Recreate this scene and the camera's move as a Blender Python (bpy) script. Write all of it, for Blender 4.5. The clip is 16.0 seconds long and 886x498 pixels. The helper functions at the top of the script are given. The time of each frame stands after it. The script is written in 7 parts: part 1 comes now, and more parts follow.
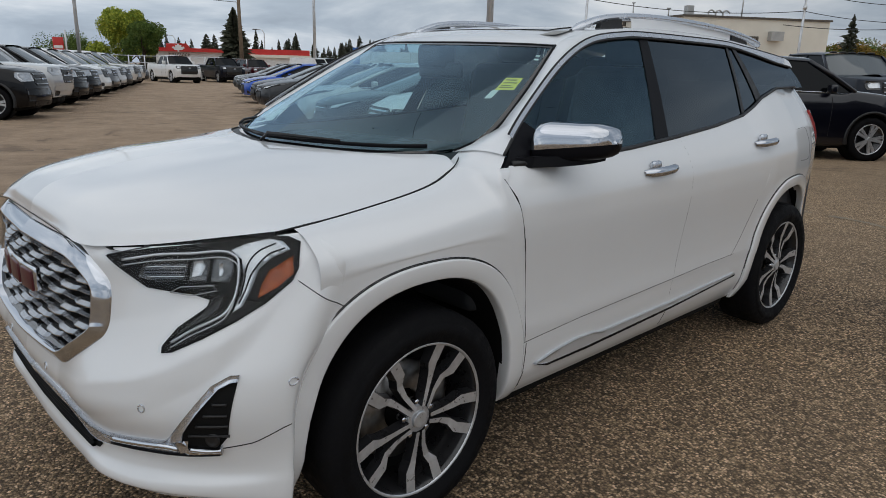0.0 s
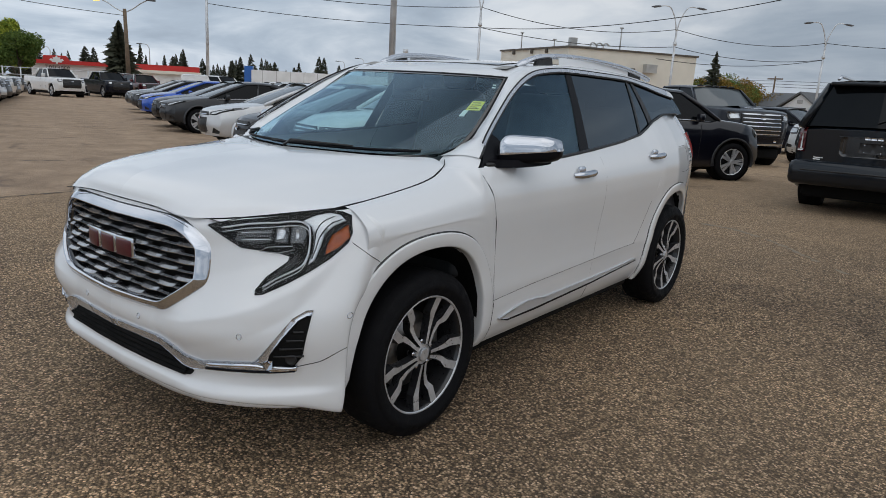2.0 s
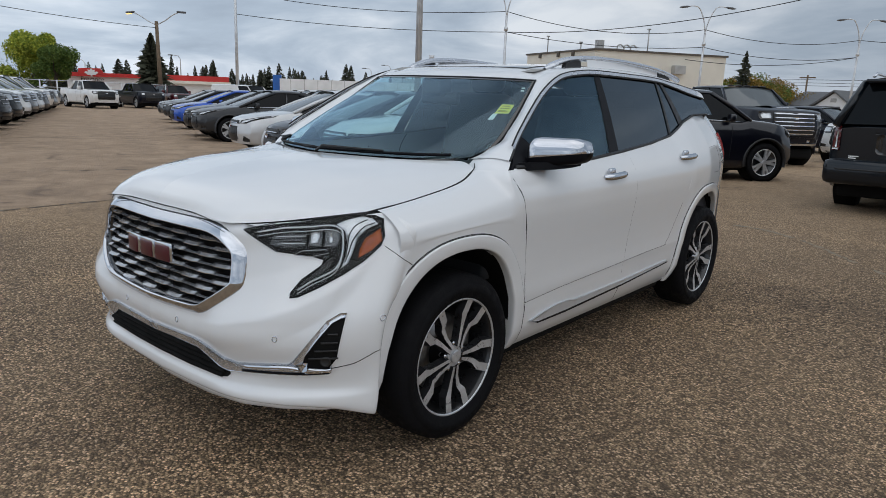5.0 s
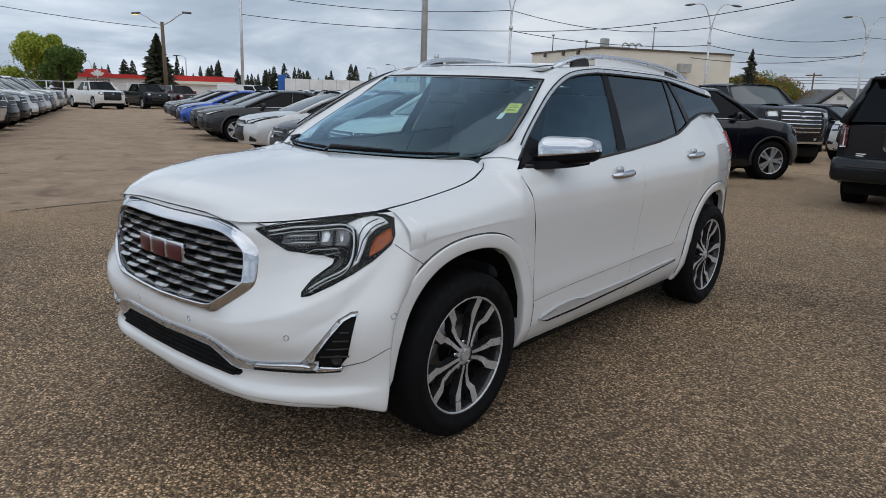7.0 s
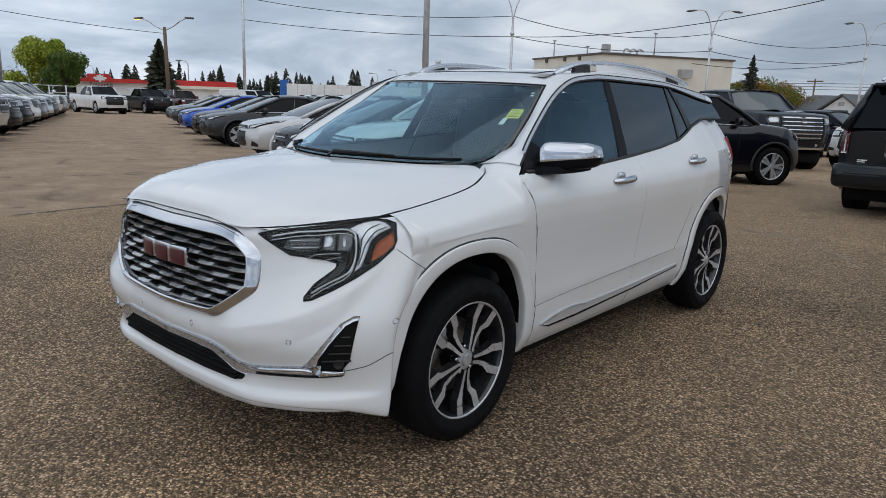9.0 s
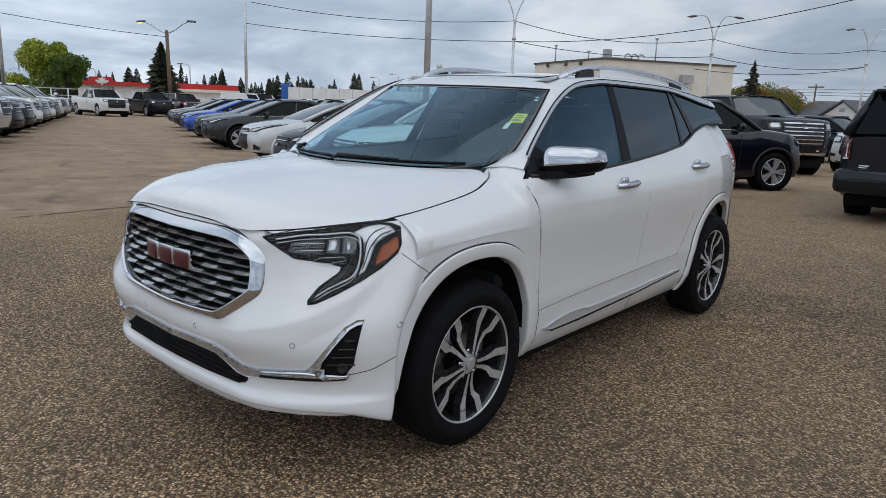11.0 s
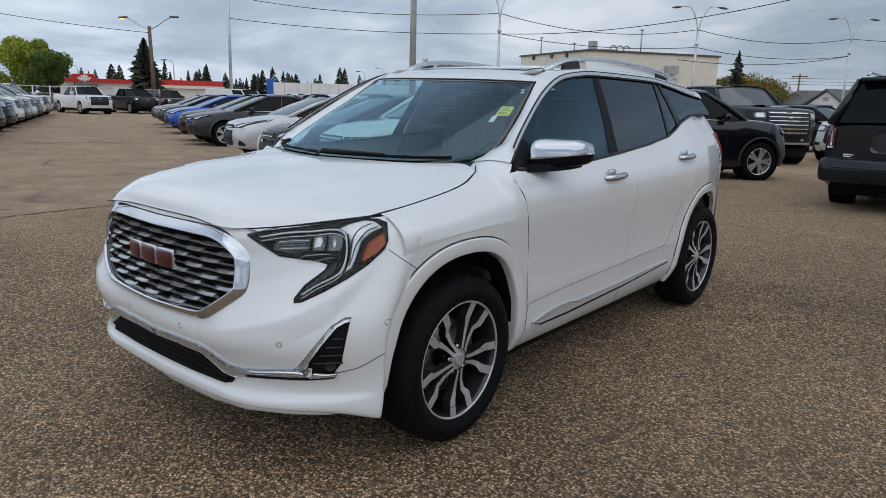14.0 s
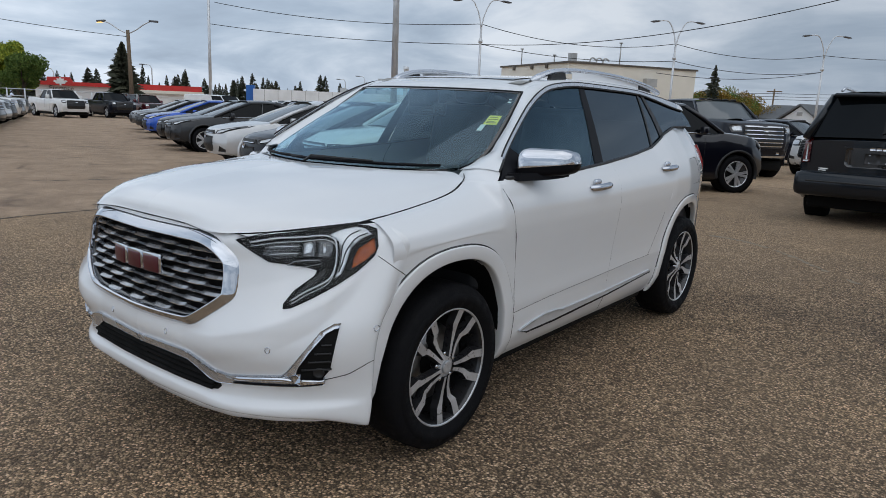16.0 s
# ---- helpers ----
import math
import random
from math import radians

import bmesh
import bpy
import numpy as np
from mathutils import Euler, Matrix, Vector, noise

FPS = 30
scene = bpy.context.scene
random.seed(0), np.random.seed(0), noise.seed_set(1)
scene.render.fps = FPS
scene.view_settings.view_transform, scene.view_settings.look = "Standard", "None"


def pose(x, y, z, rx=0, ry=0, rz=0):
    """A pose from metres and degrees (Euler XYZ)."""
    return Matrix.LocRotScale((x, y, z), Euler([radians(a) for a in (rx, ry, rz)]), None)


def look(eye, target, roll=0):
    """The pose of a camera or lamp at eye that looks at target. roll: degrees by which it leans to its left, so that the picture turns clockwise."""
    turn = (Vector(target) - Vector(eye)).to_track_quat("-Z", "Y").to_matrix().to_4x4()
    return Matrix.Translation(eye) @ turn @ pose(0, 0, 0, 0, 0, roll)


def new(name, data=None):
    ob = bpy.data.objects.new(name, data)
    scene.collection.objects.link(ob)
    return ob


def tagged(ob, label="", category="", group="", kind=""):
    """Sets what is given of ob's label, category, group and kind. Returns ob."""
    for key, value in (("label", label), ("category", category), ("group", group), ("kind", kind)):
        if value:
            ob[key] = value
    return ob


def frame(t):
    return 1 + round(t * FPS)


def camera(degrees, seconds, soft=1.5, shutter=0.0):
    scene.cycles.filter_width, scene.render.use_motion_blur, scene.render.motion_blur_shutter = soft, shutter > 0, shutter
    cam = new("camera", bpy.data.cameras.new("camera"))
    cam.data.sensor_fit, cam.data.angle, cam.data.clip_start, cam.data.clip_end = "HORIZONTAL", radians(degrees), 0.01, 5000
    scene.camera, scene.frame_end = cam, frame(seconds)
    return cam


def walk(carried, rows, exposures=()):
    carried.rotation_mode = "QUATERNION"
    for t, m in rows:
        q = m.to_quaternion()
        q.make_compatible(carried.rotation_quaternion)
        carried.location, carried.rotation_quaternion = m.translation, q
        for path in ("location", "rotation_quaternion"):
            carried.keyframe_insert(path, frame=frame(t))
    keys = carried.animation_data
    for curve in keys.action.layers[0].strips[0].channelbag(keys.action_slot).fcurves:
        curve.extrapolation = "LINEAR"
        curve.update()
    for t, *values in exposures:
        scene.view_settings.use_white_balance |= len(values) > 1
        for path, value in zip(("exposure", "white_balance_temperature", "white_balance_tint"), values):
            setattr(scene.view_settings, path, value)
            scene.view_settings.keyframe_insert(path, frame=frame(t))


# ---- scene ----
cam = camera(65.0, 16.0, soft=0.85)
PATH = [
    (0, (2.353, -1.311, 1.452), (0.954, 0.016, 0.923), 1.5),
    (0.1, (2.366, -1.382, 1.448), (0.967, -0.052, 0.922), 2.0),
    (0.2, (2.380, -1.457, 1.448), (0.985, -0.121, 0.925), 2.4),
    (0.3, (2.388, -1.536, 1.442), (1.009, -0.179, 0.932), 2.7),
    (0.4, (2.393, -1.608, 1.438), (1.046, -0.215, 0.940), 3.0),
    (0.5, (2.394, -1.671, 1.438), (1.080, -0.249, 0.940), 3.6),
    (0.6, (2.410, -1.726, 1.439), (1.115, -0.289, 0.934), 3.7),
    (0.7, (2.435, -1.771, 1.443), (1.147, -0.330, 0.931), 3.8),
    (1, (2.496, -1.892, 1.445), (1.220, -0.438, 0.937), 3.6),
    (1.5, (2.623, -2.051, 1.447), (1.419, -0.532, 0.954), 3.0),
    (2, (2.594, -2.132, 1.455), (1.408, -0.588, 0.997), 3.2),
    (2.5, (2.596, -2.155, 1.452), (1.388, -0.627, 0.994), 2.6),
    (3, (2.576, -2.154, 1.453), (1.362, -0.628, 1.008), 2.9),
    (3.5, (2.601, -2.155, 1.452), (1.381, -0.637, 0.996), 2.3),
    (4, (2.601, -2.148, 1.449), (1.348, -0.654, 1.003), 2.2),
    (6.5, (2.587, -2.175, 1.449), (1.342, -0.677, 0.996), 2.0),
    (7, (2.59, -2.177, 1.449), (1.329, -0.691, 0.999), 1.9),
    (7.5, (2.595, -2.178, 1.449), (1.337, -0.689, 1.003), 1.7),
    (8, (2.599, -2.176, 1.449), (1.329, -0.698, 0.998), 1.3),
    (8.5, (2.601, -2.182, 1.449), (1.328, -0.706, 1.001), 1.4),
    (9, (2.594, -2.186, 1.451), (1.328, -0.7, 1.015), 2.0),
    (11.5, (2.581, -2.193, 1.449), (1.313, -0.705, 1.029), 2.3),
    (12, (2.586, -2.191, 1.449), (1.328, -0.693, 1.035), 2.5),
    (12.5, (2.581, -2.189, 1.45), (1.333, -0.681, 1.036), 1.9),
    (13, (2.579, -2.19, 1.444), (1.327, -0.683, 1.045), 3.5),
    (13.5, (2.568, -2.176, 1.447), (1.328, -0.662, 1.031), 2.6),
    (14, (2.569, -2.171, 1.45), (1.328, -0.666, 1.009), 1.6),
    (14.5, (2.57, -2.179, 1.444), (1.344, -0.657, 1.018), 3.1),
    (15, (2.571, -2.188, 1.446), (1.339, -0.666, 1.04), 3.0),
    (15.5, (2.555, -2.201, 1.445), (1.339, -0.662, 1.055), 3.1),
    (16, (2.544, -2.203, 1.444), (1.346, -0.656, 1.03), 2.5),
]
walk(cam, [(t, look(eye, target, roll)) for t, eye, target, roll in PATH], exposures=[(0.0, -0.22, 6780, 10), (1.5, -0.13, 6700, 10), (7.0, -0.07, 6560, 10), (12.5, -0.07, 6420, 10), (16.0, -0.08, 6420, 10)])

# ---------------------------------------------------------------- world and light
world = bpy.data.worlds.new("overcast_sky")
scene.world = world
world.use_nodes = True
wn, wl = world.node_tree.nodes, world.node_tree.links
wn.clear()
w_out = wn.new("ShaderNodeOutputWorld")
w_bg = wn.new("ShaderNodeBackground")
w_sky = wn.new("ShaderNodeTexSky")
w_sky.sky_type = 'NISHITA'
w_sky.sun_disc = False
w_sky.sun_elevation = radians(58)
w_sky.sun_rotation = radians(115)
w_sky.dust_density = 3.0
w_tc = wn.new("ShaderNodeTexCoord")
w_sep = wn.new("ShaderNodeSeparateXYZ")
w_add = wn.new("ShaderNodeMath"); w_add.operation = 'MAXIMUM'; w_add.inputs[1].default_value = 0.02
w_addb = wn.new("ShaderNodeMath"); w_addb.operation = 'ADD'; w_addb.inputs[1].default_value = 0.20
w_div = wn.new("ShaderNodeVectorMath"); w_div.operation = 'DIVIDE'
w_comb = wn.new("ShaderNodeCombineXYZ")
w_n1 = wn.new("ShaderNodeTexNoise")
w_n1.inputs["Scale"].default_value = 0.95; w_n1.inputs["Detail"].default_value = 7; w_n1.inputs["Roughness"].default_value = 0.55
w_n1.inputs["Distortion"].default_value = 0.35
w_map = wn.new("ShaderNodeMapping"); w_map.inputs["Scale"].default_value = (1.0, 1.0, 1.0)
w_map.inputs["Location"].default_value = (3.1, 0.4, 0.0)
w_ramp = wn.new("ShaderNodeValToRGB")
cr_ = w_ramp.color_ramp
cr_.elements[0].position = 0.34; cr_.elements[0].color = (0.365, 0.445, 0.555, 1)
cr_.elements[1].position = 0.66; cr_.elements[1].color = (0.83, 0.895, 0.975, 1)
for pos_, col_ in ((0.43, (0.433, 0.525, 0.645, 1)), (0.50, (0.53, 0.62, 0.735, 1)), (0.58, (0.675, 0.755, 0.86, 1))):
    e_ = cr_.elements.new(pos_); e_.color = col_
w_mix = wn.new("ShaderNodeMixRGB"); w_mix.blend_type = 'MIX'; w_mix.inputs[0].default_value = 0.93
w_gain = wn.new("ShaderNodeMixRGB"); w_gain.blend_type = 'MULTIPLY'; w_gain.inputs[0].default_value = 1.0
w_gain.inputs[2].default_value = (0.10, 0.10, 0.10, 1)
wl.new(w_tc.outputs["Generated"], w_sep.inputs[0])
wl.new(w_sep.outputs["Z"], w_add.inputs[0])
wl.new(w_add.outputs[0], w_addb.inputs[0])
for k_ in ("X", "Y", "Z"):
    wl.new(w_addb.outputs[0], w_comb.inputs[k_])
wl.new(w_tc.outputs["Generated"], w_div.inputs[0])
wl.new(w_comb.outputs[0], w_div.inputs[1])
wl.new(w_div.outputs[0], w_map.inputs["Vector"])
wl.new(w_map.outputs[0], w_n1.inputs["Vector"])
wl.new(w_n1.outputs["Fac"], w_ramp.inputs[0])
wl.new(w_sky.outputs[0], w_gain.inputs[1])
wl.new(w_gain.outputs[0], w_mix.inputs[1])
wl.new(w_ramp.outputs[0], w_mix.inputs[2])
# the cloud deck is thicker towards the east
w_dot = wn.new("ShaderNodeVectorMath"); w_dot.operation = 'DOT_PRODUCT'; w_dot.inputs[1].default_value = (0.77, 0.63, 0.5)
w_thick = wn.new("ShaderNodeMapRange")
w_thick.inputs[1].default_value = -0.42; w_thick.inputs[2].default_value = 0.50; w_thick.inputs[3].default_value = 1.16; w_thick.inputs[4].default_value = 0.80
w_mul = wn.new("ShaderNodeVectorMath"); w_mul.operation = 'SCALE'
wl.new(w_tc.outputs["Generated"], w_dot.inputs[0])
wl.new(w_dot.outputs["Value"], w_thick.inputs[0])
wl.new(w_mix.outputs[0], w_mul.inputs[0])
wl.new(w_thick.outputs[0], w_mul.inputs["Scale"])
wl.new(w_mul.outputs[0], w_bg.inputs[0])
w_bg.inputs[1].default_value = 1.0
wl.new(w_bg.outputs[0], w_out.inputs[0])

sun_data = bpy.data.lights.new("sun", 'SUN')
sun_data.energy = 0.9
sun_data.angle = radians(100)
sun_data.color = (1.0, 0.995, 0.98)
sun = new("sun", sun_data)
sun.matrix_world = look((0, 0, 30), (-17, 8, 0))

# ---------------------------------------------------------------- materials
def mat(name, color, rough=0.5, metal=0.0, coat=0.0, spec=0.5, vary=0.0, vscale=8.0, bump=0.0, bscale=60.0, rand=0.0, emit=0.0):
    m = bpy.data.materials.new(name)
    m.use_nodes = True
    nt = m.node_tree
    b = nt.nodes["Principled BSDF"]
    b.inputs["Base Color"].default_value = (*color, 1)
    b.inputs["Roughness"].default_value = rough
    b.inputs["Metallic"].default_value = metal
    b.inputs["Coat Weight"].default_value = coat
    b.inputs["Coat Roughness"].default_value = 0.04
    b.inputs["Specular IOR Level"].default_value = spec
    if emit:
        b.inputs["Emission Color"].default_value = (*color, 1)
        b.inputs["Emission Strength"].default_value = emit
    tc = nt.nodes.new("ShaderNodeTexCoord")
    if vary:
        n = nt.nodes.new("ShaderNodeTexNoise")
        n.inputs["Scale"].default_value = vscale; n.inputs["Detail"].default_value = 6
        nt.links.new(tc.outputs["Object"], n.inputs["Vector"])
        r = nt.nodes.new("ShaderNodeMapRange")
        r.inputs[1].default_value = 0.3; r.inputs[2].default_value = 0.7
        r.inputs[3].default_value = 1 - vary; r.inputs[4].default_value = 1 + vary
        nt.links.new(n.outputs["Fac"], r.inputs[0])
        h = nt.nodes.new("ShaderNodeMixRGB"); h.blend_type = 'MULTIPLY'; h.inputs[0].default_value = 1
        h.inputs[1].default_value = (*color, 1)
        last = r.outputs[0]
        if rand:
            oi = nt.nodes.new("ShaderNodeObjectInfo")
            q = nt.nodes.new("ShaderNodeMapRange"); q.inputs[3].default_value = 1 - rand; q.inputs[4].default_value = 1 + rand
            nt.links.new(oi.outputs["Random"], q.inputs[0])
            mm = nt.nodes.new("ShaderNodeMath"); mm.operation = 'MULTIPLY'
            nt.links.new(last, mm.inputs[0]); nt.links.new(q.outputs[0], mm.inputs[1])
            last = mm.outputs[0]
        nt.links.new(last, h.inputs[2])
        nt.links.new(h.outputs[0], b.inputs["Base Color"])
        rr = nt.nodes.new("ShaderNodeMapRange")
        rr.inputs[1].default_value = 0.3; rr.inputs[2].default_value = 0.7
        rr.inputs[3].default_value = max(0.02, rough * (1 - vary)); rr.inputs[4].default_value = min(1, rough * (1 + vary))
        nt.links.new(n.outputs["Fac"], rr.inputs[0])
        nt.links.new(rr.outputs[0], b.inputs["Roughness"])
    if bump:
        n2 = nt.nodes.new("ShaderNodeTexNoise")
        n2.inputs["Scale"].default_value = bscale; n2.inputs["Detail"].default_value = 4
        nt.links.new(tc.outputs["Object"], n2.inputs["Vector"])
        bp = nt.nodes.new("ShaderNodeBump")
        bp.inputs["Strength"].default_value = bump; bp.inputs["Distance"].default_value = 0.01
        nt.links.new(n2.outputs["Fac"], bp.inputs["Height"])
        nt.links.new(bp.outputs[0], b.inputs["Normal"])
    return m


def glass_mat(name, tint, gloss=1.0, rough=0.0, sheen=(1, 1, 1), graze=0.8):
    """Tinted pane: clear to light in its tint, mirror-like at grazing angles."""
    m = bpy.data.materials.new(name)
    m.use_nodes = True
    nt = m.node_tree
    nt.nodes.clear()
    out = nt.nodes.new("ShaderNodeOutputMaterial")
    tr = nt.nodes.new("ShaderNodeBsdfTransparent"); tr.inputs[0].default_value = (*tint, 1)
    gl = nt.nodes.new("ShaderNodeBsdfGlossy"); gl.inputs["Roughness"].default_value = rough; gl.inputs[0].default_value = (*sheen, 1)
    fr = nt.nodes.new("ShaderNodeLayerWeight"); fr.inputs[0].default_value = 0.5
    pw = nt.nodes.new("ShaderNodeMath"); pw.operation = 'POWER'; pw.inputs[1].default_value = 4.0
    mu = nt.nodes.new("ShaderNodeMath"); mu.operation = 'MULTIPLY_ADD'; mu.inputs[1].default_value = graze; mu.inputs[2].default_value = 0.055 * gloss
    mx = nt.nodes.new("ShaderNodeMixShader")
    nt.links.new(fr.outputs["Facing"], pw.inputs[0])
    nt.links.new(pw.outputs[0], mu.inputs[0])
    nt.links.new(mu.outputs[0], mx.inputs[0])
    nt.links.new(tr.outputs[0], mx.inputs[1])
    nt.links.new(gl.outputs[0], mx.inputs[2])
    nt.links.new(mx.outputs[0], out.inputs[0])
    return m


def asphalt_mat():
    m = bpy.data.materials.new("weathered_asphalt")
    m.use_nodes = True
    nt = m.node_tree
    L = nt.links.new
    b = nt.nodes["Principled BSDF"]
    geo = nt.nodes.new("ShaderNodeNewGeometry")
    pos = geo.outputs["Position"]

    def noise_node(scale, detail, rough=0.55, dist=0.0):
        n = nt.nodes.new("ShaderNodeTexNoise")
        n.inputs["Scale"].default_value = scale; n.inputs["Detail"].default_value = detail
        n.inputs["Roughness"].default_value = rough; n.inputs["Distortion"].default_value = dist
        L(pos, n.inputs["Vector"])
        return n

    def ramp(src, stops):
        r = nt.nodes.new("ShaderNodeValToRGB")
        r.color_ramp.elements[0].position, r.color_ramp.elements[0].color = stops[0][0], (*stops[0][1], 1)
        r.color_ramp.elements[1].position, r.color_ramp.elements[1].color = stops[-1][0], (*stops[-1][1], 1)
        for p_, c_ in stops[1:-1]:
            e = r.color_ramp.elements.new(p_); e.color = (*c_, 1)
        L(src, r.inputs[0])
        return r

    def mix(kind, fac, a, c):
        x = nt.nodes.new("ShaderNodeMixRGB"); x.blend_type = kind
        if isinstance(fac, float):
            x.inputs[0].default_value = fac
        else:
            L(fac, x.inputs[0])
        L(a, x.inputs[1]); L(c, x.inputs[2])
        return x.outputs[0]

    # stones of the surface: cells of a centimetre, each with its own tone
    vor = nt.nodes.new("ShaderNodeTexVoronoi"); vor.inputs["Scale"].default_value = 98
    L(pos, vor.inputs["Vector"])
    sepc = nt.nodes.new("ShaderNodeSeparateColor"); L(vor.outputs["Color"], sepc.inputs[0])
    stone = ramp(sepc.outputs[0], [(0.0, (0.018, 0.013, 0.010)), (0.28, (0.085, 0.061, 0.038)), (0.58, (0.28, 0.203, 0.126)), (0.85, (0.58, 0.43, 0.285)), (1.0, (0.92, 0.73, 0.53))])
    vor2 = nt.nodes.new("ShaderNodeTexVoronoi"); vor2.inputs["Scale"].default_value = 170
    L(pos, vor2.inputs["Vector"])
    sepd = nt.nodes.new("ShaderNodeSeparateColor"); L(vor2.outputs["Color"], sepd.inputs[0])
    fine = ramp(sepd.outputs[1], [(0.0, (0.058, 0.040, 0.027)), (0.5, (0.203, 0.145, 0.093)), (1.0, (0.455, 0.335, 0.225))])
    base = mix('MIX', 0.22, stone.outputs[0], fine.outputs[0])
    gap = ramp(vor.outputs["Distance"], [(0.0, (1.12, 1.12, 1.12)), (0.42, (1.0, 1.0, 1.0)), (0.62, (0.50, 0.48, 0.46)), (0.85, (0.30, 0.29, 0.28))])
    base = mix('MULTIPLY', 1.0, base, gap.outputs[0])
    # sandy wear, damp and oil stains
    wear = noise_node(0.42, 8, 0.62, 0.4)
    wr = ramp(wear.outputs["Fac"], [(0.32, (0.72, 0.71, 0.70)), (0.5, (1.0, 0.98, 0.95)), (0.68, (1.30, 1.25, 1.16))])
    base = mix('MULTIPLY', 1.0, base, wr.outputs[0])
    sand = noise_node(0.11, 6, 0.6, 0.8)
    sr = ramp(sand.outputs["Fac"], [(0.42, (0, 0, 0)), (0.66, (1, 1, 1))])
    dust = noise_node(9.0, 5, 0.7)
    dr = ramp(dust.outputs["Fac"], [(0.3, (0.25, 0.180, 0.115)), (0.7, (0.46, 0.34, 0.225))])
    # the far lane is sandier
    sepp = nt.nodes.new("ShaderNodeSeparateXYZ"); L(pos, sepp.inputs[0])
    far = nt.nodes.new("ShaderNodeMapRange")
    far.inputs[1].default_value = 3.0; far.inputs[2].default_value = 12.0
    lane = nt.nodes.new("ShaderNodeVectorMath"); lane.operation = 'DOT_PRODUCT'; lane.inputs[1].default_value = (-0.65, 0.76, 0)
    L(pos, lane.inputs[0]); L(lane.outputs["Value"], far.inputs[0])
    fm = nt.nodes.new("ShaderNodeMath"); fm.operation = 'MULTIPLY_ADD'; fm.inputs[1].default_value = 0.68
    fs = nt.nodes.new("ShaderNodeMath"); fs.operation = 'MULTIPLY'; fs.inputs[1].default_value = 0.38
    L(sr.outputs[0], fs.inputs[0]); L(far.outputs[0], fm.inputs[0]); L(fs.outputs[0], fm.inputs[2])
    base = mix('MIX', fm.outputs[0], base, dr.outputs[0])
    # the smoother, greyer paving past the joint at x = -6
    jn = noise_node(0.7, 5, 0.6)
    jx = nt.nodes.new("ShaderNodeMath"); jx.operation = 'MULTIPLY_ADD'; jx.inputs[1].default_value = 0.5
    L(jn.outputs["Fac"], jx.inputs[0]); L(sepp.outputs[0], jx.inputs[2])
    jm = nt.nodes.new("ShaderNodeMapRange"); jm.inputs[1].default_value = -5.62; jm.inputs[2].default_value = -5.82
    jm.inputs[4].default_value = 0.72
    L(jx.outputs[0], jm.inputs[0])
    gn = noise_node(1.6, 9, 0.68, 0.6)
    gr = ramp(gn.outputs["Fac"], [(0.28, (0.195, 0.146, 0.108)), (0.5, (0.325, 0.24, 0.172)), (0.72, (0.46, 0.345, 0.248))])
    base = mix('MIX', jm.outputs[0], base, gr.outputs[0])
    stain = noise_node(0.9, 4, 0.5, 1.2)
    st = ramp(stain.outputs["Fac"], [(0.60, (1, 1, 1)), (0.74, (0.60, 0.60, 0.62))])
    base = mix('MULTIPLY', 1.0, base, st.outputs[0])
    lift = nt.nodes.new("ShaderNodeVectorMath"); lift.operation = 'MULTIPLY'; lift.inputs[1].default_value = (1.25, 1.20, 1.155)
    L(base, lift.inputs[0])
    base = lift.outputs[0]
    L(base, b.inputs["Base Color"])
    b.inputs["Roughness"].default_value = 0.82
    b.inputs["Specular IOR Level"].default_value = 0.35
    hsum = nt.nodes.new("ShaderNodeMath"); hsum.operation = 'MULTIPLY_ADD'; hsum.inputs[1].default_value = 0.5
    L(vor2.outputs["Distance"], hsum.inputs[0]); L(vor.outputs["Distance"], hsum.inputs[2])
    bp = nt.nodes.new("ShaderNodeBump"); bp.invert = True
    bp.inputs["Strength"].default_value = 1.0; bp.inputs["Distance"].default_value = 0.010
    L(hsum.outputs[0], bp.inputs["Height"])
    L(bp.outputs[0], b.inputs["Normal"])
    return m


M_GROUND = asphalt_mat()
M_WHITE = mat("white_paint", (0.79, 0.80, 0.81), 0.26, coat=1.0, vary=0.02, vscale=1.5)
M_CHROME = mat("chrome", (0.62, 0.64, 0.68), 0.06, metal=1.0, vary=0.03, vscale=4)
M_BLADE = mat("satin_chrome_blade", (0.46, 0.47, 0.49), 0.25, metal=0.9, coat=0.4, vary=0.04, vscale=9)
M_TRIM = mat("brushed_bright_trim", (0.66, 0.68, 0.71), 0.3, metal=0.45, coat=0.5, vary=0.05, vscale=10)
M_PILLAR = mat("dark_pillar_film", (0.006, 0.006, 0.008), 0.4, spec=0.1, vary=0.1, vscale=8)
M_SATIN = mat("satin_silver", (0.62, 0.65, 0.70), 0.27, metal=0.75, coat=0.5, vary=0.04, vscale=6)
M_BLACK = mat("black_plastic", (0.012, 0.012, 0.013), 0.45, vary=0.25, vscale=30, bump=0.08, bscale=300)
M_GLOSSBLACK = mat("gloss_black", (0.008, 0.008, 0.009), 0.08, coat=1.0, vary=0.1, vscale=10)
M_SEAM = mat("panel_gap", (0.015, 0.015, 0.016), 0.8, vary=0.2, vscale=20)
M_RUBBER = mat("tyre_rubber", (0.006, 0.006, 0.007), 0.8, spec=0.12, vary=0.35, vscale=22, bump=0.25, bscale=120)
M_ALLOY = mat("machined_alloy", (0.58, 0.59, 0.61), 0.30, metal=0.6, vary=0.12, vscale=40)
M_ALLOYDARK = mat("dark_alloy_pocket", (0.022, 0.022, 0.024), 0.3, metal=0.3, coat=0.5, vary=0.2, vscale=30)
M_STEEL = mat("brake_steel", (0.32, 0.31, 0.30), 0.4, metal=1.0, vary=0.3, vscale=30)
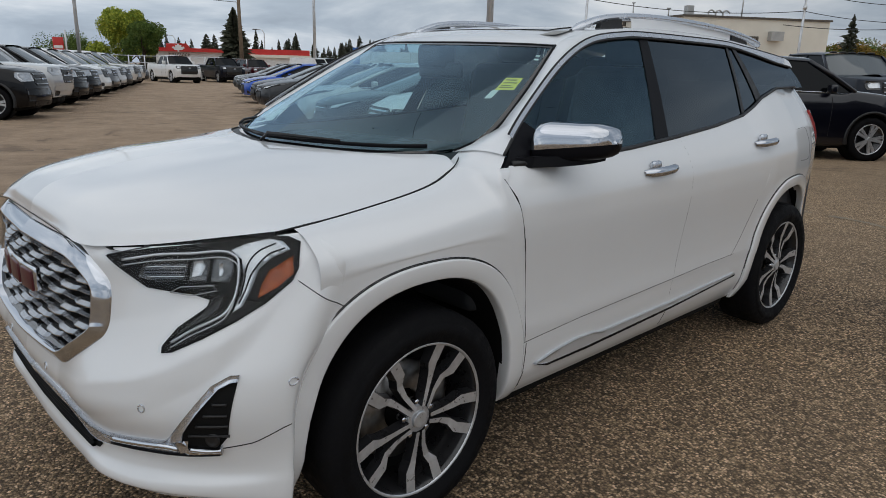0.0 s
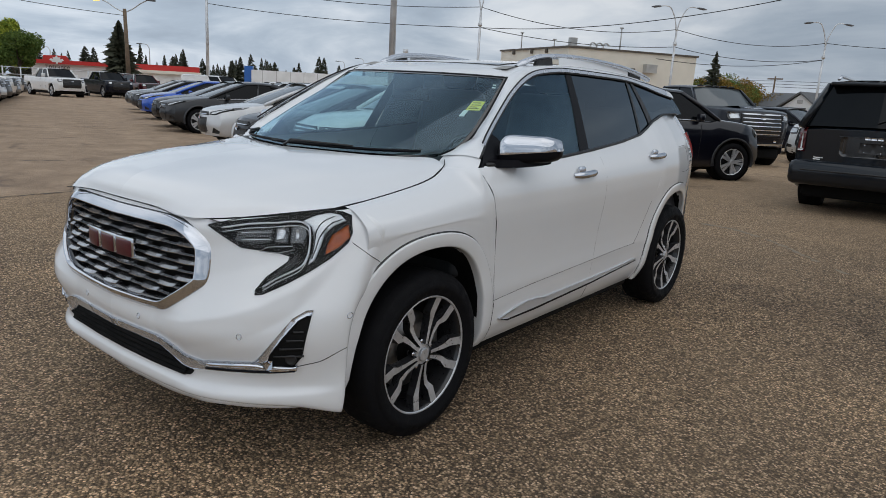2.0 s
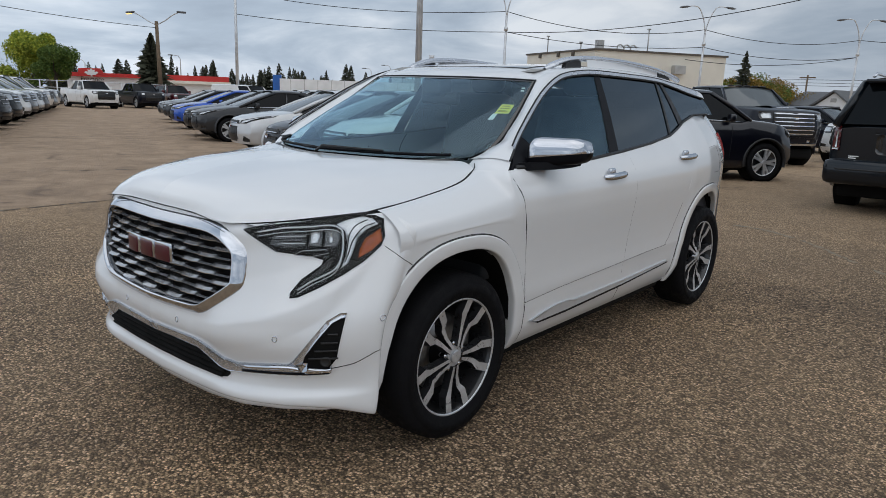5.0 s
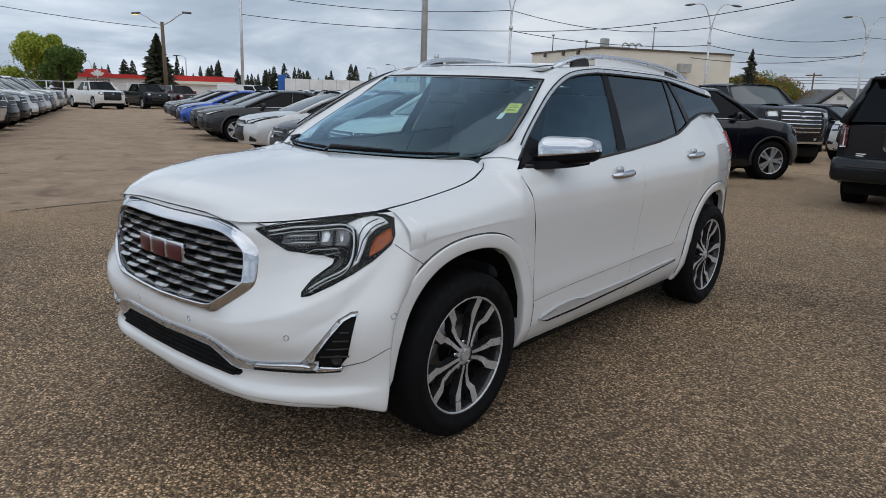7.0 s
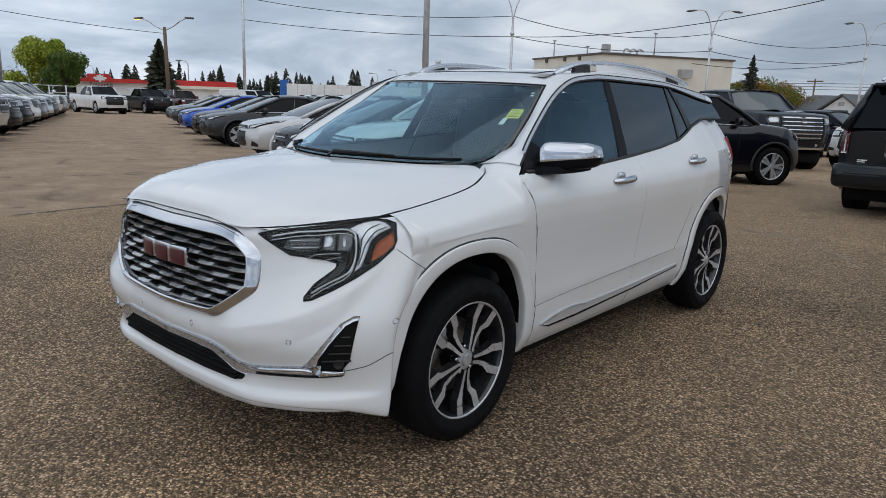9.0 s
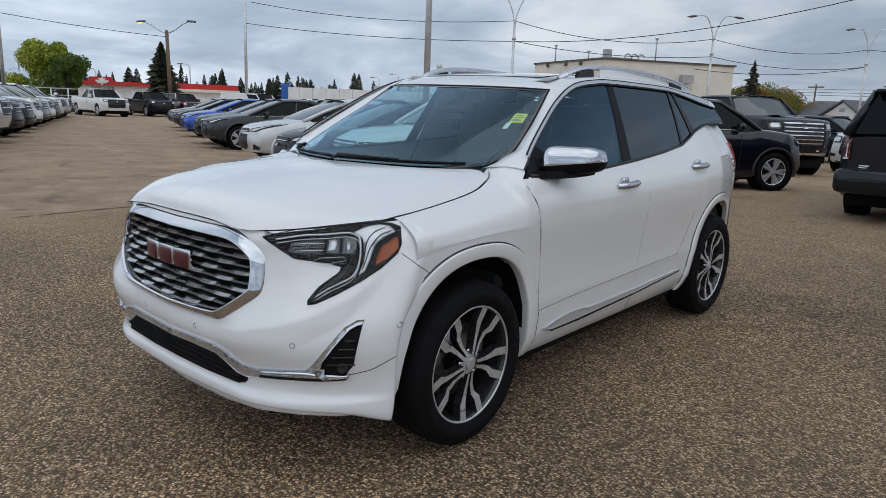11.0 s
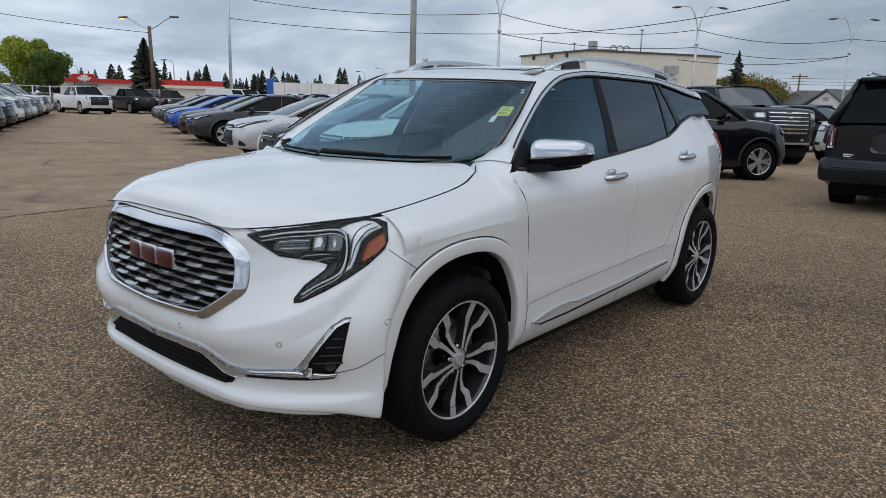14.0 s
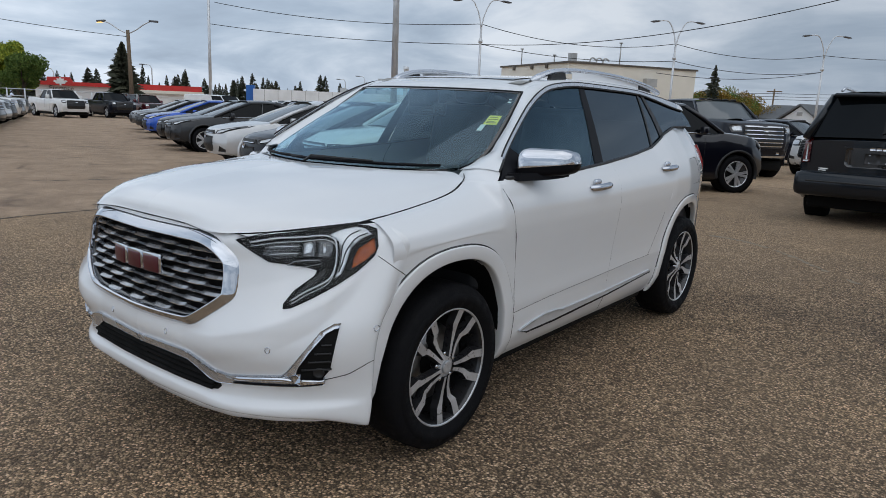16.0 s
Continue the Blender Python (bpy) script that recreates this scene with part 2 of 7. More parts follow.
M_UNDER = mat("dark_underbody", (0.007, 0.007, 0.007), 0.9, spec=0.15, vary=0.3, vscale=5)
M_CABIN = mat("dark_cabin_trim", (0.026, 0.028, 0.032), 0.6, vary=0.25, vscale=12, bump=0.1, bscale=150)
M_LEATHER = mat("grey_leather", (0.11, 0.112, 0.118), 0.5, vary=0.2, vscale=15, bump=0.15, bscale=120)
M_AMBER = mat("amber_lens", (0.32, 0.058, 0.002), 0.15, coat=0.35, spec=0.3, vary=0.25, vscale=45)
M_DARKRED = mat("smoked_red_lens", (0.09, 0.008, 0.010), 0.12, coat=1.0, vary=0.2, vscale=30)
M_RED = mat("red_lens", (0.38, 0.012, 0.014), 0.12, coat=1.0, vary=0.2, vscale=30)
M_BADGERED = mat("badge_red", (0.075, 0.008, 0.013), 0.35, coat=0.25, vary=0.12, vscale=40)
M_LAMPCLEAR = mat("lamp_reflector", (0.62, 0.64, 0.66), 0.16, metal=0.6, coat=1.0, vary=0.12, vscale=18)
M_LAMPGREY = mat("smoked_lamp_lens", (0.09, 0.093, 0.097), 0.08, metal=0.5, coat=1.0, vary=0.3, vscale=40)
M_YELLOW = mat("yellow_sticker", (0.88, 0.76, 0.10), 0.6, vary=0.1, vscale=60)
M_PAPER = mat("white_paper", (0.78, 0.78, 0.75), 0.7, vary=0.05, vscale=30)
M_PRINT = mat("olive_print", (0.30, 0.26, 0.03), 0.7, vary=0.1, vscale=80)
M_INK = mat("dark_ink", (0.05, 0.055, 0.05), 0.7, vary=0.1, vscale=80)
M_GLASS = glass_mat("windscreen_glass", (0.74, 0.91, 0.90), 1.8, sheen=(0.60, 0.82, 1.0))
M_GLASSSIDE = glass_mat("side_glass", (0.60, 0.78, 0.82), 1.0, sheen=(0.52, 0.78, 1.0))
M_GLASSDARK = glass_mat("privacy_glass", (0.05, 0.060, 0.066), 1.0, sheen=(0.74, 0.88, 1.0))
M_LENS = glass_mat("headlamp_lens", (0.93, 0.95, 0.96), 0.35, graze=0.3)

# ---------------------------------------------------------------- mesh helpers
def obj(name, verts, faces, material, parent=None, label="", smooth=True):
    me = bpy.data.meshes.new(name)
    me.from_pydata([tuple(map(float, v)) for v in verts], [], [tuple(int(i) for i in f) for f in faces])
    me.materials.append(material)
    if smooth:
        me.polygons.foreach_set("use_smooth", [True] * len(me.polygons))
    me.update()
    ob = new(name, me)
    if parent is not None:
        ob.parent = parent
    if label:
        tagged(ob, label)
    return ob


def root(name, m, label, category, group="", kind=""):
    ob = new(name)
    ob.empty_display_size = 0.2
    ob.matrix_world = m
    return tagged(ob, label, category, group, kind)


def join(*pieces):
    """Several (verts, faces) as one."""
    vs, fs, n = [], [], 0
    for v, f in pieces:
        vs += list(v)
        fs += [tuple(i + n for i in q) for q in f]
        n += len(v)
    return vs, fs


def mirror(piece):
    v, f = piece
    return [(-p[0], p[1], p[2]) for p in v], [tuple(reversed(q)) for q in f]


def both(piece):
    return join(piece, mirror(piece))


def move(piece, m):
    v, f = piece
    return [tuple(m @ Vector(p)) for p in v], f


def cr(points, n):
    """n points on a smooth curve through the given ones."""
    p = np.array(points, float)
    if len(p) == 2:
        t = np.linspace(0, 1, n)[:, None]
        return p[0] * (1 - t) + p[1] * t
    ext = np.vstack([2 * p[0] - p[1], p, 2 * p[-1] - p[-2]])
    s = np.linspace(0, len(p) - 1, n)
    i = np.minimum(s.astype(int), len(p) - 2)
    t = (s - i)[:, None]
    a, b, c, d = ext[i], ext[i + 1], ext[i + 2], ext[i + 3]
    return 0.5 * (2 * b + (c - a) * t + (2 * a - 5 * b + 4 * c - d) * t**2 + (3 * b - a - 3 * c + d) * t**3)


def sheet(g, closed=False):
    """Quads over a grid of points (rows, columns, 3)."""
    g = np.asarray(g, float)
    nu, nv = g.shape[:2]
    faces = []
    for i in range(nu - 1):
        for j in range(nv - (0 if closed else 1)):
            k = (j + 1) % nv
            faces.append((i * nv + j, i * nv + k, (i + 1) * nv + k, (i + 1) * nv + j))
    return [tuple(p) for p in g.reshape(-1, 3)], faces


def patch(rows, nu, nv):
    """A smooth sheet through a coarse grid of points."""
    a = np.array([cr(r, nv) for r in rows])
    b = np.array([cr(a[:, j], nu) for j in range(nv)])
    return b.transpose(1, 0, 2)


def box(x0, x1, y0, y1, z0, z1, bevel=0.0):
    b = bevel
    if not b:
        v = [(x, y, z) for z in (z0, z1) for y in (y0, y1) for x in (x0, x1)]
        return v, [(0, 2, 3, 1), (4, 5, 7, 6), (0, 1, 5, 4), (2, 6, 7, 3), (0, 4, 6, 2), (1, 3, 7, 5)]
    bm = bmesh.new()
    bmesh.ops.create_cube(bm, size=1)
    bmesh.ops.scale(bm, vec=(x1 - x0, y1 - y0, z1 - z0), verts=bm.verts)
    bmesh.ops.bevel(bm, geom=bm.edges[:], offset=b, segments=2, affect='EDGES', profile=0.5)
    bmesh.ops.translate(bm, vec=((x0 + x1) / 2, (y0 + y1) / 2, (z0 + z1) / 2), verts=bm.verts)
    bm.verts.index_update()
    out = [tuple(v.co) for v in bm.verts], [tuple(v.index for v in f.verts) for f in bm.faces]
    bm.free()
    return out


def tube(points, r, sides=6, cap=True, r2=None):
    """A round bar along a line of points, tapering from r to r2."""
    p = [Vector(q) for q in points]
    n = len(p)
    vs, fs = [], []
    up = Vector((0, 0, 1))
    for i in range(n):
        d = (p[min(i + 1, n - 1)] - p[max(i - 1, 0)]).normalized()
        a = d.cross(up)
        if a.length < 0.05:
            a = d.cross(Vector((1, 0, 0)))
        a.normalize()
        b = d.cross(a)
        rad = r if r2 is None else r + (r2 - r) * i / (n - 1)
        for k in range(sides):
            t = 2 * math.pi * k / sides
            vs.append(tuple(p[i] + (a * math.cos(t) + b * math.sin(t)) * rad))
    for i in range(n - 1):
        for k in range(sides):
            q = (k + 1) % sides
            fs.append((i * sides + k, i * sides + q, (i + 1) * sides + q, (i + 1) * sides + k))
    if cap:
        fs.append(tuple(reversed(range(sides))))
        fs.append(tuple((n - 1) * sides + k for k in range(sides)))
    return vs, fs


def lathe(profile, n=48, axis="x"):
    """Turn a profile of (along, radius) round an axis."""
    vs, fs = [], []
    m = len(profile)
    for k in range(n):
        t = 2 * math.pi * k / n
        c, s = math.cos(t), math.sin(t)
        for a, r in profile:
            vs.append((a, r * c, r * s) if axis == "x" else (r * c, r * s, a))
    for k in range(n):
        q = (k + 1) % n
        for i in range(m - 1):
            fs.append((k * m + i, k * m + i + 1, q * m + i + 1, q * m + i))
    return vs, fs


def prism(outline, a, b, axis="x"):
    """A flat outline of (u, v) points given depth from a to b."""
    n = len(outline)
    def at(u, v, w):
        return {"x": (w, u, v), "y": (u, w, v), "z": (u, v, w)}[axis]
    vs = [at(u, v, a) for u, v in outline] + [at(u, v, b) for u, v in outline]
    fs = [tuple(range(n)), tuple(reversed(range(n, 2 * n)))]
    fs += [(i, n + i, n + (i + 1) % n, (i + 1) % n) for i in range(n)]
    return vs, fs


def interp(x, xs, ys):
    return float(np.interp(x, xs, ys))


def ground_z(x, y):
    """The lot falls away gently towards the far rows."""
    s = -0.65 * x + 0.76 * y - 4.3
    return -0.0177 * 0.5 * (s + math.sqrt(s * s + 9)) + 0.0177 * 0.5 * (-4.3 + math.sqrt(4.3**2 + 9))


from mathutils.bvhtree import BVHTree
from mathutils.geometry import tessellate_polygon


def outward(piece, centre):
    """Turn the faces of an open sheet away from a point inside."""
    v, f = piece
    c = Vector(centre)
    tot = 0
    for q in f:
        a, b, d = Vector(v[q[0]]), Vector(v[q[1]]), Vector(v[q[2]])
        tot += (b - a).cross(d - a).dot((a + b + d) / 3 - c)
    return (v, f) if tot > 0 else (v, [tuple(reversed(q)) for q in f])

# ---------------------------------------------------------------- ground
def ground_sheet():
    def line(lo, hi):
        a = list(np.linspace(lo, hi, 61))
        far = [1.06 ** k * 12 for k in range(1, 90) if 1.06 ** k * 12 < 1500]
        return sorted([lo - f for f in far] + a + [hi + f for f in far])
    xs, ys = line(-60, 20), line(-12, 60)
    g = np.array([[(x, y, ground_z(x, y)) for y in ys] for x in xs])
    return sheet(g)


tagged(obj("ground", *ground_sheet(), M_GROUND), "brown-grey weathered asphalt lot with stones and sandy patches", "ground", kind="structure")


# tar joints and worn paint on the lot
M_TAR = mat("tar_joint", (0.085, 0.068, 0.052), 0.75, vary=0.35, vscale=4, bump=0.3, bscale=40)
M_WORN = mat("worn_pale_line", (0.27, 0.215, 0.15), 0.85, vary=0.3, vscale=9, bump=0.3, bscale=60)


def streak(name, pts, width, material, label, seed):
    """A thin ragged band on the ground, broken here and there."""
    rng = random.Random(seed)
    p = cr([(x, y, 0) for x, y in pts], 80)
    vs, fs = [], []
    on = True
    for i in range(len(p) - 1):
        if rng.random() < (0.05 if on else 0.3):
            on = not on
        d = p[i + 1] - p[i]
        d /= np.linalg.norm(d)
        n = np.array((-d[1], d[0], 0))
        w = width * rng.uniform(0.15, 0.6)
        for s in (-1, 1):
            q = p[i] + n * w * s + n * rng.uniform(-0.3, 0.3) * width
            vs.append((q[0], q[1], ground_z(q[0], q[1]) + 0.004))
        if i and on:
            k = 2 * i
            fs.append((k - 2, k - 1, k + 1, k))
    return tagged(obj(name, vs, fs, material, smooth=False), label, "ground mark", kind="structure")


streak("tar_joint", [(-5.75, -6), (-5.85, -2), (-5.89, 0.46), (-5.92, 1.05), (-5.95, 1.75), (-6.0, 5)], 0.05, M_TAR, "dark ragged joint between two asphalt surfaces", 1)
streak("tar_joint", [(-10.2, -2), (-9.53, 1.65), (-9.16, 3.2), (-8.6, 5.6)], 0.05, M_TAR, "thin dark crack across the asphalt lane", 2)
streak("tar_joint", [(-18.6, 3.6), (-18.2, 5.3), (-17.3, 7.5)], 0.09, M_TAR, "dark crack across the lane", 3)
streak("tar_joint", [(-14.4, 7.0), (-14.1, 8.3), (-13.6, 10)], 0.06, M_TAR, "dark crack before the sedans", 4)
streak("worn_line", [(-0.6, 6.5), (-0.13, 6.46), (0.33, 6.40), (0.72, 6.12), (1.0, 5.87), (1.4, 5.35), (1.9, 4.8)], 0.07, M_WORN, "worn pale line on the asphalt", 5)

# ---------------------------------------------------------------- the white SUV
# its own axes: nose towards -y, driver's side +x, front axle at y = 0, rear axle at y = 2.725
AXLE_F, AXLE_R, HUB_Z = 0.0, 2.725, 0.356
SUV = root("white_suv", pose(0, 0, 0), "glossy white compact SUV with chrome grille and dark glass, parked", "car")


def belt_z(y):
    return interp(y, (0.40, 0.62, 1.13, 1.48, 1.89, 2.20, 2.36, 2.50, 2.72, 3.10, 3.4), (1.118, 1.108, 1.122, 1.142, 1.173, 1.208, 1.247, 1.290, 1.334, 1.340, 1.33))


def glass_x(z):
    return 0.84 - 0.5 * (z - 1.12)


def side_x(y, z):
    """Half width of the body side."""
    zb = belt_z(y) if y > 0.4 else 1.118
    p = interp(min(z, 0.97), (0.24, 0.30, 0.36, 0.44, 0.50, 0.53, 0.60, 0.68, 0.76, 0.84, 0.91, 0.97),
               (0.815, 0.858, 0.884, 0.895, 0.900, 0.905, 0.904, 0.908, 0.915, 0.924, 0.930, 0.928))
    q = interp(y, (-0.50, -0.30, -0.1, 0.25, 2.4, 2.7, 3.0, 3.2, 3.4, 3.55, 3.64), (-0.05, -0.028, -0.012, 0.0, 0.0, -0.014, -0.052, -0.10, -0.19, -0.30, -0.46))
    if z > 0.97:
        t = min(1, (z - 0.97) / max(0.02, zb - 0.97))
        xb = glass_x(zb) + 0.012
        p = 0.928 + (xb - 0.928) * t**1.9
    return p + q


def arch(n, half, top, yc, z0=0.30, power=2.4, start=0.0):
    """Wheel opening from front to rear: (y, z) points."""
    out = []
    for t in np.linspace(math.pi - start, start, n):
        c, s = math.cos(t), math.sin(t)
        out.append((yc + half * math.copysign(abs(c) ** (2 / power), c), z0 + (top - z0) * abs(s) ** (2 / power)))
    return out


def arch_top(y, yc, half=0.45, top=0.865):
    d = abs(y - yc) / half
    return 0.30 + (top - 0.30) * (1 - d**2.4) ** (1 / 2.4) if d < 1 else 0.0


def side_panel(y_front, y_rear, z_low, z_high, ny, nz):
    """Part of the body side between two upright edges, over the wheel openings. Edges are functions of height share, heights of y."""
    g = np.zeros((ny, nz, 3))
    for i in range(ny):
        u = i / (ny - 1)
        for j in range(nz):
            s = j / (nz - 1)
            y = y_front(s) * (1 - u) + y_rear(s) * u
            lo = max(z_low(y), arch_top(y, AXLE_F), arch_top(y, AXLE_R))
            hi = z_high(y)
            z = lo + (hi - lo) * s
            g[i, j] = (side_x(y, z), y, z)
    return sheet(g)


HOOD_EDGE = [(0.762, -0.40, 1.000), (0.768, -0.28, 1.012), (0.768, -0.12, 1.030), (0.765, 0.06, 1.055), (0.755, 0.17, 1.078), (0.722, 0.275, 1.110), (0.66, 0.36, 1.130), (0.60, 0.40, 1.14)]


def fender():
    """Front wing between bumper, hood, door and wheel opening."""
    ys = np.concatenate([np.linspace(-0.36, 0.30, 34), np.linspace(0.315, 0.50, 12)])
    rows = []
    edge = cr(HOOD_EDGE[:6], 60)
    for y0 in ys:
        hx = float(np.interp(y0, edge[:, 1], edge[:, 0])); hz = float(np.interp(y0, edge[:, 1], edge[:, 2]))
        if y0 > 0.275:
            t = (y0 - 0.275) / 0.225
            hx, hz = 0.722 + (0.855 - 0.722) * min(1, t * 2.2), 1.110 + 0.006 * min(1, t * 2.2)
        lo = max(0.29 if y0 > 0.40 else 0.0, arch_top(y0, AXLE_F))
        sh = 0.90 + 0.05 * (y0 + 0.36)
        def at(z):
            return (side_x(y0, min(z, 0.97)), y0, z)
        top = (hx + 0.006, y0, hz - 0.002)
        sx = side_x(y0, sh)
        col = [at(lo + (sh - lo) * k / 4) for k in range(5)]
        col += [(sx - 0.004 - 0.10 * (sx - hx), y0, sh + (hz - sh) * 0.42), (hx + 0.40 * (sx - hx), y0, sh + (hz - sh) * 0.86), top]
        rows.append(cr(col, 36))
    g = np.array(rows)
    # the door edge leans back towards the sill
    for i, y0 in enumerate(ys):
        for j in range(36):
            z = g[i, j, 2]
            lim = interp(z, (0.29, 0.49, 0.65, 0.84, 1.0, 1.075, 1.13), (0.475, 0.469, 0.447, 0.413, 0.372, 0.335, 0.40))
            if y0 > 0.30:
                f = (y0 - 0.30) / 0.20
                g[i, j, 1] = 0.30 + f * (lim + 0.011 - 0.30)
    return sheet(g)


FASCIA = [  # plan outline of the nose at some heights: (z, points from the centre line to the wheel opening)
    [(0, -0.788, 0.276), (0.30, -0.783, 0.286), (0.50, -0.773, 0.302), (0.65, -0.700, 0.302), (0.78, -0.585, 0.290), (0.865, -0.460, 0.250)],
    [(0, -0.822, 0.284), (0.30, -0.817, 0.293), (0.50, -0.806, 0.308), (0.66, -0.732, 0.309), (0.80, -0.602, 0.297), (0.885, -0.470, 0.262)],
    [(0, -0.835, 0.300), (0.30, -0.830, 0.307), (0.50, -0.821, 0.319), (0.67, -0.744, 0.321), (0.81, -0.612, 0.314), (0.893, -0.472, 0.295)],
    [(0, -0.835, 0.328), (0.30, -0.830, 0.333), (0.50, -0.820, 0.342), (0.672, -0.741, 0.346), (0.812, -0.610, 0.347), (0.895, -0.470, 0.345)],
    [(0, -0.824, 0.36), (0.30, -0.817, 0.365), (0.50, -0.800, 0.372), (0.67, -0.716, 0.376), (0.805, -0.594, 0.38), (0.893, -0.470, 0.385)],
    [(0, -0.833, 0.43), (0.30, -0.825, 0.43), (0.50, -0.803, 0.43), (0.68, -0.715, 0.43), (0.81, -0.600, 0.44), (0.895, -0.470, 0.44)],
    [(0, -0.866, 0.53), (0.30, -0.858, 0.535), (0.50, -0.843, 0.54), (0.68, -0.765, 0.545), (0.825, -0.620, 0.55), (0.905, -0.480, 0.55)],
    [(0, -0.858, 0.60), (0.30, -0.846, 0.61), (0.50, -0.828, 0.62), (0.68, -0.745, 0.63), (0.825, -0.605, 0.64), (0.908, -0.465, 0.64)],
    [(0, -0.838, 0.73), (0.30, -0.825, 0.73), (0.50, -0.788, 0.73), (0.68, -0.695, 0.73), (0.82, -0.555, 0.735), (0.902, -0.420, 0.74)],
    [(0, -0.823, 0.85), (0.30, -0.809, 0.85), (0.50, -0.763, 0.85), (0.665, -0.655, 0.85), (0.795, -0.505, 0.855), (0.885, -0.375, 0.86)],
    [(0, -0.813, 0.925), (0.30, -0.799, 0.925), (0.49, -0.762, 0.925), (0.635, -0.645, 0.93), (0.755, -0.500, 0.935), (0.845, -0.365, 0.945)],
    [(0, -0.800, 0.965), (0.30, -0.789, 0.965), (0.475, -0.749, 0.955), (0.60, -0.633, 0.965), (0.705, -0.500, 0.98), (0.785, -0.370, 0.995)],
]


def fascia():
    rows = []
    for r in FASCIA:
        z = r[-1][2]
        k = max(0.0, min(1.0, (z - 0.30) / 0.565))
        y_end = min(-0.295, -0.445 * max(0.0, 1 - k**2.4) ** (1 / 2.4))
        if z < 0.3:
            y_end = -0.445
        if z < 0.96:
            rows.append(r + [(side_x(y_end, max(z, 0.27)) - (0.018 if z < 0.26 else 0), y_end, z)])
        else:
            rows.append(r + [(0.80, -0.33, 1.0)])
    g = patch(rows, 120, 96)
    # ridge rising from beside the grille towards the wing
    for i in range(g.shape[0]):
        for j in range(g.shape[1]):
            x, y, z = g[i, j]
            zc = interp(x, (0.28, 0.471, 0.647, 0.718, 0.795, 0.828, 0.849), (0.572, 0.598, 0.650, 0.685, 0.749, 0.806, 0.875))
            k = max(0.0, 1 - abs(z - zc) / (0.15 if z > zc else 0.10)) * max(0.0, min(1.0, (x - 0.30) / 0.22)) * max(0.0, min(1.0, (0.866 - x) / 0.07))
            g[i, j] = (x + 0.011 * k * min(1.0, x), y - 0.019 * k, z)
    return sheet(g)


def hood():
    front = [(0, -0.806, 0.972), (0.25, -0.800, 0.970), (0.43, -0.790, 0.958), (0.555, -0.679, 0.965), (0.66, -0.540, 0.982), (0.758, -0.405, 1.0)]
    r1 = [(0, -0.786, 1.020), (0.25, -0.776, 1.016), (0.43, -0.744, 1.000), (0.56, -0.624, 1.004), (0.665, -0.480, 1.006), (0.766, -0.330, 1.009)]
    r2 = [(0, -0.697, 1.068), (0.25, -0.684, 1.064), (0.44, -0.636, 1.047), (0.57, -0.496, 1.041), (0.67, -0.360, 1.030), (0.767, -0.200, 1.020)]
    r3 = [(0, -0.434, 1.112), (0.25, -0.417, 1.109), (0.45, -0.385, 1.093), (0.58, -0.289, 1.072), (0.675, -0.180, 1.058), (0.767, -0.030, 1.042)]
    r4 = [(0, -0.20, 1.136), (0.25, -0.18, 1.133), (0.45, -0.13, 1.114), (0.58, -0.05, 1.103), (0.675, 0.04, 1.090), (0.758, 0.14, 1.072)]
    r5 = [(0, -0.055, 1.143), (0.25, 0.0, 1.143), (0.45, 0.085, 1.140), (0.56, 0.20, 1.138), (0.63, 0.31, 1.134), (0.716, 0.285, 1.112)]
    return sheet(patch([front, r1, r2, r3, r4, r5], 40, 30))


WS_BASE = [(0, -0.03, 1.128), (0.25, 0.025, 1.128), (0.45, 0.11, 1.128), (0.56, 0.225, 1.128), (0.612, 0.37, 1.135)]
WS_LOW = [(0, 0.10, 1.198), (0.25, 0.14, 1.198), (0.45, 0.235, 1.198), (0.58, 0.345, 1.198), (0.676, 0.500, 1.200)]
WS_MID = [(0, 0.39, 1.335), (0.24, 0.415, 1.335), (0.43, 0.490, 1.335), (0.55, 0.590, 1.336), (0.638, 0.714, 1.337)]
WS_TOP = [(0, 0.81, 1.515), (0.22, 0.824, 1.515), (0.40, 0.866, 1.513), (0.495, 0.912, 1.511), (0.570, 0.960, 1.508)]


def windscreen():
    return sheet(patch([WS_BASE, WS_LOW, WS_MID, WS_TOP], 28, 24))


# upper edge of the side windows, and the roof edge above it
WIN_TOP = [(0.40, 1.150), (0.515, 1.234), (0.676, 1.333), (0.842, 1.426), (0.997, 1.493), (1.14, 1.532), (1.34, 1.553), (1.49, 1.559), (1.83, 1.556), (2.29, 1.545), (2.57, 1.513), (2.80, 1.478), (3.02, 1.452)]


def win_top(y):
    return interp(y, [p[0] for p in WIN_TOP], [p[1] for p in WIN_TOP])


def glass_pane(front, rear, low, ny=14, nz=10, inset=0.004):
    """A side window between two slanting edges given as (y at belt, y at top)."""
    g = np.zeros((ny, nz, 3))
    for i in range(ny):
        u = i / (ny - 1)
        yb = front[0] + (rear[0] - front[0]) * u
        yt = front[1] + (rear[1] - front[1]) * u
        zb, zt = low(yb), win_top(yt)
        for j in range(nz):
            s = j / (nz - 1)
            y, z = yb + (yt - yb) * s, zb + (zt - zb) * s
            g[i, j] = (glass_x(z) - inset + 0.006 * math.sin(math.pi * s), y, z)
    return sheet(g)


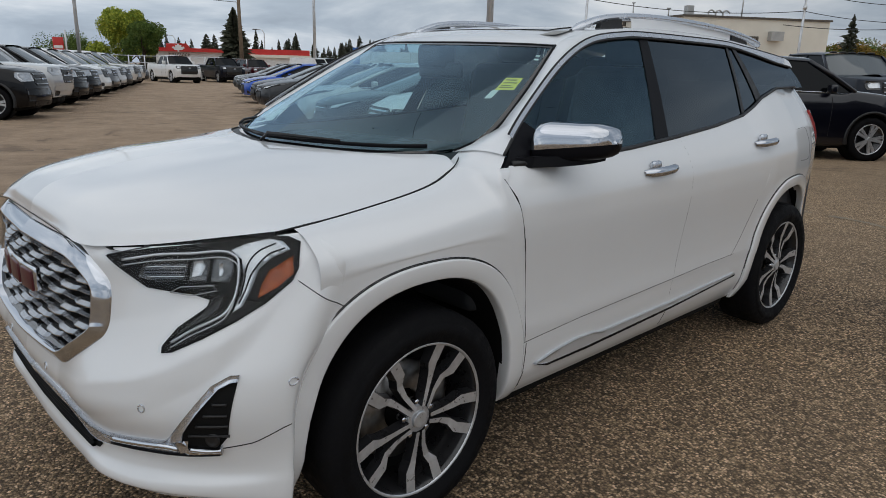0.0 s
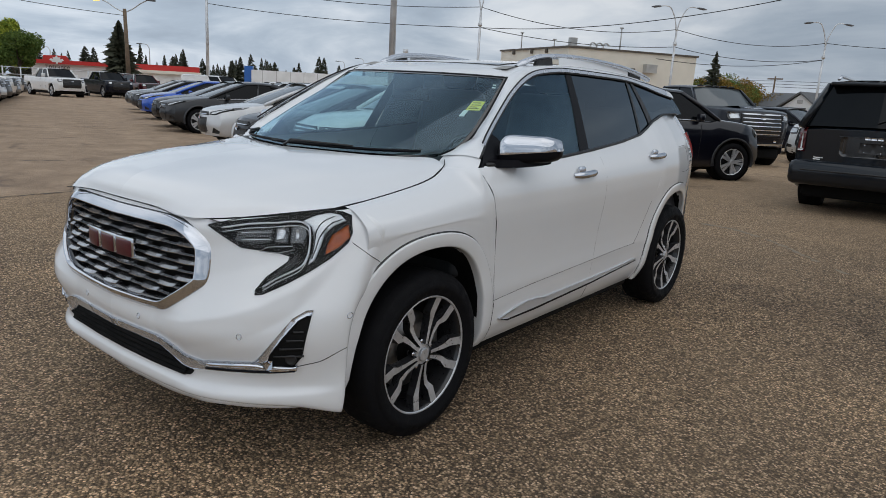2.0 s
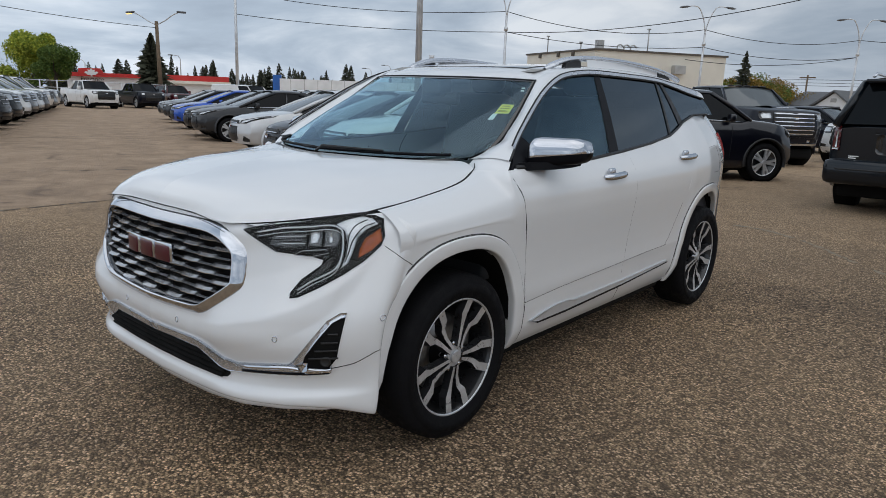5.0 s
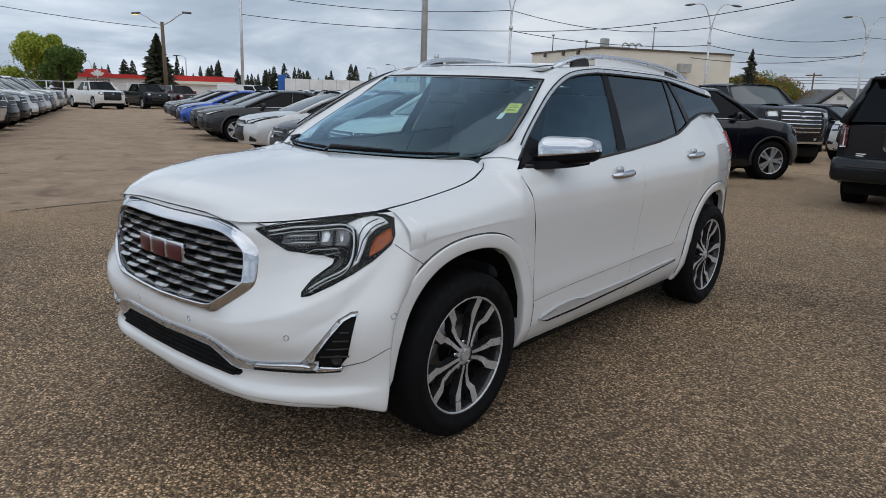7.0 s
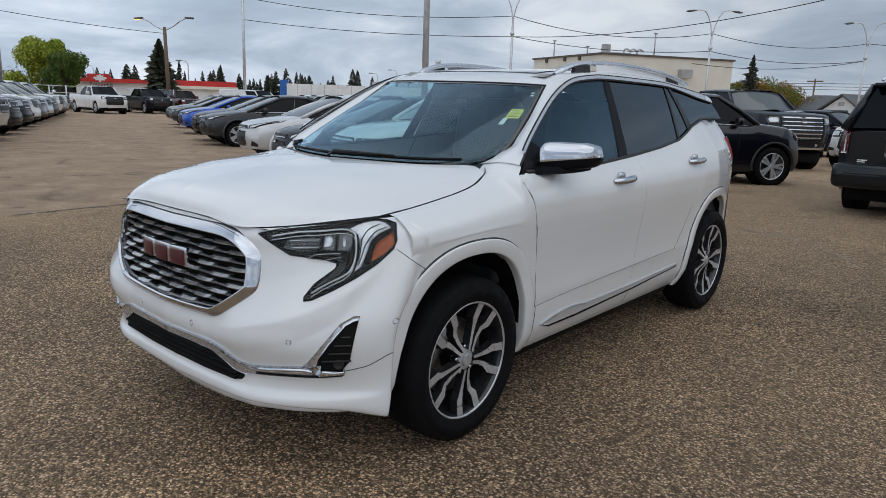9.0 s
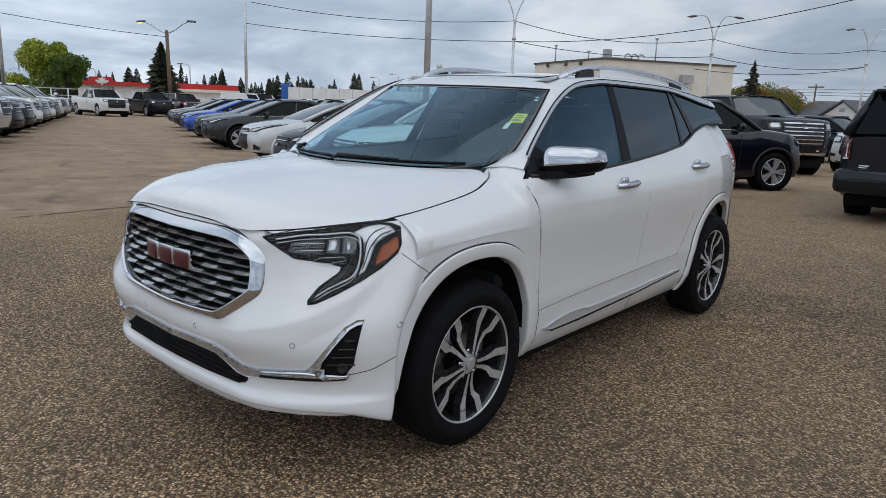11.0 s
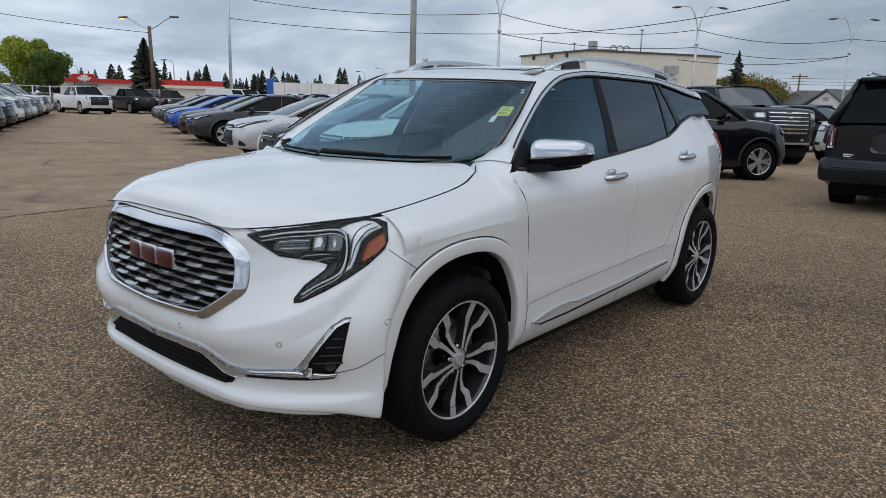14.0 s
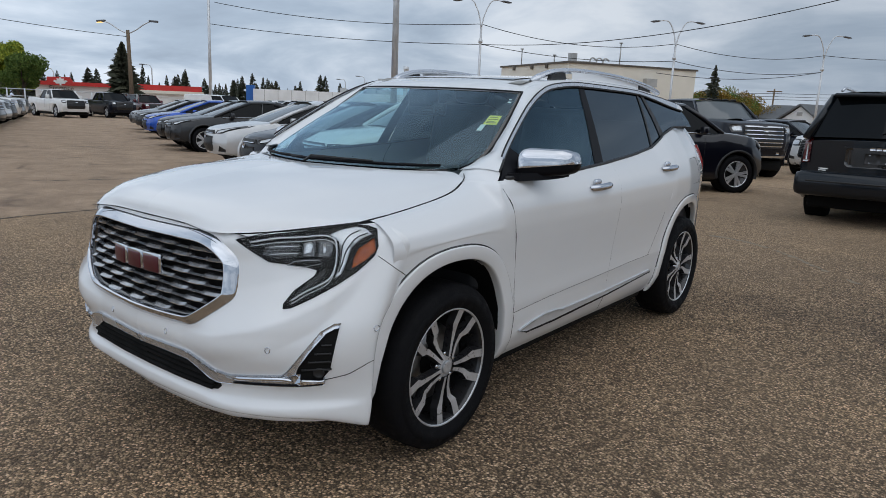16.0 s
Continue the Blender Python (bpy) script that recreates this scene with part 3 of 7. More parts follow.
def pillar_and_rail():
    """A-pillar and roof side from windscreen edge to the top of the side windows."""
    inner = [(0.612, 0.37, 1.138), (0.678, 0.502, 1.204), (0.666, 0.60, 1.268), (0.640, 0.716, 1.341), (0.600, 0.850, 1.434), (0.570, 0.960, 1.511), (0.566, 1.06, 1.550), (0.572, 1.22, 1.583), (0.58, 1.6, 1.603), (0.58, 2.1, 1.598), (0.58, 2.5, 1.575), (0.585, 2.8, 1.540), (0.60, 3.05, 1.505)]
    outer = [(0.400, 1.150), (0.49, 1.220), (0.60, 1.288), (0.72, 1.360), (0.87, 1.442), (1.04, 1.508), (1.16, 1.537), (1.34, 1.556), (1.62, 1.562), (2.1, 1.554), (2.5, 1.525), (2.80, 1.482), (3.05, 1.450)]
    a = cr(inner, 90)
    b = np.array([(glass_x(z) + 0.004, y, z) for y, z in cr(outer, 90)])
    g = np.zeros((90, 9, 3))
    for i in range(90):
        for j in range(9):
            s = j / 8
            p = a[i] * (1 - s) + b[i] * s
            bulge = 0.016 * math.sin(math.pi * s)
            g[i, j] = p + np.array((0.6, -0.25 if i < 40 else 0, 0.75)) * bulge
    return sheet(g)


def roof():
    edge = cr([(0.570, 0.960, 1.511), (0.566, 1.06, 1.550), (0.572, 1.22, 1.583), (0.58, 1.6, 1.603), (0.58, 2.1, 1.598), (0.58, 2.5, 1.575), (0.585, 2.8, 1.540), (0.60, 3.05, 1.505), (0.60, 3.22, 1.47)], 50)
    mid = cr([(0, 0.81, 1.518), (0, 0.94, 1.556), (0, 1.2, 1.595), (0, 1.6, 1.618), (0, 2.1, 1.614), (0, 2.5, 1.592), (0, 2.8, 1.562), (0, 3.1, 1.525), (0, 3.3, 1.49)], 50)
    g = np.zeros((50, 20, 3))
    for i in range(50):
        for j in range(20):
            s = j / 19
            g[i, j] = (edge[i][0] * s, mid[i][1] + (edge[i][1] - mid[i][1]) * s**2, mid[i][2] + (edge[i][2] - mid[i][2]) * s**2.2)
    return sheet(g)


def flare(yc, n=44):
    """Raised moulding round a wheel opening with its lip turned in."""
    o = arch(n, 0.475, 0.878, yc)
    i_ = arch(n, 0.400, 0.818, yc)
    g = np.zeros((n, 10, 3))
    for k in range(n):
        (yo, zo), (yi, zi) = o[k], i_[k]
        x = side_x(yo, min(zo, 0.97)); xi = side_x(yi, min(zi, 0.97))
        zo2 = max(zo, 0.262); zi2 = max(zi, 0.262)
        def lerp(s):
            return yo + (yi - yo) * s, zo2 + (zi2 - zo2) * s, x + (xi - x) * s
        for j, (s, off) in enumerate(((0, -0.004), (0.008, 0.009), (0.03, 0.0125), (0.10, 0.014), (0.5, 0.0145), (0.88, 0.0135), (0.95, 0.012), (0.99, 0.007), (1.0, -0.004), (1.005, -0.035))):
            y, z, xx = lerp(s)
            g[k, j] = (xx + off, y, z)
    # ends run down to the sill
    lo = g[:1].copy(); hi = g[-1:].copy()
    lo[:, :, 2] = 0.25; hi[:, :, 2] = 0.262
    lo[:, :, 0] -= 0.03; hi[:, :, 0] -= 0.03
    return sheet(np.concatenate([lo, g, hi]))


def wheel_well(yc):
    """Black liner round a wheel."""
    a = arch(44, 0.404, 0.822, yc, z0=0.25)
    g = np.zeros((44, 2, 3))
    for k, (y, z) in enumerate(a):
        g[k, 0] = (side_x(y, min(z, 0.97)) - 0.022, y, z); g[k, 1] = (0.50, y, z)
    wall = [(0.50, y, z) for y, z in a]
    v, f = sheet(g)
    v2, f2 = wall, [tuple(range(44))]
    return join((v, f), (v2, f2))


def wheel(parent, x, y, spokes=5, side=1, turn=0.0, radius=0.356, rim=0.254, alloy=None):
    """Tyre with tread blocks' shoulders, two-tone rim with split spokes, disc, cap and nuts."""
    alloy = alloy or M_ALLOY
    W = 0.115
    m = pose(x, y, radius) @ pose(0, 0, 0, 0, 0, 0 if side > 0 else 180)
    prof = [(-W * 0.80, rim - 0.004), (-W, rim + 0.035), (-W * 1.02, rim + 0.06), (-W * 0.95, radius - 0.022), (-W * 0.80, radius - 0.004), (-W * 0.4, radius), (W * 0.4, radius), (W * 0.80, radius - 0.004), (W * 0.93, radius - 0.018), (W * 0.99, radius - 0.036), (W * 1.00, radius - 0.039), (W * 1.03, rim + 0.062), (W * 1.02, rim + 0.032), (W * 0.99, rim + 0.027), (W * 0.97, rim + 0.012), (W * 0.90, rim + 0.002), (W * 0.84, rim - 0.008)]
    tyre = obj("tyre", *move(lathe(prof, 64), m), M_RUBBER, parent)
    # tread grooves
    gro = [lathe([(a - 0.004, radius + 0.0006), (a + 0.004, radius + 0.0006)], 48) for a in (-0.04, 0.0, 0.04)]
    obj("tread_groove", *move(join(*gro), m), M_UNDER, tyre)
    r = obj("rim", *move(lathe([(W * 0.86, rim + 0.003), (W * 0.89, rim - 0.001), (W * 0.86, rim - 0.008), (W * 0.70, rim - 0.013), (W * 0.2, rim - 0.028), (-W * 0.8, rim - 0.03)], 64), m), M_ALLOYDARK, parent)
    obj("rim_edge", *move(lathe([(W * 0.862, rim + 0.0015), (W * 0.892, rim + 0.0005), (W * 0.900, rim - 0.0015), (W * 0.896, rim - 0.0060), (W * 0.86, rim - 0.0085)], 96), m), alloy, r)
    obj("brake_disc", *move(lathe([(0.0, 0.07), (0.0, 0.165), (-0.012, 0.168), (-0.02, 0.165), (-0.02, 0.07)], 40), m), M_STEEL, parent)
    obj("brake_caliper", *move(box(-0.035, 0.03, 0.10, 0.175, -0.09, 0.09, 0.02), m), M_STEEL, parent)
    obj("wheel_back", *move(lathe([(-0.03, 0.0), (-0.03, rim - 0.03)], 32), m), M_UNDER, r)
    face = W * 0.80
    for k in range(spokes):
        a0 = 2 * math.pi * k / spokes + turn
        for sgn in (-1, 1):
            # each arm leaves the hub beside its twin, widens and bends towards the rim
            cen = [(0.044, 0.25), (0.105, 0.165), (0.150, 0.185), (0.183, 0.265), (0.250, 0.235)]
            wid = [0.0078, 0.0085, 0.0118, 0.0175, 0.0185]
            dep = [face + 0.001, face - 0.010, face - 0.012, face - 0.004, face + 0.006]
            top, bot = [], []
            for (rad, ang), w, d in zip(cen, wid, dep):
                for edge in (-1, 1):
                    t = a0 + sgn * ang * (1 + 0.0) + edge * w / max(rad, 0.05)
                    top.append((d, rad * math.cos(t), rad * math.sin(t)))
                    t2 = a0 + sgn * ang + edge * (w + 0.006) / max(rad, 0.05)
                    bot.append((d - 0.034, rad * math.cos(t2), rad * math.sin(t2)))
            n = len(cen)
            vs, fs = top + bot, []
            fst = []
            for i in range(n - 1):
                fst.append((2 * i, 2 * i + 1, 2 * i + 3, 2 * i + 2))
                fs.append((2 * i, 2 * i + 2, 2 * n + 2 * i + 2, 2 * n + 2 * i))
                fs.append((2 * i + 1, 2 * n + 2 * i + 1, 2 * n + 2 * i + 3, 2 * i + 3))
            sp = obj("spoke", *move((vs, fs + fst), m), M_ALLOYDARK, r, smooth=False)
            sp.data.materials.append(alloy)
            for pl in sp.data.polygons:
                if pl.index >= len(fs):
                    pl.material_index = 1
    obj("hub_cap", *move(lathe([(face + 0.004, 0.0), (face + 0.004, 0.024), (face + 0.002, 0.028), (face + 0.001, 0.0281), (face - 0.006, 0.030), (face - 0.007, 0.044), (face - 0.03, 0.050)], 32), m), alloy, r, smooth=False)
    for k in range(5):
        t = 2 * math.pi * (k + 0.5) / 5 + turn
        obj("lug_nut", *move(move(lathe([(face - 0.008, 0.0), (face - 0.008, 0.008), (face - 0.012, 0.0105), (face - 0.04, 0.0105)], 8), pose(0, 0.057 * math.cos(t), 0.057 * math.sin(t))), m), M_CHROME, r)
    return r


def bvh_of(*pieces):
    v, f = join(*pieces)
    return BVHTree.FromPolygons([Vector(p) for p in v], f)


def drape(tree, outline, toward, off=0.002, depth=0.006, fine=0.03):
    """A flat outline of (h, z) points laid over the body seen along the level direction 'toward', as a thin shell."""
    d = Vector(toward).normalized()
    hv = Vector((d.y, -d.x, 0))
    pts = [Vector((u, v, 0)) for u, v in outline]
    bm = bmesh.new()
    vs = [bm.verts.new(p) for p in pts]
    for t in tessellate_polygon([pts]):
        try:
            bm.faces.new([vs[i] for i in t])
        except ValueError:
            pass
    for _ in range(5):
        long = [e for e in bm.edges if e.calc_length() > fine]
        if not long:
            break
        bmesh.ops.subdivide_edges(bm, edges=long, cuts=1, use_grid_fill=False)
        bmesh.ops.triangulate(bm, faces=[f for f in bm.faces if len(f.verts) > 3])
    bmesh.ops.recalc_face_normals(bm, faces=bm.faces[:])
    bm.verts.index_update()
    co = []
    last = None
    for v in bm.verts:
        o = hv * v.co.x + Vector((0, 0, v.co.y)) - d * 5
        loc, nor, _, _ = tree.ray_cast(o, d)
        if loc is None:
            loc, nor = (last if last else (o + d * 5, -d))
        if nor.dot(d) > 0:
            nor = -nor
        last = (loc, nor)
        co.append((loc + nor * off, nor))
    faces = [tuple(v.index for v in f.verts) for f in bm.faces]
    rim_ = [(e.verts[0].index, e.verts[1].index) for e in bm.edges if len(e.link_faces) == 1]
    n = len(co)
    verts = [tuple(p) for p, _ in co] + [tuple(p - q * depth) for p, q in co]
    faces += [(a, b, b + n, a + n) for a, b in rim_]
    bm.free()
    return verts, faces


def on_body(tree, points, toward, off=0.0, n=None):
    d = Vector(toward).normalized()
    hv = Vector((d.y, -d.x, 0))
    if n:
        points = [tuple(p) for p in cr([(a, b, 0) for a, b in points], n)[:, :2]]
    out = []
    for u, v in points:
        o = hv * u + Vector((0, 0, v)) - d * 5
        loc, nor, _, _ = tree.ray_cast(o, d)
        if loc is None:
            continue
        if nor.dot(d) > 0:
            nor = -nor
        out.append(loc + nor * off)
    return out


# --- body shells
GRILLE = [(0, 0.950), (0.12, 0.951), (0.24, 0.952), (0.34, 0.951), (0.385, 0.946), (0.42, 0.936), (0.45, 0.921), (0.485, 0.895), (0.508, 0.867), (0.516, 0.835), (0.519, 0.80), (0.521, 0.765), (0.518, 0.735), (0.495, 0.708), (0.45, 0.672), (0.40, 0.638), (0.365, 0.618), (0.32, 0.606), (0.24, 0.600), (0.12, 0.595), (0, 0.593)]


def inside(poly, x, y):
    hit = False
    for (x1, y1), (x2, y2) in zip(poly, poly[1:] + poly[:1]):
        if (y1 > y) != (y2 > y) and x < (x2 - x1) * (y - y1) / (y2 - y1) + x1:
            hit = not hit
    return hit


def cut(piece, poly):
    """Open a sheet where its cells lie inside an outline seen from the front."""
    v, f = piece
    keep = []
    for q in f:
        cx, cz = sum(v[i][0] for i in q) / 4, sum(v[i][2] for i in q) / 4
        if not inside(poly, cx, cz):
            keep.append(q)
    return v, keep


FASCIA_SOLID, HOOD_M, FENDER_M = fascia(), hood(), fender()
GRILLE_IN = [(x * 0.955, 0.772 + (z - 0.772) * 0.93) for x, z in GRILLE]
FASCIA_M = cut(FASCIA_SOLID, [(-0.05, GRILLE_IN[0][1])] + GRILLE_IN + [(-0.05, GRILLE_IN[-1][1])])
bumper = obj("front_bumper", *both(FASCIA_M), M_WHITE, SUV)
bonnet = obj("hood", *both(HOOD_M), M_WHITE, SUV)
ROOF_M = roof()
roof_ob = obj("roof", *both(ROOF_M), M_WHITE, SUV)
DOOR1_CUT = lambda s: interp(s, (0, 0.27, 0.55, 0.80, 0.92, 1.0), (0.473, 0.450, 0.417, 0.376, 0.340, 0.40))
DOOR2_CUT = lambda s: interp(s, (0, 0.5, 1.0), (1.485, 1.515, 1.525))
QUARTER_CUT = lambda s: interp(s, (0, 0.12, 0.45, 0.6, 1.0), (2.02, 2.10, 2.30, 2.40, 2.46))
door_low = lambda y: interp(y, (0.4, 0.5, 0.8, 1.27, 1.8, 2.3), (0.488, 0.492, 0.508, 0.521, 0.536, 0.54))
DOOR1_M = side_panel(DOOR1_CUT, DOOR2_CUT, door_low, belt_z, 40, 30)
DOOR2_M = side_panel(DOOR2_CUT, QUARTER_CUT, door_low, belt_z, 34, 30)
QUARTER_M = side_panel(QUARTER_CUT, lambda s: 3.64, lambda y: interp(y, (2.3, 2.95, 3.12, 3.25), (0.54, 0.54, 0.40, 0.32)), belt_z, 60, 30)
ROCKER_M = side_panel(lambda s: 0.45, lambda s: 2.30, lambda y: 0.262, lambda y: door_low(y) + 0.002, 50, 14)
PILLAR_M = pillar_and_rail()
for side_, flip_ in (("left", lambda p: p), ("right", mirror)):
    obj("front_fender", *flip_(FENDER_M), M_WHITE, SUV)
    obj("front_door", *flip_(DOOR1_M), M_WHITE, SUV)
    obj("rear_door", *flip_(DOOR2_M), M_WHITE, SUV)
    obj("rear_quarter_panel", *flip_(QUARTER_M), M_WHITE, SUV)
    obj("rocker_panel", *flip_(ROCKER_M), M_WHITE, SUV)
    obj("roof_side", *flip_(PILLAR_M), M_WHITE, SUV)
    for yc_ in (AXLE_F, AXLE_R):
        obj("wheel_arch_moulding", *flip_(flare(yc_)), M_WHITE, SUV)
        gl_ = [(side_x(y, min(z, 0.97)) + 0.001, y, z) for y, z in arch(60, 0.479, 0.882, yc_) if z > 0.30]
        obj("moulding_gap", *flip_(tube(gl_, 0.0013, 5)), M_SEAM, SUV)
        obj("wheel_liner", *flip_(wheel_well(yc_)), M_UNDER, SUV)
        sg_ = 1 if side_ == "left" else -1
        wheel(SUV, 0.795 * sg_, yc_, side=sg_, turn=radians(58.5 if yc_ == 0 else 66), radius=HUB_Z)
    # windows
    obj("front_door_glass", *flip_(outward(glass_pane((0.44, 0.40), (1.345, 1.478), belt_z, 26), (0, 1.5, 1.2))), M_GLASSSIDE, SUV)
    obj("rear_door_glass", *flip_(outward(glass_pane((1.455, 1.545), (2.215, 2.285), belt_z, 18), (0, 1.5, 1.2))), M_GLASSDARK, SUV)
    obj("rear_vent_glass", *flip_(outward(glass_pane((2.245, 2.305), (2.44, 2.35), belt_z, 6), (0, 1.5, 1.2))), M_GLASSDARK, SUV)
    obj("quarter_glass", *flip_(outward(glass_pane((2.50, 2.385), (3.12, 3.03), belt_z, 16), (0, 1.5, 1.2))), M_GLASSDARK, SUV)
    obj("pillar_cover", *flip_(glass_pane((1.345, 1.478), (1.455, 1.545), belt_z, 6, inset=0.001)), M_PILLAR, SUV)
    obj("door_divider", *flip_(glass_pane((2.213, 2.283), (2.247, 2.307), belt_z, 4, inset=-0.001)), M_BLACK, SUV)
    obj("quarter_divider", *flip_(glass_pane((2.435, 2.348), (2.505, 2.388), belt_z, 4, inset=-0.001)), M_BLACK, SUV)
    belt_ = [(glass_x(belt_z(y)) + 0.006, y, belt_z(y) + 0.004) for y in np.linspace(0.42, 2.98, 60)]
    obj("belt_moulding", *flip_(tube(belt_, 0.012, 6, r2=0.007)), M_BLACK, SUV)
    topl_ = [(glass_x(z) + 0.004, y, z) for y, z in cr(WIN_TOP, 80)]
    obj("window_frame", *flip_(tube(topl_, 0.006, 6)), M_BLACK, SUV)
obj("windscreen", *outward(both(windscreen()), (0, 1.2, 1.0)), M_GLASS, SUV)
obj("underbody", *join(box(-0.80, 0.80, 0.45, 2.28, 0.20, 0.40, 0.03), box(-0.50, 0.50, -0.72, 3.4, 0.22, 0.55, 0.03)), M_UNDER, SUV)

# skin between hood corner, wing and windscreen pillar
def pillar_at(i, j):
    x, y, z = PILLAR_M[0][i * 9 + j]
    return x + 0.0012, y - 0.001, z + 0.0012


shoulder_ = sheet(patch([[(0.700, 0.262, 1.100), (0.76, 0.27, 1.093), (0.815, 0.29, 1.078)], [(0.645, 0.345, 1.124), (0.735, 0.350, 1.128), (0.840, 0.365, 1.104)], [pillar_at(3, 0), pillar_at(3, 4), pillar_at(3, 8)], [pillar_at(9, 0), pillar_at(9, 4), pillar_at(9, 8)]], 18, 12))
obj("cowl_corner", *shoulder_, M_WHITE, SUV)
obj("cowl_corner", *mirror(shoulder_), M_WHITE, SUV)

# --- fittings of the white SUV
NOSE = bvh_of(FASCIA_SOLID, HOOD_M, FENDER_M)
SIDE = bvh_of(FENDER_M, DOOR1_M, DOOR2_M, QUARTER_M, ROCKER_M)
D_F, D_C, D_S = (0, 1, 0), (-0.6, 0.8, 0), (-1, 0, 0)   # seen from the front, from the front corner, from the side


def nose_y(x, z):
    loc, _, _, _ = NOSE.ray_cast(Vector((abs(x), -5, z)), Vector((0, 1, 0)))
    return loc.y if loc else -0.8


def twin(name, piece, material, parent=SUV, label=""):
    a = obj(name, *piece, material, parent, label)
    b = obj(name, *mirror(piece), material, parent, label)
    return a, b


# panel gaps
for pts_, dr_ in (([(-0.052, 0.938), (0.058, 0.962), (0.17, 0.974), (0.287, 0.987), (0.357, 0.997)], D_C),):
    twin("panel_gap", tube(on_body(NOSE, pts_, dr_, 0.000, 30), 0.0025, 5), M_SEAM)
twin("panel_gap", tube([(x, y, z - 0.001) for x, y, z in cr(HOOD_EDGE[:7], 50)], 0.0022, 5), M_SEAM)
twin("panel_gap", tube([(x, y, z) for x, y, z in cr([(0.43, -0.813, 0.955), (0.30, -0.806, 0.966), (0.15, -0.807, 0.970), (0, -0.809, 0.972)], 20)], 0.0014, 5), M_SEAM)
twin("panel_gap", tube(on_body(NOSE, [(0.443, 0.888), (0.492, 0.853), (0.515, 0.832), (0.54, 0.803)], D_C, 0.0, 16), 0.0014, 5), M_SEAM)
twin("panel_gap", tube(on_body(NOSE, [(0.278, 0.459), (0.33, 0.470), (0.36, 0.478), (0.405, 0.502), (0.433, 0.516), (0.462, 0.520)], D_C, 0.0, 24), 0.0016, 5), M_SEAM)
val_ = []
for x_ in np.linspace(-0.30, 0.80, 36):
    zt_ = interp(abs(x_), (0, 0.30, 0.50, 0.66, 0.80), (0.284, 0.293, 0.308, 0.309, 0.297))
    y_ = interp(abs(x_), (0, 0.30, 0.50, 0.66, 0.80), (-0.806, -0.801, -0.790, -0.716, -0.588))
    dp_ = 0.026 * math.sin(math.pi * (x_ + 0.30) / 1.10) ** 0.5
    val_.append([(x_, y_ + 0.008, zt_ + 0.004), (x_, y_, zt_ - 0.005), (x_, y_ + 0.004, zt_ - 0.006 - dp_), (x_, y_ + 0.05, zt_ - 0.012 - dp_)])
obj("lower_valance", *sheet(val_), M_WHITE, SUV)
twin("panel_gap", tube(on_body(SIDE, [(0.341, 1.085), (0.351, 1.067), (0.383, 1.0), (0.424, 0.84), (0.458, 0.65), (0.477, 0.492)], D_S, -0.0006, 50), 0.0018, 5), M_SEAM)
twin("panel_gap", tube(on_body(SIDE, [(y, door_low(y)) for y in np.linspace(0.471, 2.08, 30)], D_S, 0.0), 0.0011, 5), M_SEAM)
twin("panel_gap", tube(on_body(SIDE, [(1.518, 1.13), (1.515, 0.8), (1.490, 0.52), (1.487, 0.45)], D_S, -0.0015, 40), 0.0019, 5), M_SEAM)
twin("panel_gap", tube(on_body(SIDE, [(2.05, 0.535), (2.12, 0.60), (2.19, 0.70), (2.245, 0.80)], D_S, 0.0, 24), 0.0011, 5), M_SEAM)
twin("panel_gap", tube(on_body(SIDE, [(0.487, 0.485), (0.492, 0.40), (0.497, 0.30)], D_S, 0.0, 16), 0.0017, 5), M_SEAM)
twin("panel_gap", tube(on_body(SIDE, [(1.485, 0.40), (1.487, 0.34), (1.49, 0.29)], D_S, 0.0, 12), 0.0014, 5), M_SEAM)
flap_ = [(2.75, 1.125), (2.90, 1.128), (2.935, 1.10), (2.965, 0.97), (2.93, 0.950), (2.80, 0.952)]
twin("fuel_flap", tube(on_body(SIDE, flap_[:1] + flap_, D_S, 0.0, 40), 0.0012, 5), M_SEAM)
for yc_ in (AXLE_F, AXLE_R):
    line_ = [(side_x(y, min(z, 0.97)) + 0.0035, y, z) for y, z in arch(60, 0.476, 0.879, yc_)[3:-3]]
    twin("panel_gap", tube(line_, 0.0016, 5), M_SEAM)


# --- grille: chrome surround, staggered blades, emblem
def ring(outline, profile, n=110):
    """A band round an outline; profile gives (share towards the inside in metres, height over the nose)."""
    full = list(outline) + [(-x, z) for x, z in reversed(outline[1:-1])]
    p = cr([(x, z, 0) for x, z in full + full[:1]], n)[:-1, :2]
    g = np.zeros((len(p), len(profile), 3))
    for i in range(len(p)):
        t = p[(i + 1) % len(p)] - p[i - 1]
        t /= np.linalg.norm(t)
        nrm = np.array((t[1], -t[0]))
        if nrm @ (np.array((0, 0.77)) - p[i]) < 0:
            nrm = -nrm
        for j, (ins, up) in enumerate(profile):
            q = p[i] + nrm * ins
            g[i, j] = (q[0], nose_y(q[0], q[1]) - up, q[1])
    g = np.concatenate([g, g[:1]])
    return sheet(g)


grille = obj("grille", *ring(GRILLE, [(-0.004, -0.006), (-0.001, 0.003), (0.002, 0.008), (0.029, 0.026), (0.0315, 0.0272), (0.034, 0.026), (0.0365, 0.021), (0.037, 0.0), (0.038, -0.045)]), M_CHROME, SUV, "bright chrome grille surround with staggered blades")
obj("grille_inner_frame", *ring(GRILLE, [(0.036, 0.008), (0.040, 0.006), (0.046, -0.004), (0.047, -0.03)]), M_GLOSSBLACK, grille)
back_ = []
for z in np.linspace(0.58, 0.96, 18):
    back_.append([(x, nose_y(x, z) + 0.045, z) for x in np.linspace(-0.53, 0.53, 40)])
obj("grille_backing", *sheet(back_), M_UNDER, grille)
rows_ = 11
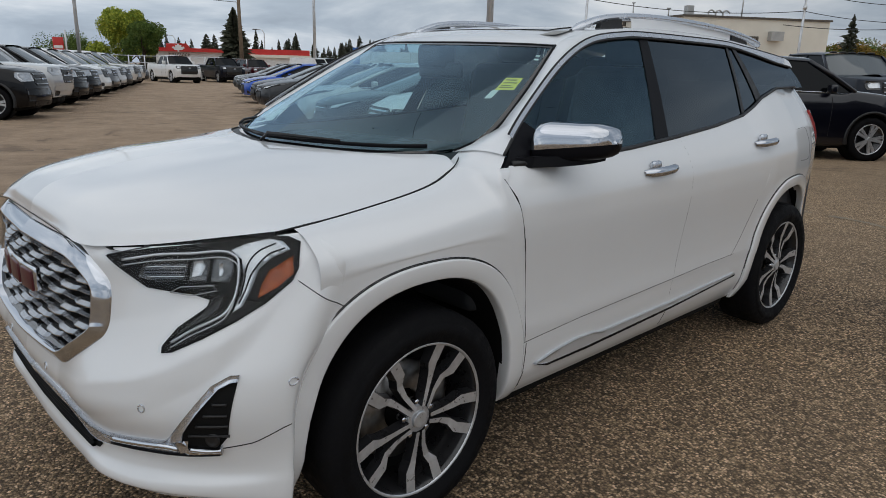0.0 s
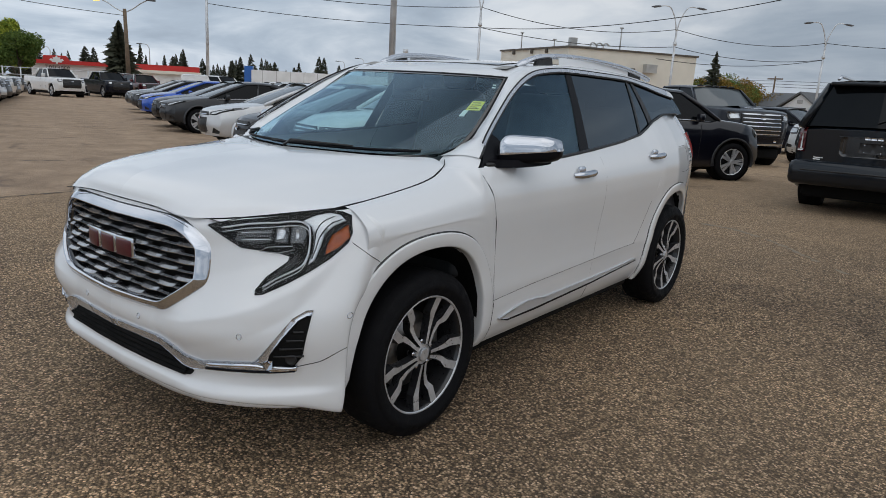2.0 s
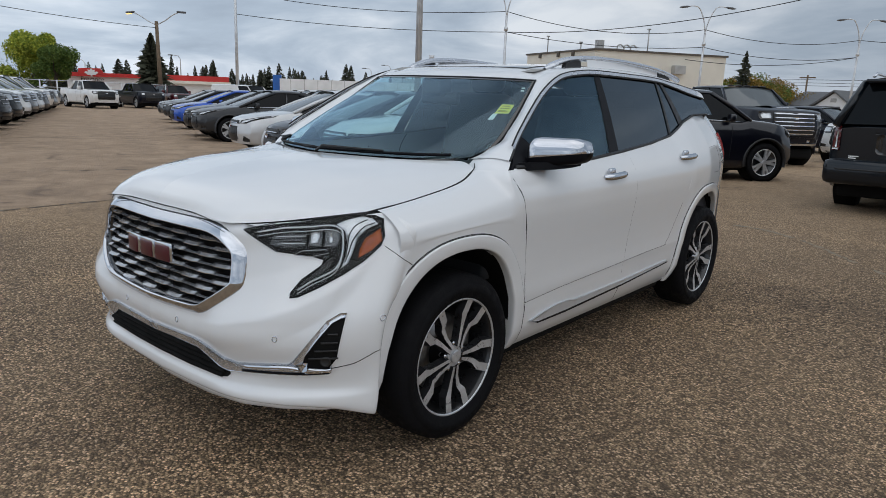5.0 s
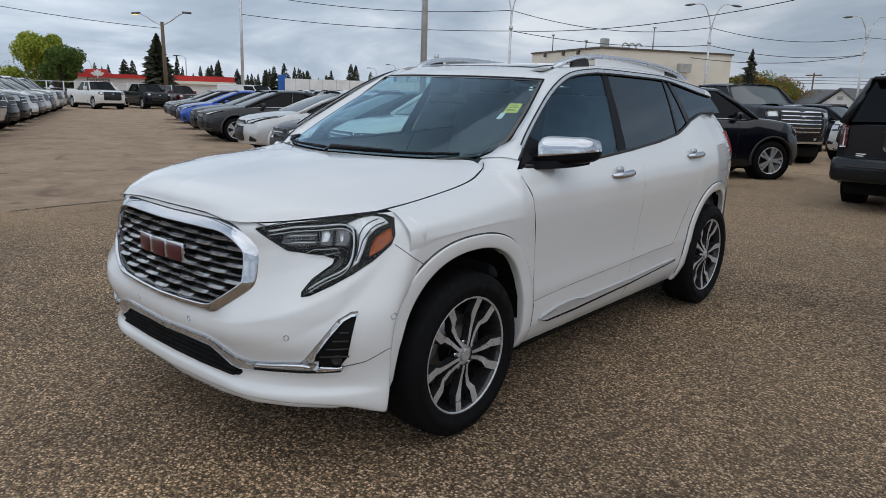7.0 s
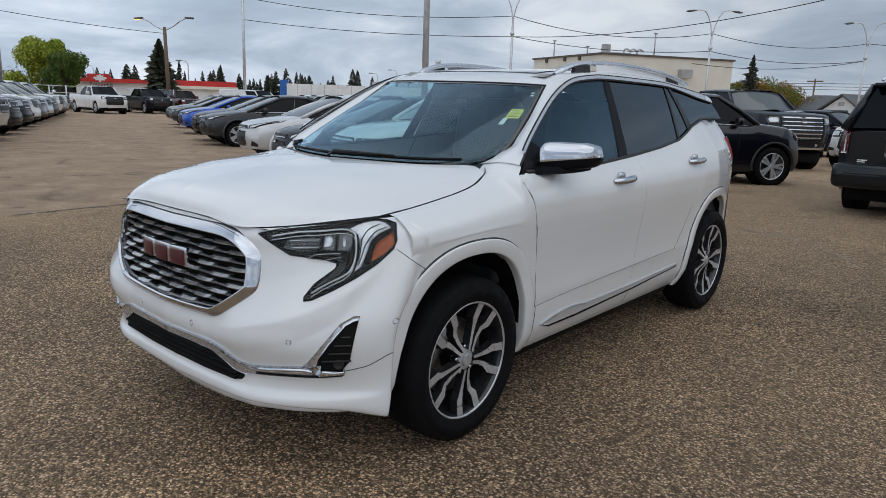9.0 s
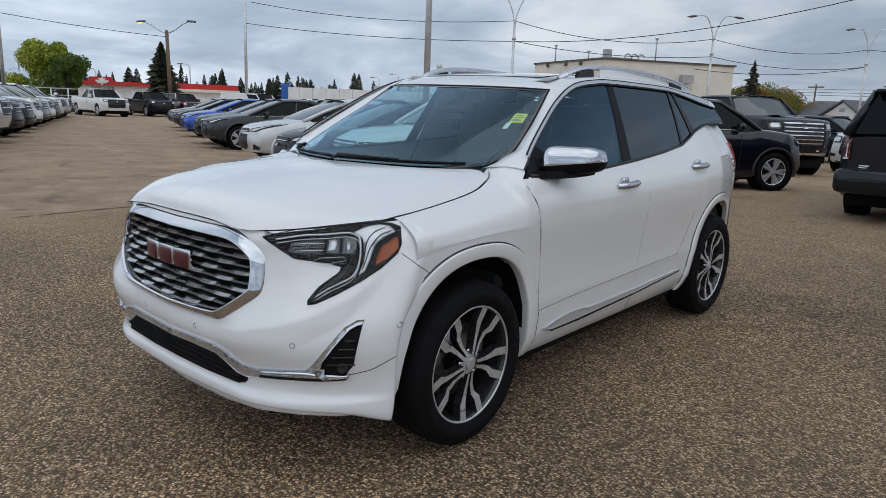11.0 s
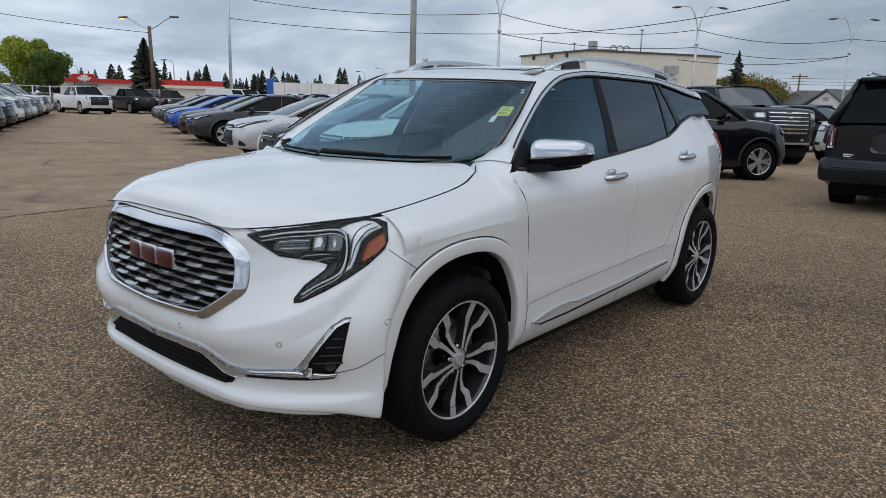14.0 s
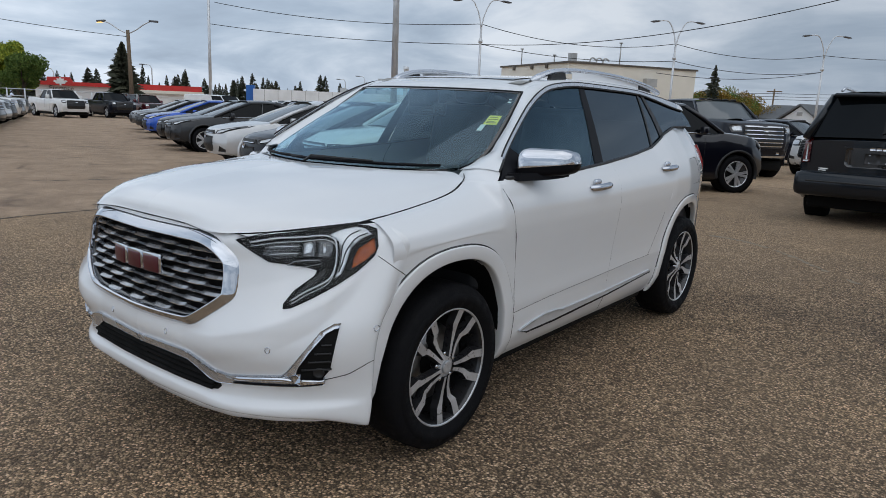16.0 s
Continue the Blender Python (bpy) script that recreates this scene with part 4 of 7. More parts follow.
GR_POLY = [(x * 0.915, 0.772 + (z - 0.772) * 0.90) for x, z in GRILLE] + [(-x * 0.915, 0.772 + (z - 0.772) * 0.90) for x, z in reversed(GRILLE[1:-1])]


def blade(x0, x1, z, thick, fwd, back):
    """A plate along the grille: face leaning back, bright lip below, ends cut at a slant."""
    n = max(3, int((x1 - x0) / 0.02) + 1)
    g = []
    for x in np.linspace(x0, x1, n):
        y = nose_y(x, z)
        e = min(1.0, min(x - x0, x1 - x) / 0.010 + 0.25)
        f = fwd * e
        g.append([(x, y + back, z - thick), (x, y - f + 0.004, z - thick), (x, y - f, z - thick * 0.75), (x, y - f, z - thick * 0.25), (x, y - f + 0.013, z + thick), (x, y + back, z + thick * 1.1)])
    v, q = sheet(g)
    k = len(g[0])
    return v, q + [tuple(range(k)), tuple(reversed(range((n - 1) * k, n * k)))]


for r_ in range(rows_):
    z_ = 0.922 - (r_ + 0.2) * 0.0305
    xs_ = [x for x in np.linspace(-0.5, 0.5, 401) if inside(GR_POLY, x, z_)]
    if not xs_:
        continue
    x0_, x1_ = xs_[0], xs_[-1]
    obj("grille_bar", *blade(x0_, x1_, z_ - 0.006, 0.0024, -0.004, 0.014), M_SATIN, grille, smooth=False)
    pitch_ = 0.180
    k0_ = math.floor(x0_ / pitch_) - 1
    for k_ in range(k0_, k0_ + 12):
        a_ = k_ * pitch_ + (pitch_ / 2 if r_ % 2 else 0) + 0.012
        b_ = a_ + 0.100
        a2_, b2_ = max(a_, x0_), min(b_, x1_)
        if b2_ - a2_ > 0.02:
            obj("grille_blade", *blade(a2_, b2_, z_, 0.0064, 0.011, 0.024), M_BLADE, grille, smooth=False)
# emblem: three plain red blocks edged in chrome
emb_ = obj("emblem", *join(*[move(box(-0.052, 0.052, -0.020, 0.0, -0.036, 0.036, 0.006), pose(x, nose_y(x, 0.805) - 0.016, 0.805, 0, 0, 6 if x > 0 else (-6 if x < 0 else 0))) for x in (-0.112, 0.0, 0.112)]), M_CHROME, SUV, "chrome-edged dark red emblem blocks")
for x in (-0.112, 0.0, 0.112):
    obj("emblem_face", *move(box(-0.043, 0.043, -0.0245, -0.015, -0.031, 0.031, 0.004), pose(x, nose_y(x, 0.80) - 0.016, 0.80, 0, 0, 6 if x > 0 else (-6 if x < 0 else 0))), M_BADGERED, emb_)

# --- headlamps
HL = [(-0.055, 0.936), (0.002, 0.948), (0.058, 0.957), (0.17, 0.969), (0.287, 0.982), (0.345, 0.990), (0.395, 0.988), (0.430, 0.976), (0.441, 0.92), (0.430, 0.888), (0.375, 0.838), (0.31, 0.796), (0.234, 0.755), (0.159, 0.720), (0.131, 0.716), (0.130, 0.732), (0.164, 0.777), (0.230, 0.826), (0.234, 0.842), (0.188, 0.855), (0.068, 0.866), (0.006, 0.90)]


def lamp_part(name, pts, material, off, depth, parents, fine=0.025):
    p = drape(NOSE, pts, D_C, off, depth, fine)
    return obj(name, *p, material, parents[0]), obj(name, *mirror(p), material, parents[1])


def shrink(poly, d):
    c = np.mean(poly, 0)
    out = []
    n = len(poly)
    for i in range(n):
        a, b, e = np.array(poly[i - 1]), np.array(poly[i]), np.array(poly[(i + 1) % n])
        t = (e - a) / np.linalg.norm(e - a)
        out.append(tuple(b + np.array((t[1], -t[0])) * d))
    return out


HLS = lamp_part("headlamp", HL, M_UNDER, 0.003, 0.02, (SUV, SUV))
for o_ in HLS:
    tagged(o_, "dark headlamp with chrome bracket and amber side marker")
lamp_part("lamp_bracket", [(0.268, 0.955), (0.30, 0.969), (0.350, 0.980), (0.388, 0.974), (0.412, 0.957), (0.372, 0.940), (0.345, 0.915), (0.335, 0.87), (0.322, 0.830), (0.300, 0.815), (0.309, 0.85), (0.310, 0.90), (0.300, 0.936)], M_LAMPCLEAR, 0.010, 0.008, HLS)
lamp_part("side_marker", [(0.358, 0.878), (0.372, 0.911), (0.422, 0.943), (0.431, 0.905), (0.398, 0.873), (0.355, 0.848)], M_AMBER, 0.011, 0.008, HLS)
lamp_part("lamp_reflector", [(0.178, 0.888), (0.182, 0.936), (0.222, 0.941), (0.226, 0.915), (0.222, 0.886)], M_LAMPGREY, 0.008, 0.006, HLS)
lamp_part("lamp_glint", [(0.186, 0.896), (0.186, 0.930), (0.206, 0.934), (0.216, 0.920), (0.208, 0.900)], M_LAMPCLEAR, 0.011, 0.004, HLS)
lamp_part("lamp_reflector", [(0.232, 0.886), (0.232, 0.940), (0.278, 0.942), (0.284, 0.912), (0.278, 0.884)], M_LAMPGREY, 0.007, 0.006, HLS)
lamp_part("lamp_glint", [(0.250, 0.900), (0.248, 0.926), (0.255, 0.929), (0.261, 0.908), (0.257, 0.898)], M_LAMPCLEAR, 0.011, 0.004, HLS)
lamp_part("lamp_bowl", [(0.045, 0.892), (0.055, 0.921), (0.10, 0.933), (0.170, 0.937), (0.170, 0.888), (0.10, 0.879)], M_LAMPGREY, 0.005, 0.004, HLS)
for k_ in range(6):
    v_ = 0.888 + 0.0078 * k_
    rib_ = on_body(NOSE, [(0.060 + 0.006 * abs(k_ - 3), v_ - 0.003), (0.115, v_), (0.168, v_ + 0.001)], D_C, 0.010, 12)
    obj("lamp_rib", *tube(rib_, 0.0016, 5), M_LAMPCLEAR if k_ in (1, 4) else M_UNDER, HLS[0]); obj("lamp_rib", *mirror(tube(rib_, 0.0016, 5)), M_LAMPCLEAR if k_ in (1, 4) else M_UNDER, HLS[1])
for pts_ in ([(0.398, 0.960), (0.358, 0.944), (0.329, 0.905), (0.320, 0.865), (0.311, 0.835)], [(0.372, 0.969), (0.336, 0.953), (0.316, 0.925), (0.313, 0.88), (0.311, 0.85)]):
    fold_ = tube(on_body(NOSE, pts_, D_C, 0.0105, 24), 0.0020, 5)
    obj("bracket_fold", *fold_, M_UNDER, HLS[0]); obj("bracket_fold", *mirror(fold_), M_UNDER, HLS[1])
loop_ = tube(on_body(NOSE, [(0.133, 0.858), (0.160, 0.872), (0.240, 0.876), (0.250, 0.864), (0.190, 0.852), (0.133, 0.858)], D_C, 0.007), 0.0018, 5)
obj("lamp_trim", *loop_, M_LAMPCLEAR, HLS[0]); obj("lamp_trim", *mirror(loop_), M_LAMPCLEAR, HLS[1])
drl_ = [(0.157, 0.742), (0.205, 0.772), (0.272, 0.806), (0.292, 0.835), (0.298, 0.87), (0.293, 0.930), (0.272, 0.948), (0.24, 0.953), (0.178, 0.948), (0.09, 0.943), (0.00, 0.930)]
for rad_, sh_ in ((0.0040, 0.0), (0.0020, 0.012)):
    line_ = on_body(NOSE, [(u, v - sh_) for u, v in drl_], D_C, 0.008, 70)
    obj("running_light", *tube(line_, rad_, 5), M_LAMPCLEAR, HLS[0]); obj("running_light", *mirror(tube(line_, rad_, 5)), M_LAMPCLEAR, HLS[1])
lamp_part("lamp_fin", [(0.168, 0.762), (0.235, 0.800), (0.262, 0.822), (0.268, 0.850), (0.248, 0.838), (0.225, 0.812)], M_BLACK, 0.007, 0.004, HLS)
lens_ = drape(NOSE, HL, D_C, 0.018, 0.0, 0.025)
obj("lens", *outward(lens_, (0.5, 0, 0.7)), M_LENS, HLS[0]); obj("lens", *outward(mirror(lens_), (-0.5, 0, 0.7)), M_LENS, HLS[1])

# --- lower nose: bright strip, intake, fog pockets, sensors
half_ = [(0, 0.498), (0.182, 0.505), (0.30, 0.508), (0.345, 0.506), (0.39, 0.493), (0.45, 0.466), (0.52, 0.456), (0.545, 0.459), (0.535, 0.423), (0.467, 0.412), (0.42, 0.418), (0.36, 0.451), (0.315, 0.473), (0.16, 0.474), (0, 0.468)]
strip_l_ = drape(NOSE, half_, D_F, 0.010, 0.014, 0.03)
obj("bumper_trim", *both(strip_l_), M_SATIN, SUV, "satin chrome strip across the bumper")
low_ = [(0, 0.470), (0.16, 0.475), (0.315, 0.474), (0.36, 0.452), (0.415, 0.418), (0.462, 0.409), (0.468, 0.396), (0.452, 0.380), (0.395, 0.368), (0.204, 0.362), (0, 0.362)]
intake_ = obj("lower_intake", *both(drape(NOSE, low_, D_F, 0.003, 0.01, 0.03)), M_UNDER, SUV)
for z_, w_ in ((0.452, 0.33), (0.428, 0.385), (0.402, 0.445), (0.380, 0.43)):
    g_ = []
    for x in np.linspace(-w_, w_, 40):
        y = nose_y(x, z_)
        g_.append([(x, y - 0.002, z_ - 0.007), (x, y - 0.013, z_ - 0.004), (x, y - 0.015, z_ + 0.003), (x, y - 0.002, z_ + 0.008)])
    obj("intake_bar", *sheet(g_), M_UNDER, intake_)
pock_ = [(0.327, 0.655), (0.306, 0.652), (0.279, 0.636), (0.227, 0.572), (0.187, 0.516), (0.179, 0.487), (0.195, 0.465), (0.266, 0.460), (0.297, 0.501)]
FOG = twin("fog_pocket", drape(NOSE, pock_, D_C, 0.003, 0.01, 0.025), M_UNDER, SUV, "black fog-lamp pocket with chrome edge")
for nm_, pts_, mt_, of_ in (("pocket_edge", [(0.330, 0.668), (0.308, 0.667), (0.264, 0.642), (0.199, 0.562), (0.145, 0.493), (0.118, 0.470), (0.150, 0.478), (0.181, 0.490), (0.189, 0.516), (0.229, 0.572), (0.281, 0.634), (0.308, 0.649), (0.327, 0.652)], M_SATIN, 0.008),
                            ("pocket_sill", [(0.163, 0.484), (0.180, 0.490), (0.200, 0.470), (0.268, 0.464), (0.279, 0.473), (0.276, 0.447), (0.195, 0.440), (0.176, 0.455)], M_CHROME, 0.013),
                            ("pocket_trim", [(-0.045, 0.460), (0.08, 0.476), (0.150, 0.480), (0.172, 0.462), (0.20, 0.445), (0.272, 0.450), (0.268, 0.440), (0.20, 0.434), (0.077, 0.431), (-0.054, 0.422)], M_SATIN, 0.009)):
    p_ = drape(NOSE, pts_, D_C, of_, 0.012, 0.025)
    obj(nm_, *p_, mt_, FOG[0]); obj(nm_, *mirror(p_), mt_, FOG[1])
for v_ in (0.505, 0.535, 0.565, 0.595):
    ln_ = on_body(NOSE, [(0.20 + (v_ - 0.505) * 0.75, v_), (0.302, v_)], D_C, 0.005, 8)
    obj("pocket_slat", *tube(ln_, 0.004, 5), M_BLACK, FOG[0]); obj("pocket_slat", *mirror(tube(ln_, 0.004, 5)), M_BLACK, FOG[1])
c_ = on_body(NOSE, [(0.258, 0.492)], D_C, 0.004)[0]
m_ = Matrix.Translation(c_) @ Vector((1, 0, 0)).rotation_difference(-Vector(D_C)).to_matrix().to_4x4()
fl_ = move(lathe([(0.004, 0.0), (0.004, 0.015), (0.006, 0.018), (0.0, 0.021)], 20), m_)
obj("fog_lamp", *fl_, M_BLACK, FOG[0]); obj("fog_lamp", *mirror(fl_), M_BLACK, FOG[1])
cor_ = on_body(NOSE, [(0.158, 0.486), (0.196, 0.488)], D_C, 0.006) + on_body(NOSE, [(0.194, 0.464), (0.176, 0.460)], D_C, 0.022)
cor_ = outward(([tuple(p) for p in cor_], [(0, 1, 2, 3)]), (0, 0, 0))
obj("pocket_corner", *cor_, M_CHROME, FOG[0], smooth=False); obj("pocket_corner", *mirror(cor_), M_CHROME, FOG[1], smooth=False)
sil_ = tube(on_body(NOSE, [(0.196, 0.464), (0.24, 0.459), (0.276, 0.462)], D_C, 0.012, 14), 0.006, 8)
obj("pocket_bead", *sil_, M_CHROME, FOG[0]); obj("pocket_bead", *mirror(sil_), M_CHROME, FOG[1])
# chrome bead catches the sky; added black bead imitates the strip's dark lower reflection
for pts_, rad_, mt_ in (([(-0.04, 0.452), (0.06, 0.464), (0.13, 0.468), (0.165, 0.462)], 0.0085, M_CHROME), ([(-0.05, 0.431), (0.077, 0.440), (0.20, 0.443), (0.27, 0.448)], 0.0045, M_PILLAR)):
    bd_ = tube(on_body(NOSE, pts_, D_C, 0.010, 24), rad_, 8)
    obj("strip_reflection_bead", *bd_, mt_, FOG[0]); obj("strip_reflection_bead", *mirror(bd_), mt_, FOG[1])
for u_, v_, dr_ in ((0.086, 0.576, D_C), (0.451, 0.640, D_C), (-0.322 + 0.52, 0.552, D_F)):
    q_ = [(u_ + 0.0085 * math.cos(t), v_ + 0.0105 * math.sin(t)) for t in np.linspace(0, 2 * math.pi, 15)]
    twin("parking_sensor", tube(on_body(NOSE, q_, dr_, 0.0005), 0.0022, 5, cap=False), M_SATIN)

# --- side trim, handles, mirrors, rails
trim_ = [(0.545, 0.386), (0.66, 0.411), (0.78, 0.424), (0.90, 0.421), (0.96, 0.409), (1.5, 0.412), (2.12, 0.431), (2.14, 0.420), (1.5, 0.388), (0.87, 0.370), (0.62, 0.370)]
tr_ = twin("side_trim", drape(SIDE, trim_, D_S, 0.012, 0.014, 0.05), M_TRIM, SUV, "bright chrome strip along the sill")
dk_ = [(0.56, 0.381), (0.62, 0.372), (0.87, 0.372), (1.5, 0.390), (2.13, 0.421), (2.13, 0.414), (1.5, 0.379), (0.87, 0.360), (0.62, 0.362)]
for k_, o_ in enumerate(tr_):
    p_ = drape(SIDE, dk_, D_S, 0.013, 0.014, 0.05)
    obj("trim_edge", *(p_ if k_ == 0 else mirror(p_)), M_PILLAR, o_)
for y_, z_ in ((1.265, 1.036), (2.29, 1.086)):
    x_ = side_x(y_, z_)
    bar_ = []
    for t in np.linspace(-1, 1, 15):
        bow = 0.034 * (1 - abs(t) ** 3.0) + 0.004
        bar_.append((x_ - 0.004 + bow, y_ + 0.125 * t, z_ + 0.004 * t))
    g_ = []
    for (bx, byy, bz), t in zip(bar_, np.linspace(-1, 1, 15)):
        hh = 0.019 * (1 - 0.45 * abs(t) ** 4)
        g_.append([(bx - 0.010, byy, bz - hh), (bx + 0.006, byy, bz - hh * 0.7), (bx + 0.010, byy, bz), (bx + 0.006, byy, bz + hh * 0.7), (bx - 0.010, byy, bz + hh)])
    hd_ = twin("door_handle", sheet(g_), M_CHROME, SUV, "chrome door handle")
    lug_ = box(x_ - 0.010, x_ + 0.016, y_ - 0.080, y_ - 0.018, z_ + 0.006, z_ + 0.042, 0.010)
    obj("key_cap", *lug_, M_SATIN, hd_[0]); obj("key_cap", *mirror(lug_), M_SATIN, hd_[1])




def mirror_shell(top):
    """Door mirror housing along its length: the bright cap above, the dark lower shell beneath."""
    g = []
    us = (0.0, 0.015, 0.05, 0.11, 0.2, 0.35, 0.5, 0.65, 0.78, 0.88, 0.94, 0.98, 1.0)
    for u in us:
        cx, cy = 0.828 + 0.226 * u, 0.578 + 0.135 * u
        size = interp(u, (0, 0.015, 0.05, 0.11, 0.2, 0.78, 0.88, 0.94, 0.98, 1.0), (0.55, 0.75, 0.90, 0.98, 1.0, 0.97, 0.90, 0.76, 0.52, 0.06))
        split = 1.158 + 0.032 * u
        high = split + (0.098 - 0.030 * u) * interp(u, (0, 0.06, 0.14, 0.80, 0.95, 1.0), (0.55, 0.88, 1.0, 0.94, 0.70, 0.06))
        low = split - 0.050 * size
        row = []
        for a in np.linspace(0, math.pi, 15) if top else np.linspace(math.pi, 2 * math.pi, 11):
            c, sn = math.cos(a), math.sin(a)
            h = (high - split) if top else (split - low)
            row.append((cx, cy - math.copysign(abs(c) ** 0.62, c) * 0.070 * size, split + math.copysign(abs(sn) ** 0.60, sn) * h))
        g.append(row)
    v, f = sheet(g)
    n = len(g[0])
    return v, f + [tuple(range(n)), tuple(reversed(range(len(v) - n, len(v))))]


mr_ = twin("door_mirror", mirror_shell(False), M_PILLAR, SUV, "door mirror with chrome cap on a black arm")
cap_ = mirror_shell(True)
obj("mirror_cap", *cap_, M_CHROME, mr_[0]); obj("mirror_cap", *mirror(cap_), M_CHROME, mr_[1])
arm_ = patch([[(0.815, 0.395, 1.108), (0.825, 0.46, 1.104), (0.84, 0.56, 1.104), (0.845, 0.66, 1.112)], [(0.845, 0.45, 1.104), (0.875, 0.52, 1.106), (0.905, 0.60, 1.110), (0.92, 0.68, 1.117)], [(0.870, 0.50, 1.108), (0.93, 0.57, 1.110), (0.98, 0.66, 1.118), (1.00, 0.73, 1.126)]], 12, 14)
a2_ = arm_.copy(); a2_[:, :, 2] += 0.035; a2_[:, :, 1] += 0.01
arm_p_ = join(sheet(arm_), sheet(a2_), sheet(np.stack([arm_[:, 0], a2_[:, 0]])), sheet(np.stack([arm_[:, -1], a2_[:, -1]])), sheet(np.stack([arm_[-1], a2_[-1]])), sheet(np.stack([arm_[0], a2_[0]])))
obj("mirror_arm", *arm_p_, M_PILLAR, mr_[0]); obj("mirror_arm", *mirror(arm_p_), M_PILLAR, mr_[1])
sail_ = [(y, z) for y, z in ((0.385, 1.112), (0.72, 1.106), (0.66, 1.165), (0.60, 1.215), (0.545, 1.250), (0.50, 1.222), (0.44, 1.178))]
sv_ = [(glass_x(z) + 0.007, y, z) for y, z in sail_] + [(glass_x(z) - 0.01, y, z) for y, z in sail_]
ns_ = len(sail_)
sp_ = (sv_, [tuple(range(ns_)), tuple(reversed(range(ns_, 2 * ns_)))] + [(i, (i + 1) % ns_, ns_ + (i + 1) % ns_, ns_ + i) for i in range(ns_)])
obj("mirror_sail", *sp_, M_PILLAR, SUV, smooth=False); obj("mirror_sail", *mirror(sp_), M_PILLAR, SUV, smooth=False)

# bright strip over the side windows, widening towards the tail, and the dark gap above it
SKIN = bvh_of(pillar_and_rail())
line_ = cr(WIN_TOP, 90)
in_, out_, gap_ = [], [], []
for k_ in range(4, 87):
    a_, b_ = line_[k_ - 1], line_[k_ + 1]
    t_ = Vector((b_[0] - a_[0], b_[1] - a_[1])).normalized()
    n_ = (-t_[1], t_[0])
    y_, z_ = line_[k_]
    w_ = 0.017 + 0.016 * max(0.0, min(1.0, (y_ - 2.45) / 0.35))
    for d_, to_ in ((0.006, in_), (0.006 + w_, out_)):
        h_ = on_body(SKIN, [(y_ + n_[0] * d_, z_ + n_[1] * d_)], D_S, 0.004)
        q_ = (glass_x(z_) + 0.010 - d_ * 0.25, y_ + n_[0] * d_, z_ + n_[1] * d_)
        to_.append((max(q_[0], h_[0][0]) if len(h_) and abs(h_[0][0] - q_[0]) < 0.022 else q_[0], q_[1], q_[2]))
    p_ = out_[-1]
    gap_.append((p_[0] - 0.003, p_[1], p_[2] + 0.001))
twin("window_chrome", sheet([in_, out_]), M_SATIN)
twin("roof_gap", tube(gap_, 0.0042, 5), M_SEAM)

rail_ = cr([(0.505, 1.14, 1.577), (0.512, 1.22, 1.604), (0.522, 1.36, 1.636), (0.535, 1.60, 1.653), (0.545, 1.95, 1.652), (0.55, 2.35, 1.634), (0.555, 2.62, 1.606), (0.557, 2.78, 1.580), (0.557, 2.84, 1.562)], 44)
g_ = []
for k_, p_ in enumerate(rail_):
    w_ = 0.023 * min(1, 0.35 + min(k_, 43 - k_) / 5)
    g_.append([(p_[0] + w_ * math.cos(t), p_[1], p_[2] + 0.72 * w_ * math.sin(t)) for t in np.linspace(0, 2 * math.pi, 11)])
rl_ = twin("roof_rail", sheet(g_), M_SATIN, SUV, "silver roof rail with black feet")
rl_[1].location.z -= 0.012
for k_, fl_ in ((0, lambda p: p), (1, mirror)):
    low_ = [(0.545, float(y), float(np.interp(y, rail_[:, 1], rail_[:, 2]))) for y in np.linspace(1.50, 2.46, 20)]
    obj("rail_skirt", *fl_(sheet([[(x - 0.008, y, z), (x + 0.014, y, z - 0.010), (x + 0.022, y, z - 0.075)] for x, y, z in low_])), M_WHITE, rl_[k_])
for y0_, y1_ in ((1.26, 1.46), (2.48, 2.70)):
    for k_, fl_ in ((0, lambda p: p), (1, mirror)):
        z1_ = float(np.interp((y0_ + y1_) / 2, rail_[:, 1], rail_[:, 2]))
        obj("rail_foot", *fl_(prism([(y0_, 1.56), (y0_ + 0.03, float(np.interp(y0_ + 0.03, rail_[:, 1], rail_[:, 2])) - 0.008), (y1_ - 0.03, float(np.interp(y1_ - 0.03, rail_[:, 1], rail_[:, 2])) - 0.008), (y1_, 1.56)], 0.528, 0.556)), M_BLACK, rl_[k_], smooth=False)
sr_ = []
for y in np.linspace(1.10, 2.45, 20):
    zc_ = interp(y, (0.93, 1.2, 1.6, 2.1, 2.5), (1.556, 1.595, 1.618, 1.614, 1.592))
    sr_.append([(x, y, zc_ + 0.005 - 0.014 * (abs(x) / 0.58) ** 2.2) for x in np.linspace(-0.42, 0.42, 14)])
obj("sunroof", *sheet(sr_), M_GLOSSBLACK, SUV)

# --- windscreen edge, wipers, cowl
ws_ = patch([WS_BASE, WS_LOW, WS_MID, WS_TOP], 40, 40)
def ws_at(s, t):
    """A point of the glass: s up the slope, t from the middle to the driver's edge (negative: passenger's)."""
    i, j = s * 39, abs(t) * 39
    i0, j0 = min(int(i), 38), min(int(j), 38)
    p = (ws_[i0, j0] * (1 - i + i0) * (1 - j + j0) + ws_[i0 + 1, j0] * (i - i0) * (1 - j + j0) + ws_[i0, j0 + 1] * (1 - i + i0) * (j - j0) + ws_[i0 + 1, j0 + 1] * (i - i0) * (j - j0))
    return Vector((p[0] if t >= 0 else -p[0], p[1], p[2]))


